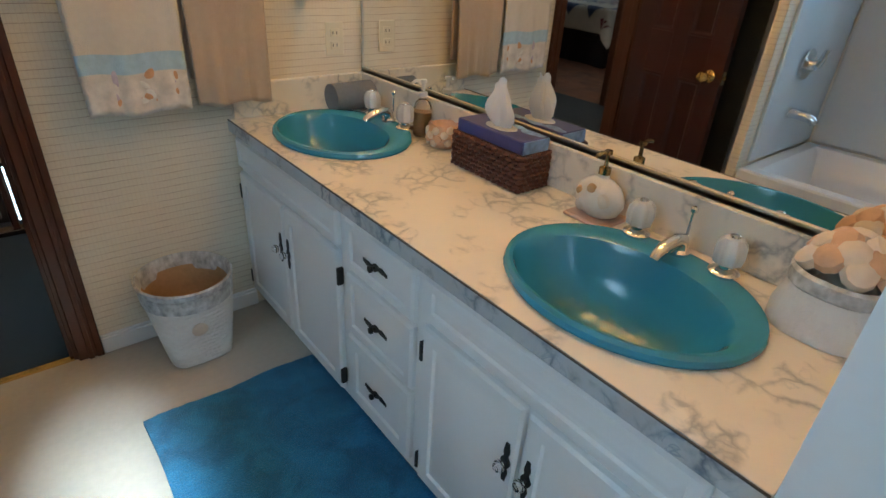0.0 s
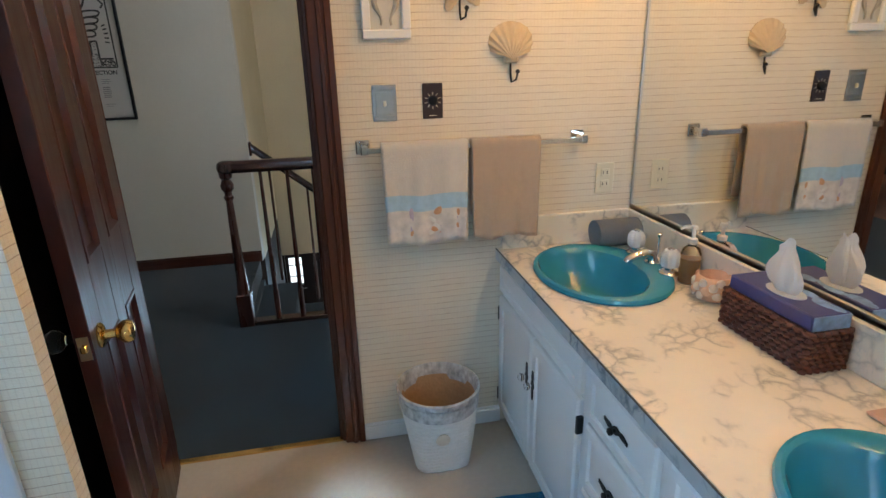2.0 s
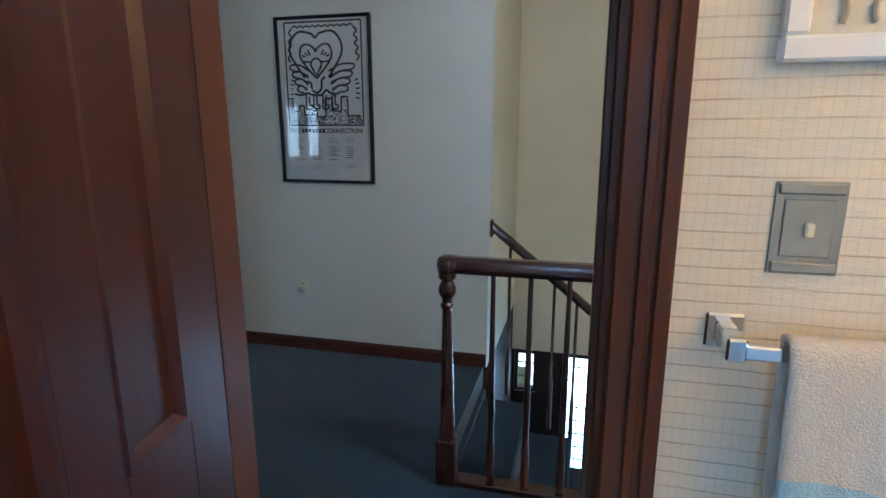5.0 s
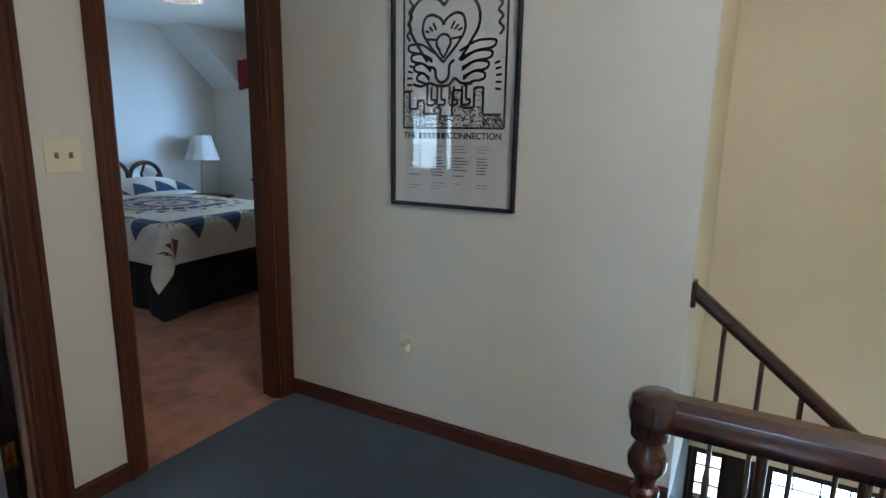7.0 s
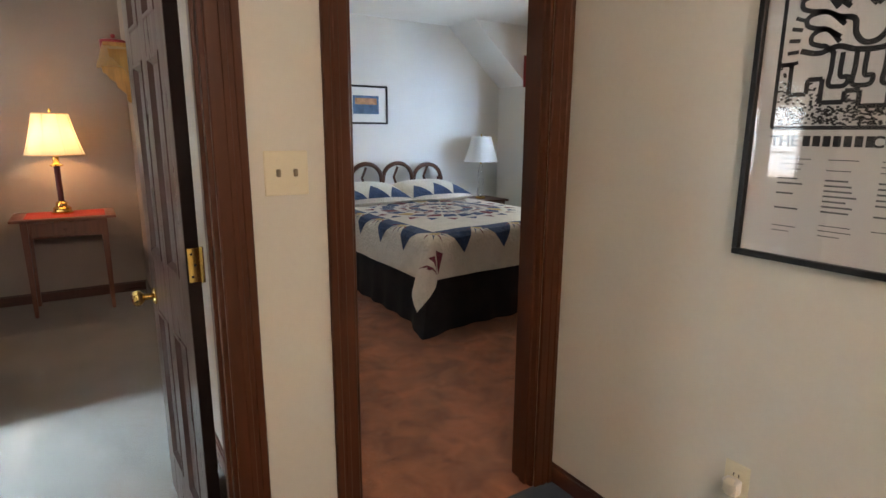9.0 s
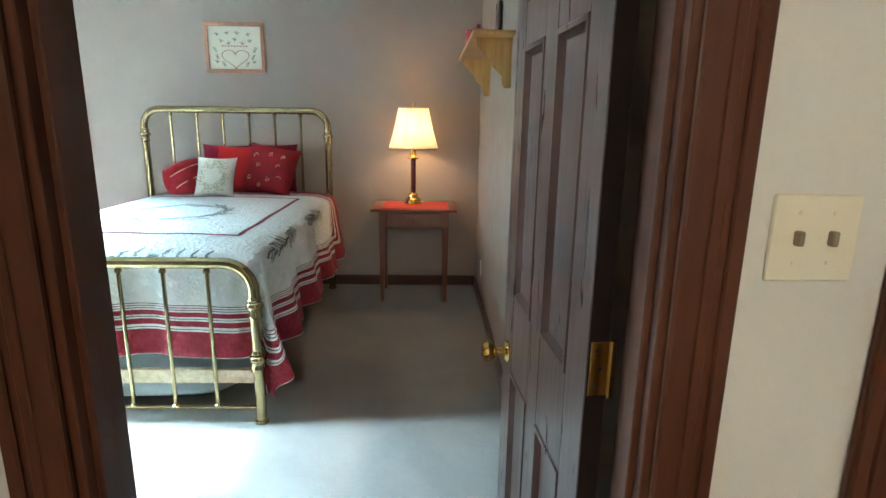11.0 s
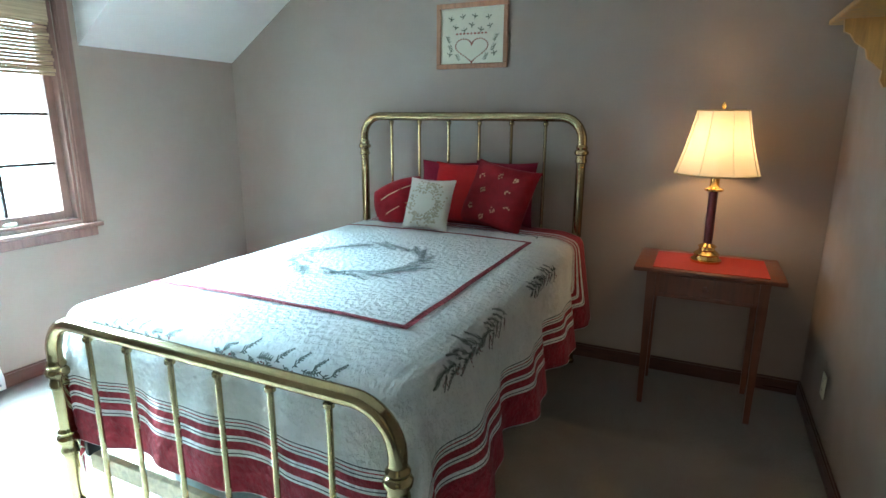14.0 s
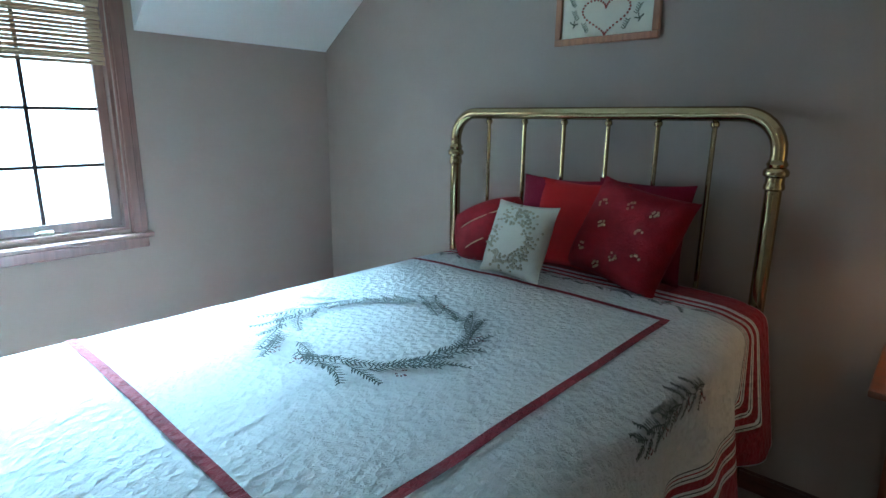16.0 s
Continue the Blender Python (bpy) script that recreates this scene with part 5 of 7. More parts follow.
for u0, v0, du, dv, n in ((-5.45, QY1 + 0.065, 0.40, 0.0, 10), (-4.75, QY1 + 0.065, 0.58, 0.0, 14), (QX1 + 0.060, 0.22, 0.0, 0.46, 7), (QX1 + 0.060, 0.86, 0.0, 0.46, 7), (-5.86, 0.22, 0.0, 1.2, 12)):
    bm = B()
    for k in range(2 * n):
        s = k / (2 * n)
        sprig(bm, u0 + du * s, v0 + dv * s, math.atan2(dv, du) + (0.55 if k % 2 else -0.55) + rng.uniform(-0.3, 0.3), rng.uniform(0.05, 0.075), 7)
        if k % 4 == 1:
            berries(u0 + du * s + 0.02, v0 + dv * s + 0.02)
    part("garland", bm, SPRIG, quilt, "grey green printed fir garland", smooth=0)


# ---- pillows ----
def pillow(name, at, size, thick, tilt, turn, mt, label, roll=0.0, pinch=0.10):
    """A plump square pillow standing on its lower edge."""
    bm = B()
    n = 18
    for side in (1, -1):
        rows = []
        for i in range(n + 1):
            row = []
            for j in range(n + 1):
                u, v = 2 * i / n - 1, 2 * j / n - 1
                k = max(0.0, (1 - abs(u) ** 2.6) * (1 - abs(v) ** 2.6)) ** 0.55
                k *= 1 + 0.10 * noise.noise((u * 2 + at[1] * 5, v * 2, side * 2.0))
                pu = u * (1 - pinch * (1 - v * v) * abs(u) ** 3 * 0.8)
                pv = v * (1 - pinch * (1 - u * u) * abs(v) ** 3 * 0.8)
                wr = 0.004 * noise.noise((u * 3 + at[0] * 7, v * 3 + at[1] * 9, side))
                row.append((pu * size[0] / 2, side * (k * thick / 2 + wr * k), pv * size[1] / 2))
            rows.append(row)
        loft(bm, rows, False)
    bmesh.ops.remove_doubles(bm, verts=bm.verts[:], dist=0.0005)
    bm.transform(pose(0, 0, size[1] / 2))
    t = thing(name, at, label, "pillow", "bed pillows")
    t.matrix_world = pose(*at) @ pose(0, 0, 0, 0, 0, turn) @ pose(0, 0, 0, tilt, 0, 0) @ pose(0, 0, 0, 0, roll, 0)
    part("cushion", bm, mt, t, local=True, smooth=60)
    return t


REDCLOTH = surface("red_cotton", (0.34, 0.010, 0.010), 0.85, vary=0.12, relief=0.0015, relief_scale=300, spec=0.15)
PLUM = surface("plum_cotton", (0.15, 0.005, 0.018), 0.85, vary=0.12, relief=0.0015, relief_scale=300, spec=0.15)
CRIMSON = surface("crimson_brocade", (0.20, 0.006, 0.010), 0.75, vary=0.25, coarse=12, fine=40, relief=0.002, relief_scale=120, spec=0.15)
CREAM = surface("cream_linen", (0.50, 0.47, 0.39), 0.9, vary=0.06, relief=0.0015, relief_scale=300)
TAN = surface("tan_embroidery", (0.34, 0.29, 0.21), 0.9, vary=0.25, coarse=30, relief=0.002, relief_scale=200)
GOLD = surface("gold_thread", (0.50, 0.33, 0.18), 0.6, vary=0.2)
PZ = QZ + 0.012
pillow("throw_pillow", (-6.06, 0.70, PZ), (0.42, 0.38), 0.13, -12, 90, PLUM, "plum red square pillow leaning on the headboard")
pillow("throw_pillow", (-6.00, 0.80, PZ), (0.42, 0.385), 0.14, -18, 88, REDCLOTH, "plain bright red square pillow")
pillow("throw_pillow", (-6.07, 1.05, PZ), (0.40, 0.39), 0.13, -12, 88, PLUM, "dark plum pillow behind the floral one")
p1 = pillow("throw_pillow", (-5.94, 1.01, PZ), (0.44, 0.40), 0.20, -24, 80, CRIMSON, "crimson pillow embroidered with small gold flowers", roll=9)
p2 = pillow("throw_pillow", (-5.95, 0.490, PZ - 0.01), (0.31, 0.275), 0.20, -28, 108, CRIMSON, "crimson rounded pillow with gold cord stripes", roll=-22, pinch=-0.25)
p3 = pillow("throw_pillow", (-5.73, 0.700, PZ), (0.31, 0.31), 0.11, -22, 84, CREAM, "cream pillow with an embroidered tan wreath")


def face_y(size, thick, x, z):
    u, v = 2 * x / size[0], 2 * (z - size[1] / 2) / size[1]
    return -(max(0.0, (1 - abs(u) ** 2.6) * (1 - abs(v) ** 2.6)) ** 0.55) * thick / 2 - 0.003


bm = B()
for k in range(230):
    a, r = rng.uniform(0, 6.283), rng.gauss(0.098, 0.017)
    x, z = 0.92 * r * math.cos(a), 0.15 + 1.08 * r * math.sin(a)
    lathe(bm, [(0.0075, 0), (0.005, 0.0035), (0.001, 0.0042)], m=pose(x, face_y((0.30, 0.30), 0.11, x, z) + 0.001, z, 90) @ Matrix.Diagonal((1, rng.uniform(0.5, 1), 1, 1)), seg=6)
part("embroidered_wreath", bm, TAN, p3, "tan embroidered wreath", local=True, kind="stuff")
for x, z in ((-0.10, 0.28), (0.02, 0.30), (-0.06, 0.20), (0.10, 0.22), (-0.11, 0.09), (0.05, 0.10), (0.13, 0.13), (-0.02, 0.05), (0.12, 0.30)):
    bm = B()
    for q in range(rng.choice((4, 5, 7))):
        a = q * 1.05 + rng.uniform(-0.3, 0.3)
        g = rng.uniform(0.006, 0.018)
        xx, zz = x + g * math.cos(a), z + g * math.sin(a)
        lathe(bm, [(0.006, 0), (0.004, 0.002), (0.001, 0.003)], m=pose(xx, face_y((0.44, 0.40), 0.20, xx, zz), zz, 90), seg=6)
    part("gold_flower", bm, GOLD, p1, "small gold embroidered flower", local=True)
bm = B()
for z0 in (0.09, 0.19):
    tube(bm, [(x, face_y((0.31, 0.275), 0.20, x, z0 + 0.1 * x), z0 + 0.1 * x) for x in [-0.135 + 0.27 * k / 16 for k in range(17)]], 0.003, 6)
part("gold_cord", bm, GOLD, p2, "gold cord stripes", local=True)

# storage bag under the bed
bag = B()
rings = []
for k in range(22):
    s = k / 21
    w = max(0.05, (1 - abs(2 * s - 1) ** 6)) ** 0.5
    rings.append([(-4.45 + 0.30 * w * math.cos(a) * (1 + 0.04 * math.sin(5 * s + a)), 0.30 + 1.05 * s, 0.105 + 0.100 * w * math.copysign(abs(math.sin(a)) ** 0.7, math.sin(a))) for a in (2 * math.pi * i / 22 for i in range(22))])
part("storage_bag", loft(bag, rings, True, True, True), surface("pale_blue_vinyl", (0.45, 0.55, 0.58), 0.35, vary=0.12, coarse=6), None, "pale blue storage bag lying under the bed", category="storage bag")

# ---- night stand, lamp ----
stand = thing("night_stand", (-6.04, 2.20, 0), "small cherry wood night stand with one drawer", "night stand")
NX0, NX1, NY0, NY1, NZ = -6.27, -5.80, 1.866, 2.545, 0.765
part("top", one_box(NX0, NX1, NY0, NY1, NZ - 0.022, NZ, 0.005, 2), CHERRY, stand)
part("apron", one_box(NX0 + 0.04, NX1 - 0.050, NY0 + 0.075, NY1 - 0.075, NZ - 0.155, NZ - 0.0225), CHERRY, stand)
part("drawer", one_box(NX1 - 0.052, NX1 - 0.042, NY0 + 0.125, NY1 - 0.125, NZ - 0.135, NZ - 0.035, 0.003), CHERRY, stand)
part("drawer_knob", lathe(B(), [(0.006, 0), (0.007, 0.012), (0.014, 0.018), (0.015, 0.026), (0.008, 0.031)], m=pose(NX1 - 0.042, (NY0 + NY1) / 2, NZ - 0.085, 0, 90), seg=14), CHERRY, stand)
for x in (NX0 + 0.065, NX1 - 0.060):
    for y in (NY0 + 0.085, NY1 - 0.085):
        bm = loft(B(), [[(x + a * w, y + b * w, z) for a, b in ((-1, -1), (1, -1), (1, 1), (-1, 1))] for w, z in ((0.013, 0.003), (0.021, NZ - 0.16), (0.022, NZ - 0.0225))], True, True, True)
        part("leg", bm, CHERRY, stand)
part("table_runner", one_box(NX0 + 0.07, NX1 - 0.03, NY0 + 0.09, NY1 - 0.07, NZ + 0.0005, NZ + 0.004, 0.001), surface("red_cloth_runner", (0.36, 0.022, 0.010), 0.9, vary=0.1, relief=0.001, relief_scale=300), None, "bright red cloth runner on the night stand", category="table runner")


def shade_mesh(x, y, z0, z1, r0, r1, pleats=8):
    bm, rings = B(), []
    for k in range(7):
        s = k / 6
        r = r0 + (r1 - r0) * s - 0.006 * math.sin(math.pi * s)
        rings.append([(x + r * (1 - 0.016 * abs(math.sin(pleats * a / 2)) ** 0.5 + 0.012) * math.cos(a), y + r * (1 - 0.016 * abs(math.sin(pleats * a / 2)) ** 0.5 + 0.012) * math.sin(a), z0 + (z1 - z0) * s) for a in (2 * math.pi * i / 96 for i in range(96))])
    return loft(bm, rings)


lamp = thing("table_lamp", (-6.06, 2.195, NZ), "lit brass table lamp with red column and cream pleated shade", "table lamp")
LX, LY = -6.06, 2.195
z = NZ + 0.0042
part("base", lathe(B(), [(0.075, 0), (0.075, 0.012), (0.064, 0.018), (0.058, 0.034), (0.064, 0.042), (0.056, 0.050), (0.040, 0.062), (0.038, 0.078), (0.046, 0.082), (0.030, 0.092), (0.022, 0.098)], (LX, LY, z), 28), BRASS, lamp)
part("column", lathe(B(), [(0.021, 0.097), (0.021, 0.365)], (LX, LY, z), 20), surface("dark_red_enamel", (0.11, 0.015, 0.015), 0.3), lamp, "dark red enamelled column")
part("collar", lathe(B(), [(0.022, 0.364), (0.044, 0.370), (0.046, 0.380), (0.028, 0.388), (0.022, 0.400), (0.022, 0.440), (0.012, 0.445)], (LX, LY, z), 22), BRASS, lamp)
part("shade", shade_mesh(LX, LY, 1.225, 1.535, 0.196, 0.118), SHADE, lamp, "cream pleated fabric shade")
for k in range(8):
    a = 2 * math.pi * (k + 0.5) / 8
    q = [(LX + (0.196 - 0.078 * i / 8 - 0.006 * math.sin(math.pi * i / 8)) * 1.006 * math.cos(a), LY + (0.196 - 0.078 * i / 8 - 0.006 * math.sin(math.pi * i / 8)) * 1.006 * math.sin(a), 1.225 + 0.31 * i / 8) for i in range(9)]
    part("seam", tube(B(), q, 0.0022, 6), SHADE, lamp, "stitched seam of the shade")
for zz, r in ((1.2245, 0.197), (1.5355, 0.119)):
    part("trim_band", lathe(B(), [(r, -0.004), (r + 0.003, 0), (r, 0.004)], (LX, LY, zz), 48, cap0=False, cap1=False), surface("tan_trim_tape", (0.42, 0.31, 0.18), 0.8), lamp)
part("finial", lathe(B(), [(0.003, 1.44), (0.003, 1.535), (0.012, 1.538), (0.006, 1.546), (0.012, 1.556), (0.011, 1.566), (0.003, 1.576)], (LX, LY, 0), 14), BRASS, lamp)
bm = B()
for k in range(3):
    a = 2 * math.pi * k / 3
    tube(bm, [(LX, LY, 1.533), (LX + 0.118 * math.cos(a), LY + 0.118 * math.sin(a), 1.530)], 0.002, 6)
part("spider", bm, BRASS, lamp)

# ---- sampler picture above the bed ----
def picture(name, axis_x, y0, y1, z0, z1, w, mt, label, mat_w=0.0, mat_mt=None, art_mt=None):
    t = thing(name, (axis_x, (y0 + y1) / 2, z0), label, "picture")
    bm = B()
    x = axis_x
    for q in ((y0, y1, z0, z0 + w), (y0, y1, z1 - w, z1), (y0, y0 + w, z0 + w, z1 - w), (y1 - w, y1, z0 + w, z1 - w)):
        box(bm, x + 0.001, x + 0.022, *q, 0.004)
    part("frame", bm, mt, t)
    if mat_mt:
        part("mat", one_box(x + 0.002, x + 0.008, y0 + w - 0.001, y1 - w + 0.001, z0 + w - 0.001, z1 - w + 0.001), mat_mt, t)
    if art_mt:
        part("print", one_box(x + 0.0085, x + 0.010, y0 + w + mat_w, y1 - w - mat_w, z0 + w + mat_w, z1 - w - mat_w), art_mt, t)
    return t


LINEN = surface("sampler_linen", (0.62, 0.58, 0.46), 0.9, vary=0.05, relief=0.001, relief_scale=300)
smp = picture("framed_sampler", XH, 0.506, 0.985, 1.795, 2.184, 0.030, OAKFRAME, "oak framed stitched sampler with a heart and birds", mat_mt=LINEN)
GREEN = surface("green_stitching", (0.10, 0.12, 0.08), 0.9, vary=0.3)
REDST = surface("red_stitching", (0.30, 0.07, 0.05), 0.9, vary=0.2)
bm = B()
heart = []
for k in range(49):
    a = 2 * math.pi * k / 48
    heart.append((XH + 0.010, 0.745 + 0.0068 * 16 * math.sin(a) ** 3, 1.912 + 0.0050 * (13 * math.cos(a) - 5 * math.cos(2 * a) - 2 * math.cos(3 * a) - math.cos(4 * a))))
for k in range(0, 48, 1):
    p = Vector(heart[k])
    lathe(bm, [(0.0055, 0), (0.003, 0.003)], m=pose(*p, 0, 90), seg=6)
part("stitched_heart", bm, REDST, smp, "red stitched heart")
for x, zz, s in ((-0.14, 2.09, 1), (-0.06, 2.10, -1), (0.02, 2.10, 1), (0.11, 2.09, -1), (-0.11, 2.04, 1), (0.0, 2.05, 1), (0.12, 2.04, -1), (-0.15, 1.88, 1), (0.15, 1.88, -1), (-0.05, 2.02, -1), (0.06, 2.02, 1)):
    y = 0.745 + x
    bm = B()
    tube(bm, [(XH + 0.0095, y - 0.018 * s, zz + 0.014), (XH + 0.0095, y, zz), (XH + 0.0095, y + 0.020 * s, zz + 0.004)], 0.003, 5)
    tube(bm, [(XH + 0.0095, y, zz), (XH + 0.0095, y + 0.004 * s, zz + 0.020)], 0.0022, 5)
    tube(bm, [(XH + 0.0095, y - 0.004, zz - 0.012), (XH + 0.0095, y + 0.006, zz)], 0.0022, 5)
    part("stitched_bird", bm, GREEN, smp, "green stitched bird")
for s in (-1, 1):
    for z0, x0 in ((1.845, 0.085), (1.90, 0.135), (1.955, 0.150)):
        bm = B()
        for k in range(5):
            y, zz = 0.745 + s * (x0 + 0.004 * k), z0 + 0.008 * k
            tube(bm, [(XH + 0.0095, y, zz), (XH + 0.0095, y + s * 0.012, zz + 0.007)], 0.0018, 5)
            tube(bm, [(XH + 0.0095, y, zz), (XH + 0.0095, y - s * 0.010, zz + 0.009)], 0.0018, 5)
        part("stitched_sprig", bm, GREEN, smp, "green stitched sprig")
for k in range(9):
    part("stitched_letter", one_box(XH + 0.008, XH + 0.0105, 0.745 - 0.105 + 0.024 * k, 0.745 - 0.092 + 0.024 * k, 1.998, 2.008), REDST, smp)

# ---- wall shelf with red pot ----
shelf = thing("wall_shelf", (-5.25, YR, 1.7), "pine wall shelf with scrolled brackets", "shelf")
HX0, HX1, HZ = -5.74, -4.44, 1.862
part("board", one_box(HX0, HX1, YR - 0.215, YR - 0.001, HZ, HZ + 0.022, 0.004), PINE, shelf)
outl = [(YR - 0.001, HZ - 0.001), (YR - 0.001, HZ - 0.245), (YR - 0.035, HZ - 0.250), (YR - 0.050, HZ - 0.225), (YR - 0.048, HZ - 0.190), (YR - 0.075, HZ - 0.165), (YR - 0.100, HZ - 0.145), (YR - 0.110, HZ - 0.110), (YR - 0.145, HZ - 0.085), (YR - 0.165, HZ - 0.055), (YR - 0.185, HZ - 0.045), (YR - 0.190, HZ - 0.001)]
for x in (-5.58, -4.56):
    part("bracket", prism(B(), outl, "x", x - 0.011, x + 0.011), PINE, shelf)
pot = thing("red_pot", (-5.30, YR - 0.12, HZ + 0.022), "red enamel lidded pot on the shelf", "pot")
REDPOT = surface("red_enamel", (0.30, 0.012, 0.022), 0.3, vary=0.1)
part("body", lathe(B(), [(0.060, 0.001), (0.076, 0.006), (0.082, 0.060), (0.082, 0.105), (0.085, 0.110)], (-5.30, YR - 0.115, HZ + 0.022), 28), REDPOT, pot)
part("lid", lathe(B(), [(0.086, 0.110), (0.084, 0.118), (0.050, 0.130), (0.014, 0.135), (0.012, 0.146), (0.018, 0.154), (0.008, 0.162)], (-5.30, YR - 0.115, HZ + 0.022), 28), REDPOT, pot)
bd = thing("cutting_board", (-5.05, YR - 0.03, HZ + 0.022), "dark wooden board leaning on the wall above the shelf", "board")
part("board", one_box(-5.13, -4.97, YR - 0.030, YR - 0.012, HZ + 0.023, HZ + 0.27, 0.008), MAHOGANY, bd)
outlet((-5.80, YR - 0.0005, 0.30), "y", -1, "ivory outlet on the grey bedroom wall")
outlet((-3.55, YR - 0.0005, 0.30), "y", -1, "ivory outlet low on the grey bedroom wall")

# ---- landing: poster, plates ----
poster = thing("framed_poster", (-1.33, YP, 1.09), "black framed poster with a bold black line drawing", "poster")
PX0, PX1, PZ0, PZ1 = -1.618, -1.027, 1.090, 2.030
bm = B()
for q in ((PX0, PX1, PZ0, PZ0 + 0.016), (PX0, PX1, PZ1 - 0.016, PZ1), (PX0, PX0 + 0.016, PZ0 + 0.016, PZ1 - 0.016), (PX1 - 0.016, PX1, PZ0 + 0.016, PZ1 - 0.016)):
    box(bm, q[0], q[1], YP - 0.026, YP - 0.001, q[2], q[3], 0.002)
part("frame", bm, BLACK, poster)
part("paper", one_box(PX0 + 0.015, PX1 - 0.015, YP - 0.008, YP - 0.002, PZ0 + 0.015, PZ1 - 0.015), surface("poster_paper", (0.62, 0.59, 0.55), 0.6, vary=0.02), poster)
gl = part("glazing", one_box(PX0 + 0.015, PX1 - 0.015, YP - 0.016, YP - 0.014, PZ0 + 0.015, PZ1 - 0.015), PANE, poster, "clear glazing", smooth=0)
gl.visible_shadow = False
INK = surface("black_ink", (0.015, 0.014, 0.015), 0.6, vary=0.1)
PCX = (PX0 + PX1) / 2


def ink(bm, pts, w=0.0050):
    """A brush line on the poster; pts run across from the middle and up from the drawing's foot."""
    y = YP - 0.0092
    q = [Vector((PCX + a, y, 1.426 + 0.88 * b)) for a, b in pts]
    w *= 1.18
    rows = []
    for k, p in enumerate(q):
        d = (q[min(k + 1, len(q) - 1)] - q[max(0, k - 1)]).normalized()
        o = Vector((-d.z, 0, d.x)) * w
        rows.append([p - o, p + o])
    loft(bm, rows, False)


def curve(f, a, b, n=24):
    return [f(a + (b - a) * k / n) for k in range(n + 1)]


def brush(bm, pts, w=0.0050, n=7):
    """A smooth line through a few places."""
    q = [np.array(p, float) for p in pts]
    q = [2 * q[0] - q[1]] + q + [2 * q[-1] - q[-2]]
    out = []
    for i in range(1, len(q) - 2):
        a, b, c, d = q[i - 1:i + 3]
        for k in range(n):
            t = k / n
            out.append(tuple(0.5 * (2 * b + (c - a) * t + (2 * a - 5 * b + 4 * c - d) * t * t + (3 * b - a - 3 * c + d) * t ** 3)))
    ink(bm, out + [tuple(q[-2])], w)


bm = B()
FX0, FX1, FTOP = -0.236, 0.236, 0.650
for a, b in (((FX0, 0), (FX1, 0)), ((FX1, 0), (FX1, FTOP)), ((FX1, FTOP), (FX0, FTOP)), ((FX0, FTOP), (FX0, 0))):
    ink(bm, [a, b], 0.0040)
# heart in heart, with a round face and rays
for s in (-1, 1):
    brush(bm, [(-0.045, 0.300), (-0.045 + s * 0.062, 0.375), (-0.045 + s * 0.098, 0.440), (-0.045 + s * 0.088, 0.500), (-0.045 + s * 0.052, 0.513), (-0.045 + s * 0.012, 0.490), (-0.045, 0.465)])
    brush(bm, [(-0.045 + s * 0.075, 0.305), (-0.045 + s * 0.125, 0.385), (-0.045 + s * 0.160, 0.455), (-0.045 + s * 0.155, 0.530), (-0.045 + s * 0.105, 0.590), (-0.045 + s * 0.03, 0.580), (-0.045, 0.550)], 0.0056)
    for k in range(3):
        ink(bm, [(-0.045 + s * (0.034 + 0.016 * k), 0.445 - 0.004 * k), (-0.045 + s * (0.050 + 0.018 * k), 0.478 - 0.016 * k)], 0.0042)
    ink(bm, [(-0.045 + s * 0.036, 0.402), (-0.045 + s * 0.084, 0.408)], 0.0042)
    brush(bm, [(-0.045 + s * 0.030, 0.378), (-0.045 + s * 0.018, 0.350), (-0.045, 0.318)], 0.0042)
    # wings of long round fingers
    for k in range(4):
        x0, z0 = s * (0.060 + 0.006 * k) - 0.03, 0.345 - 0.042 * k
        x1, z1 = s * (0.195 - 0.014 * k) - 0.012, 0.385 - 0.046 * k
        brush(bm, [(x0, z0), ((x0 + x1) / 2, (z0 + z1) / 2 + 0.020), (x1, z1), (x1 + s * 0.004, z1 - 0.022), (x1 - s * 0.018, z1 - 0.034), ((x0 + x1) / 2, (z0 + z1) / 2 - 0.022), (x0 + s * 0.006, z0 - 0.030)], 0.0046)
    # wavy edge lines, short dashes
    brush(bm, [(s * (0.205 + 0.017 * (k % 2) - 0.002 * k), 0.405 + 0.026 * k) for k in range(9)], 0.0046)
    for k in range(5):
        a = -0.5 + 0.36 * k
        ink(bm, [(s * (0.178 + 0.016 * math.cos(a)), 0.215 + 0.10 * math.sin(a * 0.8)), (s * (0.196 + 0.024 * math.cos(a)), 0.215 + 0.115 * math.sin(a * 0.8))], 0.0038)
brush(bm, [(-0.19 + 0.019 * k, 0.618 + 0.010 * (k % 2)) for k in range(21)], 0.0040, 4)
ink(bm, curve(lambda a: (-0.045 + 0.033 * math.cos(a), 0.388 + 0.037 * math.sin(a)), -1.1, 4.3, 20), 0.0046)
# neck and body
brush(bm, [(-0.118, 0.282), (-0.085, 0.272), (-0.078, 0.235), (-0.060, 0.212), (-0.035, 0.214), (-0.018, 0.240), (-0.015, 0.285), (0.006, 0.310)], 0.0054)
brush(bm, [(-0.190, 0.205), (-0.150, 0.195), (-0.110, 0.208), (-0.072, 0.196), (-0.020, 0.196), (0.010, 0.225), (0.040, 0.205), (0.090, 0.200)], 0.0054)
# legs standing on roofs
for x in (-0.118, -0.070, -0.012, 0.045):
    brush(bm, [(x, 0.192), (x, 0.150), (x - 0.002, 0.112), (x + 0.018, 0.106), (x + 0.034, 0.110), (x + 0.036, 0.130), (x + 0.020, 0.134), (x + 0.020, 0.192)], 0.0046, 4)
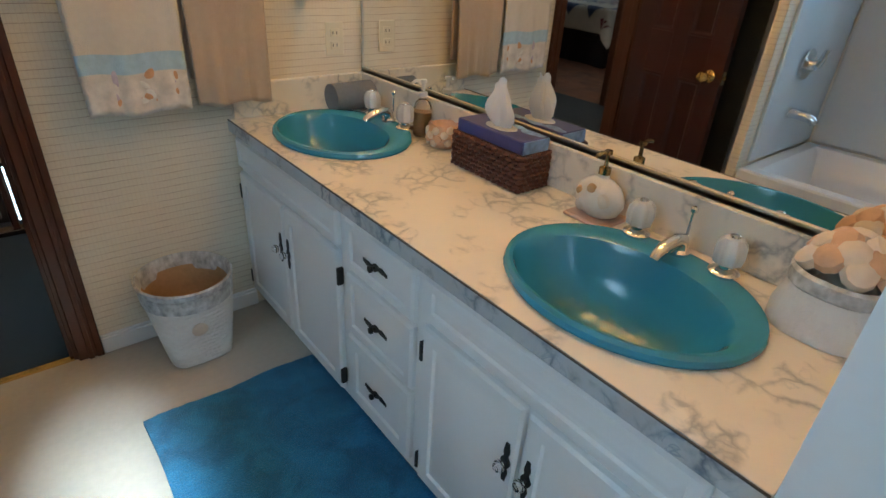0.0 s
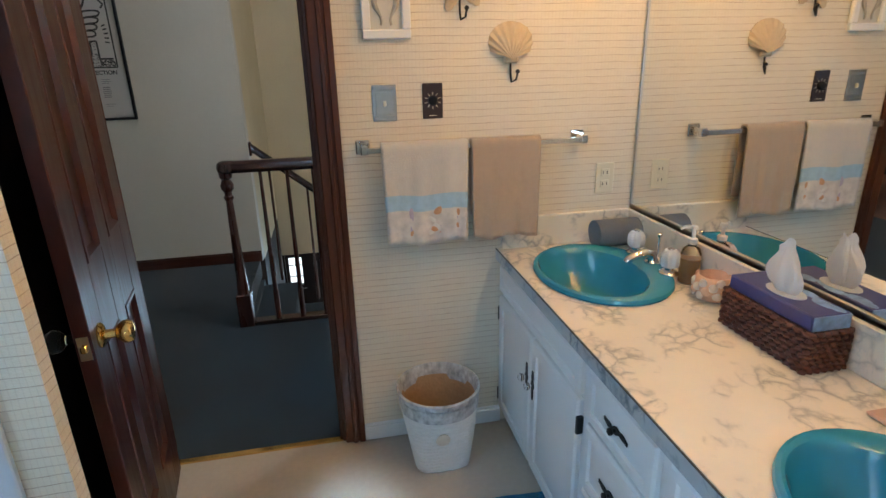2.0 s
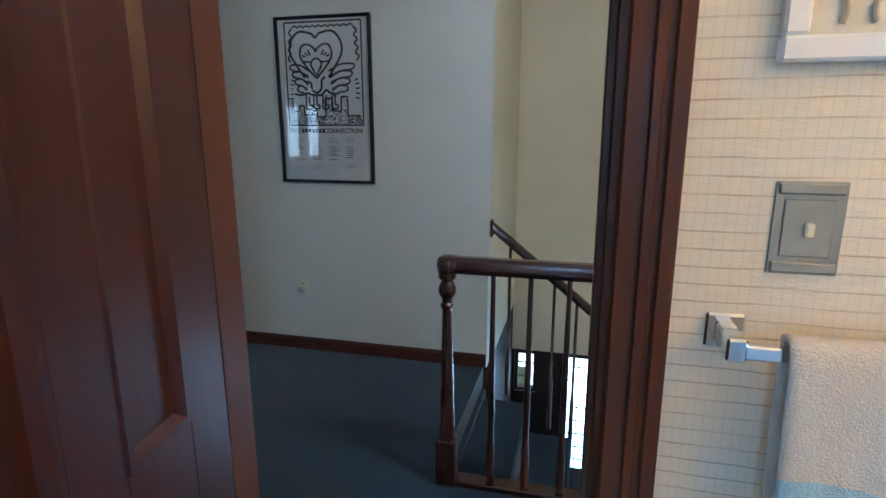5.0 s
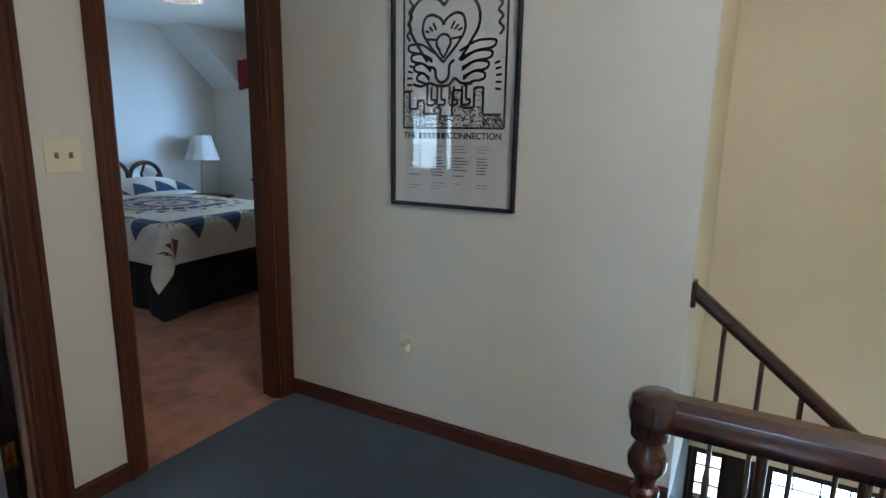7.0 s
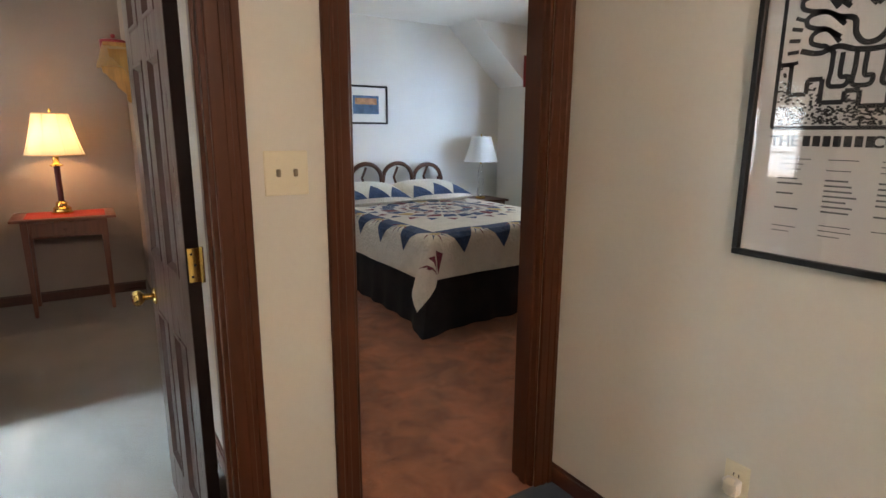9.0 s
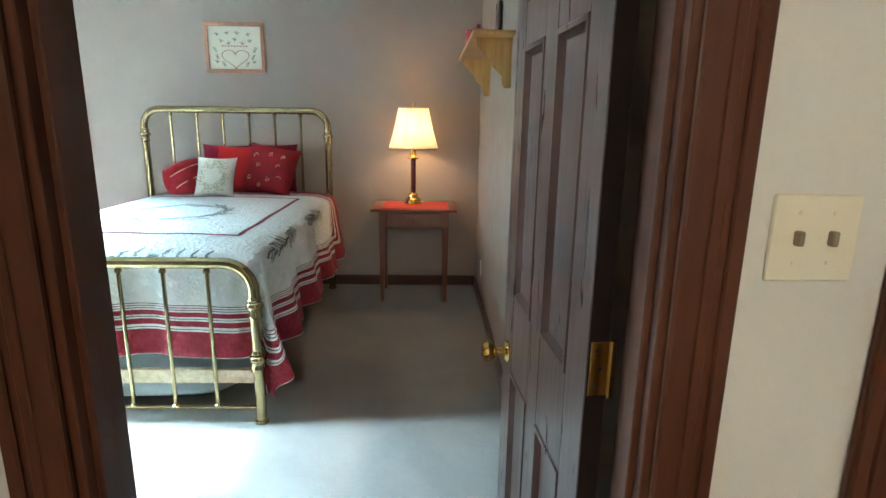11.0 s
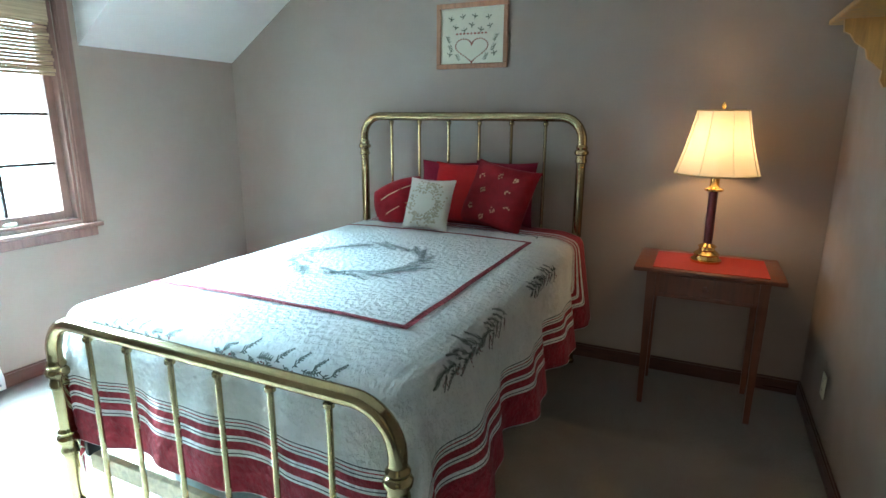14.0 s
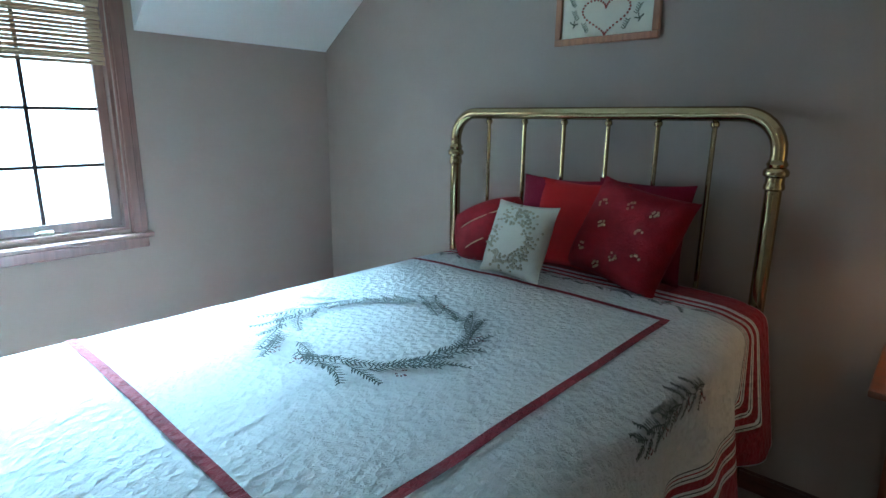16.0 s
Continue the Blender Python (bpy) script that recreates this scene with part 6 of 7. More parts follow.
roofs = ((0.172, 0.030), (0.090, 0.040), (0.128, 0.032), (0.066, 0.050), (0.094, 0.030), (0.054, 0.055), (0.172, 0.045), (0.092, 0.055), (0.182, 0.040), (0.060, 0.080))
x, line = FX0, []
for h, w in roofs:
    line += [(x, h), (min(x + w, FX1), h)]
    x += w
for a, b in zip(line, line[1:]):
    ink(bm, [a, b], 0.0046)
part("drawing", bm, INK, poster, "bold black heart and wing line drawing", smooth=0)
bm = B()
for k in range(620):
    a = rng.uniform(FX0 + 0.006, FX1 - 0.006)
    top, x = 0.05, FX0
    for h, w in roofs:
        if x <= a < x + w:
            top = h
        x += w
    b = rng.uniform(0.008, top - 0.008)
    ink(bm, [(a - 0.0032, b), (a + 0.0032, b + rng.uniform(-0.003, 0.003))], 0.0018)
part("stipple", bm, INK, poster, smooth=0)


def words(text, place, size, mt, parent, rot):
    cu = bpy.data.curves.new("letters", "FONT")
    cu.body, cu.size, cu.align_x, cu.offset = text, size, "CENTER", 0.0011
    tmp = bpy.data.objects.new("letters", cu)
    scene.collection.objects.link(tmp)
    me = bpy.data.meshes.new_from_object(tmp.evaluated_get(bpy.context.evaluated_depsgraph_get()))
    bpy.data.objects.remove(tmp)
    me.transform(world_of(parent).inverted() @ pose(*place, *rot))
    me.materials.append(mt)
    ob = new("lettering", me)
    ob.parent = parent
    return ob


words("CONNECTION", (PCX + 0.106, YP - 0.0095, 1.382), 0.036, INK, poster, (90, 0, 0))
words("THE", (PCX - 0.202, YP - 0.0095, 1.382), 0.036, INK, poster, (90, 0, 0))
bm = B()
for a in (-0.150, -0.128, -0.106, -0.084, -0.062, -0.040, -0.018):
    box(bm, PCX + a - 0.008, PCX + a + 0.008, YP - 0.0096, YP - 0.0086, 1.382, 1.407)
part("title_bars", bm, INK, poster, "dark bars of unreadable title letters", smooth=0)
bm = B()
for c in range(4):
    for r in range(13):
        if rng.random() < 0.12:
            continue
        w = rng.uniform(0.020, 0.036)
        a = PCX - 0.205 + 0.108 * c
        zz = 1.350 - 0.0125 * r - (0.012 if r > 2 else 0) - (0.02 if r > 9 else 0)
        box(bm, a, a + 2 * w, YP - 0.0094, YP - 0.0086, zz, zz + (0.0042 if 2 < r < 10 else 0.0022))
part("text_bars", bm, surface("grey_ink", (0.10, 0.10, 0.10), 0.6), poster, "rows of tiny unreadable text", smooth=0)

swl = thing("light_switch", (XL, 2.825, 1.24), "ivory double toggle switch plate on the hall wall", "light switch")
part("plate", one_box(XL + 0.0005, XL + 0.006, 2.768, 2.886, 1.242, 1.360, 0.002), IVORY, swl)
for y in (2.804, 2.850):
    part("toggle", one_box(XL + 0.005, XL + 0.017, y - 0.005, y + 0.005, 1.292, 1.312, 0.002), surface("brown_toggle", (0.25, 0.20, 0.13), 0.4), swl)
    part("screw", lathe(B(), [(0.003, 0), (0.002, 0.001)], m=pose(XL + 0.006, y, 1.335, 0, 90), seg=8), IVORY, swl)
    part("screw", lathe(B(), [(0.003, 0), (0.002, 0.001)], m=pose(XL + 0.006, y, 1.268, 0, 90), seg=8), IVORY, swl)
nl = outlet((-1.535, YP - 0.0005, 0.425), "y", -1, "ivory wall outlet low on the landing wall")
night = thing("night_light", (-1.535, YP - 0.01, 0.44), "small white plug-in night light", "night light")
part("body", one_box(-1.558, -1.512, YP - 0.045, YP - 0.0085, 0.395, 0.440, 0.008, 2), surface("white_plastic", (0.75, 0.74, 0.72), 0.3), night)
part("shade", lathe(B(), [(0.016, 0), (0.022, 0.012), (0.020, 0.035), (0.008, 0.042)], (-1.535, YP - 0.034, 0.40), 16), FROST, night)

# ---- blue quilt bedroom ----
GX0, GX1, GY0, GY1, GZ = -6.16, -3.98, 4.33, 5.86, 0.715
bed2 = thing("wooden_bed", (-5.1, 5.1, 0), "wooden bed with carved hoop headboard and dark bed skirt", "bed")
bm = box(B(), GX0 - 0.09, GX0 - 0.05, GY0, GY1, 0.25, 0.80, 0.006)
for y in (GY0 + 0.02, GY1 - 0.02):
    box(bm, GX0 - 0.095, GX0 - 0.045, y - 0.03, y + 0.03, 0.003, 0.92, 0.006)
part("headboard", bm, TRIMWOOD, bed2)
for k in range(4):
    cy = GY0 + (GY1 - GY0) * (k + 0.5) / 4
    w = (GY1 - GY0) / 8
    pts = [(GX0 - 0.07, cy - w * 0.96, 0.78)] + [(GX0 - 0.07, cy - w * 0.96 * math.cos(math.pi * i / 14), 0.86 + 0.20 * math.sin(math.pi * i / 14) ** 0.8 + (0.02 if k in (1, 2) else 0)) for i in range(15)] + [(GX0 - 0.07, cy + w * 0.96, 0.78)]
    part("hoop", tube(B(), pts, 0.024, 10), TRIMWOOD, bed2)
    part("splat", tube(B(), [(GX0 - 0.07, cy, 0.80), (GX0 - 0.07, cy - 0.05, 0.93), (GX0 - 0.07, cy, 1.04)], 0.014, 8), TRIMWOOD, bed2)
SKIRT = surface("black_skirt_cloth", (0.010, 0.011, 0.016), 0.9, vary=0.2)
bm, rings = B(), []
for zz in (0.004, 0.10, 0.25, 0.42):
    rg, per = [], []
    for y in [GY0 + 0.02 + (GY1 - GY0 - 0.04) * k / 40 for k in range(41)]:
        per.append((GX1 - 0.03, y, 1, 0))
    left = [(x, GY0 + 0.02, 0, -1) for x in [GX0 + (GX1 - 0.05 - GX0) * k / 50 for k in range(51)]]
    right = [(x, GY1 - 0.02, 0, 1) for x in [GX1 - 0.05 + (GX0 - GX1 + 0.05) * k / 50 for k in range(51)]]
    for k, (x, y, nx, ny) in enumerate(left + per + right):
        near = max(0.0, 1 - math.hypot(x - GX1, y - GY0) / 0.34) ** 1.5
        q = (0.012 * math.sin(k * 1.1) + 0.02) * (1 - zz / 0.5)
        rg.append((x + nx * q + 0.12 * near * (1 - zz / 0.5), y + ny * q - 0.16 * near * (1 - zz / 0.5), zz))
    rings.append(rg)
part("bed_skirt", loft(bm, rings, False), SKIRT, bed2, "black gathered bed skirt")
mt2 = thing("mattress", (-5.1, 5.1, 0.4), "mattress under the blue and white quilt", "mattress")
part("core", one_box(GX0 + 0.01, GX1 - 0.06, GY0 + 0.05, GY1 - 0.05, 0.40, GZ - 0.012, 0.05, 3), MATTRESS, mt2)
QUILTW = quilted("cream_patchwork", (0.66, 0.62, 0.55))
QUILTB = quilted("navy_patch", (0.022, 0.060, 0.150), 0.2)
QUILTR = quilted("burgundy_patch", (0.17, 0.022, 0.045), 0.2)
quilt2 = thing("patchwork_quilt", (-5.1, 5.1, 0.6), "cream patchwork quilt with navy triangles and a round medallion", "quilt")


def drape2(u, v, lift=0.0):
    dx = max(0.0, u - GX1)
    dy = v - GY1 if v > GY1 else (v - GY0 if v < GY0 else 0.0)
    d = math.hypot(dx, dy)
    b = (min(u, GX1), min(max(v, GY0), GY1))
    puff = 0.015 * math.sin(math.pi * min(1, max(0, (v - GY0) / (GY1 - GY0)))) + 0.006 * noise.noise((u * 4, v * 4, 7))
    if d < 1e-6:
        return Vector((u, v, GZ + puff + lift))
    r = 0.07
    a = min(d / r, math.pi / 2)
    out = r * math.sin(a) + 0.10 * max(0, d - 0.1) + 0.02 * max(0, d - 0.1) * math.sin(9 * (u if abs(dy) > dx else v))
    fall = r * (1 - math.cos(a)) + max(0.0, d - r * math.pi / 2)
    out += 0.62 * fall * max(0.0, 2 * dx * abs(dy) / d ** 2) ** 2
    return Vector((b[0] + dx / d * (out + lift), b[1] + dy / d * (out + lift), GZ + puff - fall + lift * 0.5))


bm = B()
us2 = [GX0 + 0.02 + (GX1 - GX0 - 0.02) * k / 40 for k in range(41)] + [GX1 + 0.335 * k / 12 for k in range(1, 13)]
vs2 = [GY0 - 0.335 * k / 12 for k in range(12, 0, -1)] + [GY0 + (GY1 - GY0) * k / 34 for k in range(35)] + [GY1 + 0.335 * k / 12 for k in range(1, 13)]
loft(bm, [[drape2(u, v) for v in vs2] for u in us2], False)
part("cover", bm, QUILTW, quilt2, smooth=70)


def patch(pts, mt, name, lift=0.005, n=5):
    """A cloth patch laid on the quilt: a triangle or quad of (u, v)."""
    bm = B()
    if len(pts) == 3:
        a, b, c = pts
        rows = [[drape2(*(np.array(a) + (np.array(b) - np.array(a)) * i / n + (np.array(c) - np.array(b)) * (i / n) * (j / n)), lift) for j in range(n + 1)] for i in range(n + 1)]
    else:
        a, b, c, d = (np.array(p) for p in pts)
        rows = [[drape2(*((a + (b - a) * i / n) * (1 - j / n) + (d + (c - d) * i / n) * (j / n)), lift) for j in range(n + 1)] for i in range(n + 1)]
    loft(bm, rows, False)
    bmesh.ops.remove_doubles(bm, verts=bm.verts[:], dist=0.0004)
    part(name, bm, mt, quilt2, smooth=0)


for k in range(4):
    c = GY0 + 0.05 + (GY1 - GY0 - 0.1) * (k + 0.5) / 4
    w = (GY1 - GY0 - 0.1) / 8
    patch([(GX1 + 0.18, c), (GX1 - 0.10, c - w), (GX1 - 0.10, c + w)], QUILTB, "patch")
for k in range(5):
    c = GX1 - 0.24 - 0.37 * k
    patch([(c, GY0 - 0.18), (c - 0.18, GY0 + 0.08), (c + 0.18, GY0 + 0.08)], QUILTB, "patch")
FANTAN = quilted("tan_fan_patch", (0.50, 0.36, 0.16), 0.2)
def fan(u, v, du, dv):
    """A half-round tan fan with dark rays, opening along (du, dv)."""
    base = math.atan2(dv, du)
    for k in range(5):
        a = base + (k - 2) * 0.55
        q = lambda r, b: (u + r * math.cos(b), v + r * math.sin(b))
        patch([q(0.055, a - 0.24), q(0.055, a + 0.24), (u, v)], FANTAN, "patch", 0.007, 2)
        patch([q(0.125, a), q(0.060, a - 0.14), q(0.060, a + 0.14)], QUILTB if k % 2 else QUILTR, "patch", 0.007, 2)


for k in range(5):
    fan(GX1 - 0.05, GY0 + 0.05 + (GY1 - GY0 - 0.1) * k / 4, 1, 0)
for k in range(4):
    fan(GX1 - 0.43 - 0.37 * k, GY0 + 0.04, 0, -1)
MU, MV, MR = -5.05, 5.10, 1.14
q = lambda r, a: (MU + MR * r * math.cos(a), MV + MR * r * math.sin(a))
for k in range(24):
    a0, a1 = 2 * math.pi * k / 24, 2 * math.pi * (k + 0.86) / 24
    am = (a0 + a1) / 2
    patch([q(0.50, a0), q(0.47, a1), q(0.37, a1), q(0.39, a0)], (QUILTB, QUILTR, QUILTB, FANTAN if k % 8 == 3 else QUILTB)[k % 4], "patch", n=3)
    patch([q(0.35, am), q(0.29, a0), q(0.29, a1)], QUILTR if k % 3 else QUILTB, "patch", n=2)
    patch([q(0.26, a0), q(0.26, a1), q(0.19, a1), q(0.17, a0)], QUILTR if k % 4 == 0 else QUILTB, "patch", n=2)
    patch([q(0.62, am), q(0.54, a0 + 0.03), q(0.54, a1 - 0.03)], QUILTB if k % 2 else QUILTR, "patch", n=2)
    if k % 2 == 0:
        patch([q(0.13, am), q(0.07, a0 - 0.1), q(0.03, am), q(0.07, a1 + 0.1)], QUILTB if k % 4 else QUILTR, "patch", n=2)
for s in (-1, 0, 1):
    patch([(GX1 + 0.30, GY0 - 0.02 + 0.02 * s), (GX1 + 0.13, GY0 - 0.10 + 0.09 * s), (GX1 + 0.16, GY0 - 0.04 + 0.09 * s)], QUILTR, "patch", n=3)
for c in (4.72, 5.45):
    pw = thing("sham_pillow", (-5.92, c, GZ), "cream pillow sham with navy triangles", "pillow", "sham pillows")
    pw.matrix_world = pose(-5.80, c, GZ + 0.09)
    bm = B()
    for side in (1, -1):
        loft(bm, [[(0.27 * (2 * i / 14 - 1), 0.37 * (2 * j / 14 - 1), side * 0.10 * (max(0, (1 - abs(2 * i / 14 - 1) ** 2.4) * (1 - abs(2 * j / 14 - 1) ** 2.4))) ** 0.5 + 0.05 * (-(2 * i / 14 - 1))) for j in range(15)] for i in range(15)], False)
    bmesh.ops.remove_doubles(bm, verts=bm.verts[:], dist=0.0005)
    part("cushion", bm, QUILTW, pw, local=True, smooth=60)
    for j in range(3):
        y0 = -0.36 + 0.24 * j
        bm = B()
        top = lambda x, y: (x, y, 0.10 * (max(0, (1 - abs(x / 0.27) ** 2.4) * (1 - abs(y / 0.37) ** 2.4))) ** 0.5 - 0.05 * (x / 0.27) + 0.004)
        loft(bm, [[top(0.255 - 0.20 * i / 6, y0 + 0.12 + (2 * k / 6 - 1) * 0.115 * (1 - i / 6)) for k in range(7)] for i in range(7)], False)
        part("patch", bm, QUILTB, pw, local=True, smooth=0)

ns2 = thing("night_stand", (-6.05, 6.30, 0), "dark wooden night stand beside the bed", "night stand")
part("top", one_box(-6.27, -5.83, 6.06, 6.56, 0.625, 0.65, 0.004), TRIMWOOD, ns2)
part("body", one_box(-6.25, -5.86, 6.09, 6.53, 0.18, 0.6245, 0.004), TRIMWOOD, ns2)
part("drawer", one_box(-5.862, -5.848, 6.11, 6.51, 0.45, 0.60, 0.003), TRIMWOOD, ns2)
for x in (-6.22, -5.89):
    for y in (6.12, 6.50):
        part("leg", one_box(x - 0.02, x + 0.02, y - 0.02, y + 0.02, 0.003, 0.181, 0.003), TRIMWOOD, ns2)
lamp2 = thing("table_lamp", (-6.05, 6.30, 0.65), "unlit crystal table lamp with a white tapered shade", "table lamp")
part("base", lathe(B(), [(0.06, 0.651), (0.06, 0.665), (0.04, 0.68)], (-6.05, 6.30, 0), 20), BRASS, lamp2)
part("column", lathe(B(), [(0.030, 0.68), (0.045, 0.72), (0.028, 0.80), (0.034, 0.90), (0.026, 1.00), (0.014, 1.06)], (-6.05, 6.30, 0), 12), CRYSTAL, lamp2, "clear cut crystal column")
part("neck", lathe(B(), [(0.008, 1.055), (0.008, 1.38), (0.012, 1.385), (0.004, 1.40)], (-6.05, 6.30, 0), 10), BRASS, lamp2)
part("shade", shade_mesh(-6.05, 6.30, 1.085, 1.372, 0.200, 0.115, 10), shade_cloth("white_shade", (0.80, 0.80, 0.78)), lamp2, "white tapered fabric shade")
ARTBLUE = surface("harbour_print", (0.06, 0.14, 0.26), 0.6, vary=0.6, coarse=8, fine=20)
pc2 = picture("framed_print", XH, 4.70, 5.21, 1.497, 1.896, 0.020, BLACK, "black framed harbour print with a wide white mat", 0.085, surface("white_mat_board", (0.70, 0.69, 0.66), 0.8, vary=0.02), ARTBLUE)
part("print_sky", one_box(XH + 0.0103, XH + 0.0113, 4.83, 5.08, 1.70, 1.765), surface("sunset_print", (0.42, 0.20, 0.10), 0.6, vary=0.5, coarse=20), pc2, "orange rooftops of the print")
VAL = surface("red_valance_cloth", (0.23, 0.018, 0.022), 0.9, vary=0.15, relief=0.001, relief_scale=300)
bm, rings = B(), []
for zz in (2.275, 2.25, 2.15, 2.0, 1.93):
    rings.append([(-5.80 + 1.66 * k / 90, Y2 - 0.055 - 0.014 * math.sin(k * 1.25) * (0.4 + (2.275 - zz) * 2), zz - 0.006 * math.sin(k * 0.6)) for k in range(91)])
val = part("window_valance", loft(bm, rings, False), VAL, None, "gathered dark red cloth valance above the window", category="valance")
sol = val.modifiers.new("thickness", "SOLIDIFY")
sol.thickness = 0.004
part("curtain_rod", tube(B(), [(-5.82, Y2 - 0.026, 2.255), (-4.12, Y2 - 0.026, 2.255)], 0.008, 8), BRASS, val)
cl = thing("ceiling_light", (-4.40, 4.90, TOP), "scalloped glass ceiling light with brass collar", "ceiling light")
part("collar", lathe(B(), [(0.09, TOP - 0.001), (0.09, TOP - 0.02), (0.06, TOP - 0.03)], (-4.40, 4.90, 0), 24), BRASS, cl)
bm, rings = B(), []
for r, zz in ((0.06, TOP - 0.03), (0.15, TOP - 0.05), (0.185, TOP - 0.09), (0.19, TOP - 0.135), (0.18, TOP - 0.14)):
    rings.append([(-4.40 + r * (1 + 0.03 * math.cos(14 * a)) * math.cos(a), 4.90 + r * (1 + 0.03 * math.cos(14 * a)) * math.sin(a), zz) for a in (2 * math.pi * k / 84 for k in range(84))])
part("glass_shade", loft(bm, rings), FROST, cl, "fluted frosted glass shade")

# ---- bathroom small things ----
roll = thing("rolled_towel", (1.24, 1.50, ZC), "blue grey rolled towel lying on the vanity", "rolled towel")
bm, rings = B(), []
for k in range(15):
    s = k / 14
    rings.append([(1.158 + 0.172 * s, 1.500 + 0.052 * math.cos(a) * (1 + 0.03 * math.sin(3 * a + 5 * s)), ZC + 0.053 + 0.050 * math.sin(a)) for a in (2 * math.pi * i / 26 for i in range(26))])
part("cloth", loft(bm, rings, True, True, True), surface("blue_grey_terry", (0.17, 0.19, 0.225), 0.95, vary=0.1, relief=0.004, relief_scale=300), roll)
lot = thing("lotion_bottle", (1.285, 1.155, ZC), "clear pump lotion bottle with amber label", "bottle")
part("bottle", lathe(B(), [(0.026, 0.001), (0.030, 0.006), (0.030, 0.095), (0.024, 0.112), (0.013, 0.120), (0.013, 0.130)], (1.288, 1.125, ZC), 20), CRYSTAL, lot)
part("contents", lathe(B(), [(0.026, 0.004), (0.027, 0.080)], (1.288, 1.125, ZC), 18), surface("amber_lotion", (0.45, 0.25, 0.10), 0.3), lot)
bm = lathe(B(), [(0.014, 0.129), (0.015, 0.142), (0.006, 0.146), (0.006, 0.170), (0.012, 0.173), (0.010, 0.182)], (1.288, 1.125, ZC), 14)
tube(bm, [(1.288, 1.125, ZC + 0.177), (1.262, 1.135, ZC + 0.178), (1.252, 1.138, ZC + 0.170)], 0.005, 8)
part("pump", bm, surface("white_pump_plastic", (0.7, 0.68, 0.64), 0.35), lot, "white pump head")
jar = thing("shell_candle", (1.285, 1.02, ZC), "round peach candle holder covered with seashells", "candle holder")
PEACHSH = surface("peach_shell", (0.62, 0.38, 0.24), 0.45, vary=0.2, coarse=20)
part("bowl", lathe(B(), [(0.036, 0.001), (0.052, 0.022), (0.056, 0.045), (0.048, 0.070), (0.043, 0.074), (0.040, 0.068), (0.038, 0.045)], (1.283, 1.000, ZC), 24), PEACHSH, jar)
for k in range(30):
    a, h = 2.39996 * k, 0.014 + 0.052 * (k / 29)
    r = 0.049 + 0.006 * math.sin(math.pi * (h - 0.01) / 0.06)
    part("shell", lathe(B(), [(0.013, -0.002), (0.011, 0.004), (0.004, 0.008)], m=Matrix.Translation((1.283 + r * math.cos(a), 1.000 + r * math.sin(a), ZC + h)) @ Vector((math.cos(a), math.sin(a), 0.1)).to_track_quat("Z", "Y").to_matrix().to_4x4(), seg=8), SHELL if k % 3 else PEACHSH, jar)
disp = thing("soap_dispenser", (1.275, 0.385, ZC), "shell shaped ceramic soap dispenser on a small tray", "soap dispenser")
part("tray", one_box(1.215, 1.325, 0.335, 0.455, ZC + 0.001, ZC + 0.010, 0.004), surface("pink_ceramic", (0.52, 0.34, 0.27), 0.35), disp)
bm, rings = B(), []
for r, h in ((0.034, 0.010), (0.054, 0.022), (0.064, 0.044), (0.063, 0.062), (0.052, 0.084), (0.032, 0.098), (0.016, 0.104), (0.014, 0.112)):
    rings.append([(1.270 + 0.66 * r * math.cos(a), 0.395 + r * math.sin(a), ZC + h) for a in (2 * math.pi * k / 44 for k in range(44))])
body = part("body", loft(bm, rings, True, True, True), surface("ivory_ceramic", (0.74, 0.69, 0.62), 0.25, vary=0.10, coarse=16), disp)
for dy, dz, r in ((-0.030, 0.060, 0.020), (0.026, 0.036, 0.018), (0.004, 0.080, 0.014), (0.036, 0.066, 0.012)):
    dx = 0.66 * 0.062 * math.sqrt(max(0.05, 1 - (dy / 0.064) ** 2 - ((dz - 0.052) / 0.056) ** 2))
    part("shell_relief", lathe(B(), [(r, -0.006), (r * 0.8, 0.001), (r * 0.25, 0.004)], m=pose(1.270 - dx, 0.395 + dy, ZC + dz, 0, -90), seg=12), SHELL if r > 0.015 else TANLINER, body, "raised shell ornament")
bm = lathe(B(), [(0.014, 0.113), (0.014, 0.128), (0.005, 0.132), (0.005, 0.158), (0.010, 0.161), (0.009, 0.170)], (1.270, 0.395, ZC), 14)
tube(bm, [(1.270, 0.395, ZC + 0.165), (1.245, 0.395, ZC + 0.168), (1.228, 0.395, ZC + 0.163)], 0.005, 8)
part("pump", bm, AGEDBRASS, disp, "pale brass pump head")
pb = thing("basket_planter", (1.26, -0.115, ZC), "white woven basket holding peach shell soaps", "basket")
part("weave", loft(B(), [squircle(1.255, -0.115, r, 2.6, ZC + h) for r, h in ((0.085, 0.001), (0.086, 0.03), (0.076, 0.07), (0.066, 0.105))], True, True), WICKER, pb)
part("braid", loft(B(), [squircle(1.255, -0.115, r, 2.5, ZC + h) for r, h in ((0.072, 0.080), (0.078, 0.086), (0.077, 0.108), (0.070, 0.113))]), WICKERBAND, pb, "grey braided band")
for k in range(16):
    a, r = 2.4 * k, 0.012 + 0.050 * math.sqrt(k / 16)
    m = Matrix.Translation((1.255 + r * math.cos(a), -0.115 + r * math.sin(a), ZC + 0.125 + 0.045 * (1 - k / 16))) @ Vector((math.cos(a), math.sin(a), 0.9)).to_track_quat("Z", "Y").to_matrix().to_4x4()
    part("shell_soap", lathe(B(), [(0.012, -0.018), (0.028, -0.006), (0.024, 0.008), (0.008, 0.016)], m=m, seg=10), PEACHSH if k % 2 else SHELL, pb)

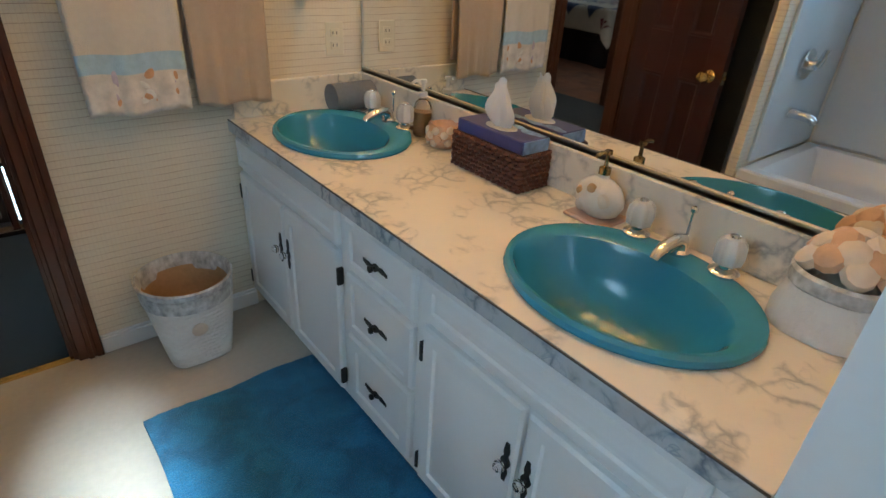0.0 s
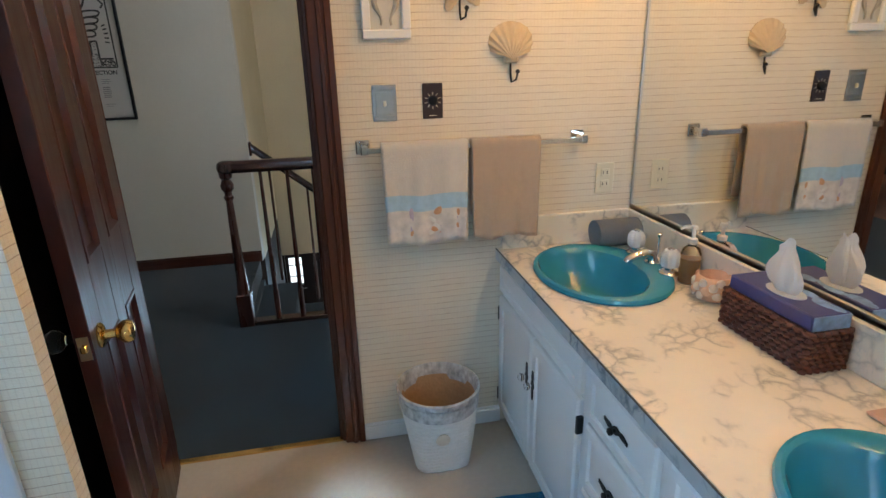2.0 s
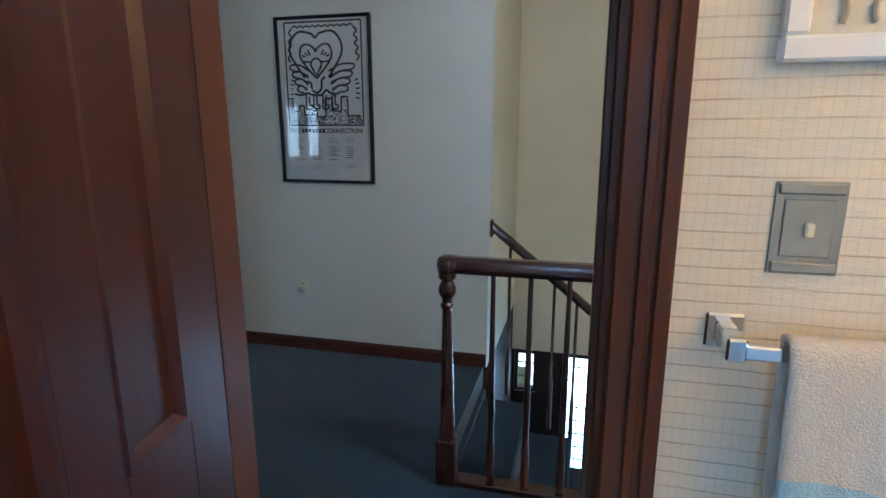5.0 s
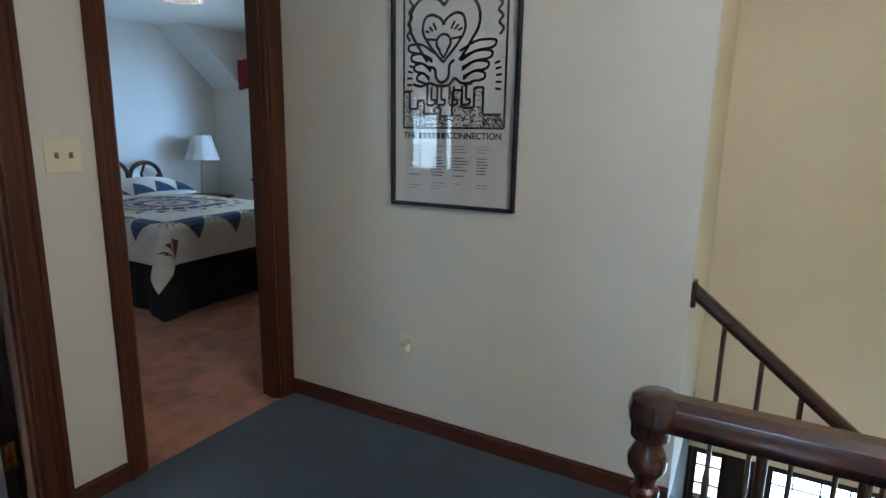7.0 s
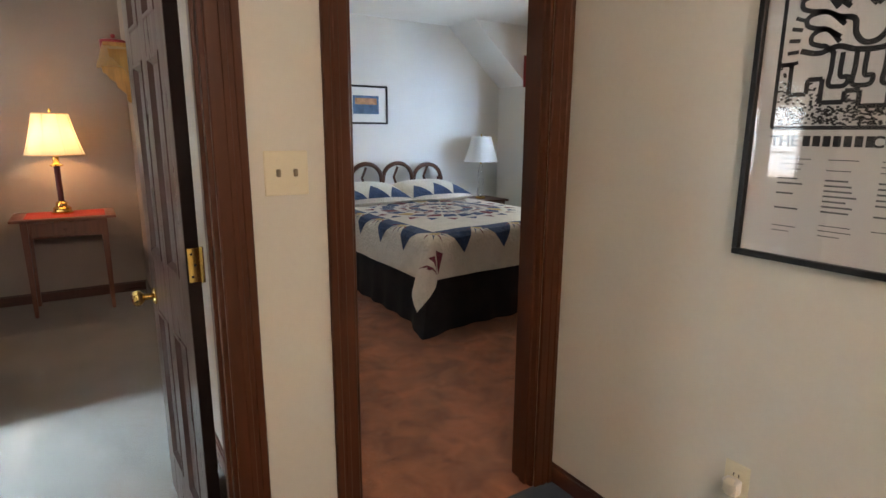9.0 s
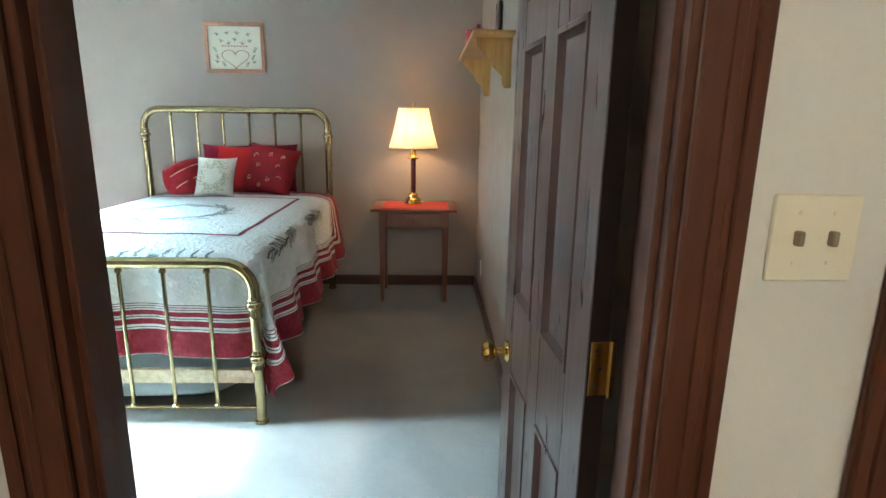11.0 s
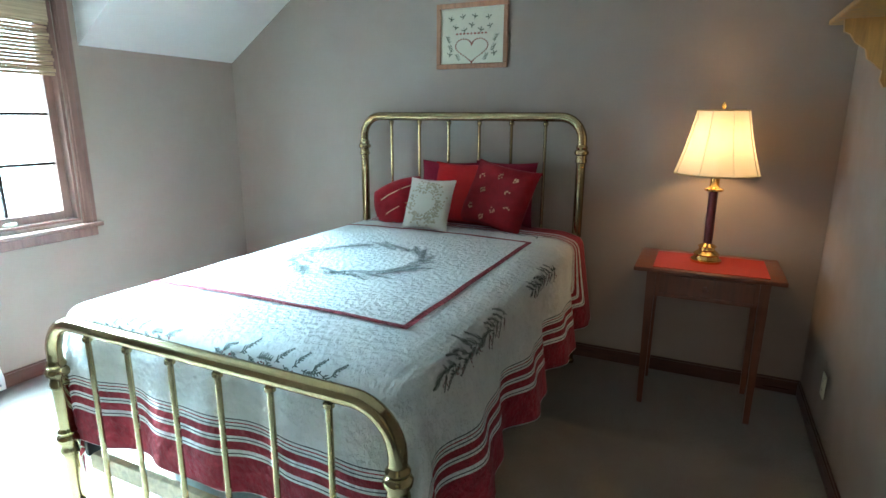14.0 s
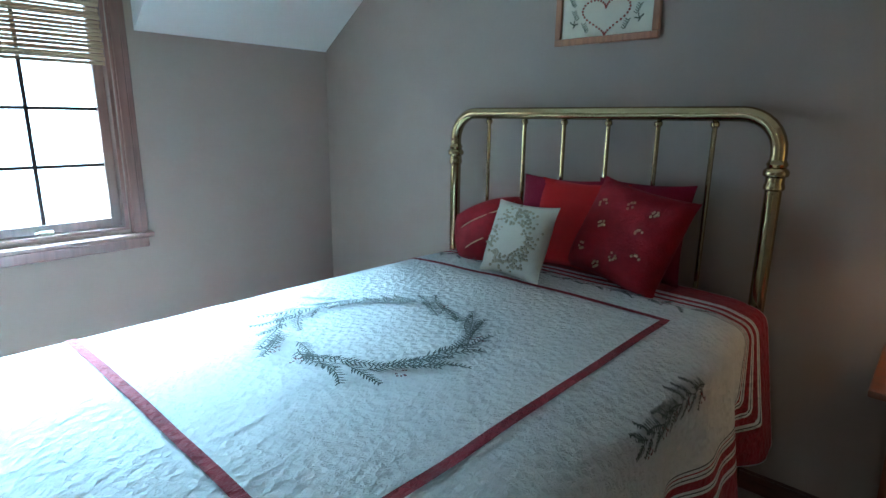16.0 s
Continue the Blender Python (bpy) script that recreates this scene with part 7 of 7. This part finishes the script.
# wall ornaments over the towels
fr = thing("seahorse_picture", (0.44, YT, 1.49), "white framed seahorse tile hanging from a ribbon", "picture")
bm = B()
for q in ((0.366, 0.520, 1.493, 1.522), (0.366, 0.520, 1.640, 1.668), (0.366, 0.394, 1.522, 1.640), (0.492, 0.520, 1.522, 1.640)):
    box(bm, q[0], q[1], YT - 0.022, YT - 0.001, q[2], q[3], 0.004)
part("frame", bm, WHITE, fr)
part("tile", one_box(0.393, 0.493, YT - 0.010, YT - 0.002, 1.521, 1.641), surface("pale_tile", (0.58, 0.55, 0.46), 0.4, vary=0.1), fr)
bm = B()
for s in (-1, 1):
    tube(bm, [(0.443 + s * (0.024 + 0.010 * math.sin(5.5 * k / 12)), YT - 0.012, 1.628 - 0.094 * k / 12) for k in range(13)], [0.004 + 0.005 * math.sin(math.pi * min(1, k / 8)) * (k < 9) + 0.0 for k in range(13)], 8)
part("seahorse_relief", bm, surface("grey_relief", (0.36, 0.34, 0.29), 0.5), fr, "grey seahorse relief")
bm = tube(B(), [(0.386, YT - 0.006, 1.668), (0.400, YT - 0.004, 1.76), (0.443, YT - 0.004, 1.83), (0.486, YT - 0.004, 1.76), (0.500, YT - 0.006, 1.668)], 0.003, 6)
part("ribbon", bm, PEACHSH, fr)


def hook(t, x, z):
    bm = tube(B(), [(x, YT - 0.006, z + 0.03), (x, YT - 0.010, z - 0.03), (x, YT - 0.022, z - 0.052), (x + 0.012, YT - 0.034, z - 0.045), (x + 0.016, YT - 0.036, z - 0.022)], 0.0035, 8)
    lathe(bm, [(0.003, -0.004), (0.0075, 0.0), (0.0075, 0.006), (0.003, 0.010)], (x + 0.016, YT - 0.036, z - 0.022), 10)
    part("hook", bm, IRON, t, "dark iron hook")


SAND = surface("sand_resin", (0.56, 0.44, 0.29), 0.7, vary=0.1, coarse=20, relief=0.002, relief_scale=150)
sh = thing("scallop_hook", (0.852, YT, 1.47), "sand coloured scallop shell wall hook", "wall hook", "shell hooks")
rim = []
for k in range(61):
    a = math.radians(-28 + 236 * k / 60)
    rim.append((0.076 * math.cos(a), 0.004 + 0.064 * math.sin(a)))
bm = B()
rows = []
for s in [0.0, 0.25, 0.5, 0.75, 0.93, 1.0]:
    rows.append([(0.852 + p[0] * s * (1 + 0.012 * math.cos(k * math.pi / 3) * s), YT - 0.004 - 0.020 * (1 - s ** 2.2) * 1.0 - 0.004 * math.cos(k * math.pi / 3) * s * (1 - s * 0.4) - 0.002, 1.425 + (p[1] + 0.050) * s) for k, p in enumerate(rim)])
loft(bm, rows, False)
loft(bm, [rows[-1], [(p[0], YT - 0.0008, p[2]) for p in rows[-1]]], False)
part("shell", bm, SAND, sh)
part("hinge", one_box(0.826, 0.878, YT - 0.018, YT - 0.001, 1.412, 1.434, 0.006), SAND, sh)
hook(sh, 0.852, 1.405)
st = thing("starfish_hook", (0.675, YT, 1.64), "sand coloured starfish wall hook", "wall hook", "shell hooks")
bm = B()
ring = []
for k in range(50):
    a = 2 * math.pi * k / 50 + math.pi / 2 + 0.15
    r = 0.050 + 0.042 * max(0, math.cos(5 * (a - math.pi / 2 - 0.15))) ** 0.8
    ring.append((0.680 + r * math.cos(a), 1.655 + r * math.sin(a)))
loft(bm, [[(x, YT - 0.0008, z) for x, z in ring], [(x, YT - 0.010, z) for x, z in ring], [(0.68 + (x - 0.68) * 0.55, YT - 0.020, 1.655 + (z - 1.655) * 0.55) for x, z in ring], [(0.68 + (x - 0.68) * 0.05, YT - 0.024, 1.655 + (z - 1.655) * 0.05) for x, z in ring]], True, False, True)
part("star", bm, SAND, st)
hook(st, 0.680, 1.600)

# printed shells on the towel border
PRINTS = {"orange": surface("orange_shell_print", (0.62, 0.33, 0.18), 0.95, vary=0.2, coarse=30), "white": surface("white_shell_print", (0.75, 0.72, 0.66), 0.95, vary=0.1, coarse=30), "lilac": surface("lilac_shell_print", (0.50, 0.42, 0.50), 0.95, vary=0.15, coarse=30)}
towel_ob = bpy.data.objects["hand_towel"]
for k in range(26):
    xx = 0.418 + 0.250 * ((k * 0.618) % 1)
    zz = 0.862 + 0.085 * rng.random()
    r = rng.uniform(0.014, 0.027)
    bm = B()
    lathe(bm, [(r, 0), (r * 0.85, 0.0012), (r * 0.3, 0.002)], m=pose(xx, YT - 0.089, zz, 90, 0, 0) @ pose(0, 0, 0, 0, 0, rng.uniform(0, 180)) @ Matrix.Diagonal((1, rng.uniform(0.45, 0.9), 1, 1)), seg=9)
    part("shell_print", bm, PRINTS[("orange", "white", "orange", "lilac")[k % 4]], towel_ob, smooth=0)

# ---- tub, shower, curtain ----
# invented window, out of view, gives the tub's blue fill an opening
tubwin = thing("added_tub_window", (-1.2, -0.02, 1.6), "added unseen window letting daylight in over the bathtub", "window", kind="structure")
bm = B()
for q in ((-0.379, -0.335, 1.601, 2.239), (0.295, 0.339, 1.601, 2.239), (-0.335, 0.295, 1.601, 1.645), (-0.335, 0.295, 2.195, 2.239)):
    box(bm, -1.29, -1.235, *q, 0.003)
part("frame", bm, WHITE, tubwin)
pane = part("pane", one_box(-1.264, -1.260, -0.337, 0.297, 1.643, 2.197), PANE, tubwin, smooth=0)
pane.visible_shadow = False

TUBWHITE = surface("white_tub_enamel", (0.74, 0.77, 0.80), 0.18, vary=0.02, coat=0.4)
tub = thing("bathtub", (-0.75, -0.10, 0), "white built-in bathtub with tiled surround", "bathtub")
bm = B()
loft(bm, [[(x, y, z) for x, y in ((-1.195, -0.73), (-0.34, -0.73), (-0.34, 0.785), (-1.195, 0.785))] for z in (0.002, 0.42)], True)
def trect(i, z, r=0.0):
    return [(-1.195 + i, -0.73 + i, z), (-0.34 - i, -0.73 + i, z), (-0.34 - i, 0.785 - i, z), (-1.195 + i, 0.785 - i, z)]
loft(bm, [trect(0, 0.42), trect(0.01, 0.43), trect(0.07, 0.43), trect(0.10, 0.40), trect(0.15, 0.12), trect(0.20, 0.10)], True, False, True)
part("shell", bm, TUBWHITE, tub)
SURROUND = surface("pale_blue_surround", (0.55, 0.62, 0.68), 0.22, vary=0.04)
part("surround", one_box(-1.195, -0.44, 0.782, 0.7985, 0.44, 2.05, 0.003), SURROUND, tub, "pale blue plastic tub surround")
part("surround", one_box(-1.198, -1.185, -0.73, 0.77, 0.44, 1.56, 0.003), SURROUND, tub)
tf = thing("tub_faucet", (-0.72, 0.77, 0.8), "chrome tub spout and single shower handle", "faucet")
part("spout", tube(B(), [(-0.72, 0.771, 0.66), (-0.72, 0.71, 0.66), (-0.72, 0.66, 0.65), (-0.72, 0.645, 0.63)], [0.026, 0.024, 0.022, 0.020], 14), CHROME, tf)
part("escutcheon", lathe(B(), [(0.075, 0), (0.072, 0.006), (0.03, 0.012), (0.025, 0.04)], m=pose(-0.72, 0.771, 0.90, 90), seg=24), CHROME, tf)
part("handle", tube(B(), [(-0.72, 0.73, 0.90), (-0.72, 0.715, 0.93), (-0.72, 0.705, 0.98)], [0.022, 0.016, 0.012], 12), CHROME, tf)
CURT = surface("white_floral_curtain", (0.66, 0.66, 0.64), 0.8, vary=0.06)
FLOW = surface("peach_flower_print", (0.62, 0.30, 0.16), 0.8, vary=0.3, coarse=20)
cur = thing("shower_curtain", (-0.36, -0.4, 0.2), "white shower curtain with peach flowers, drawn aside", "shower curtain")
bm, rings = B(), []
for k in range(16):
    zz = 0.22 + 1.78 * k / 15
    rings.append([(-0.375 + 0.025 * math.sin(i * 1.3), -0.84 + 0.52 * i / 60, zz) for i in range(61)])
part("cloth", loft(bm, rings, False), CURT, cur, smooth=80)
bm = B()
for k in range(30):
    y, zz = -0.82 + 0.48 * rng.random(), 0.35 + 1.5 * rng.random()
    xx = -0.375 + 0.025 * math.sin((y + 0.84) / 0.52 * 60 * 1.3) + 0.004
    lathe(bm, [(0.045 * rng.uniform(0.6, 1), 0), (0.03, 0.002)], m=pose(xx + 0.012, y, zz, 0, 90), seg=9)
part("flowers", bm, FLOW, cur, "peach printed flowers", smooth=0)
part("curtain_rod", tube(B(), [(-0.375, -0.86, 2.02), (-0.375, 0.788, 2.02)], 0.012, 10), CHROME, None, "chrome shower curtain rod", category="curtain rod")
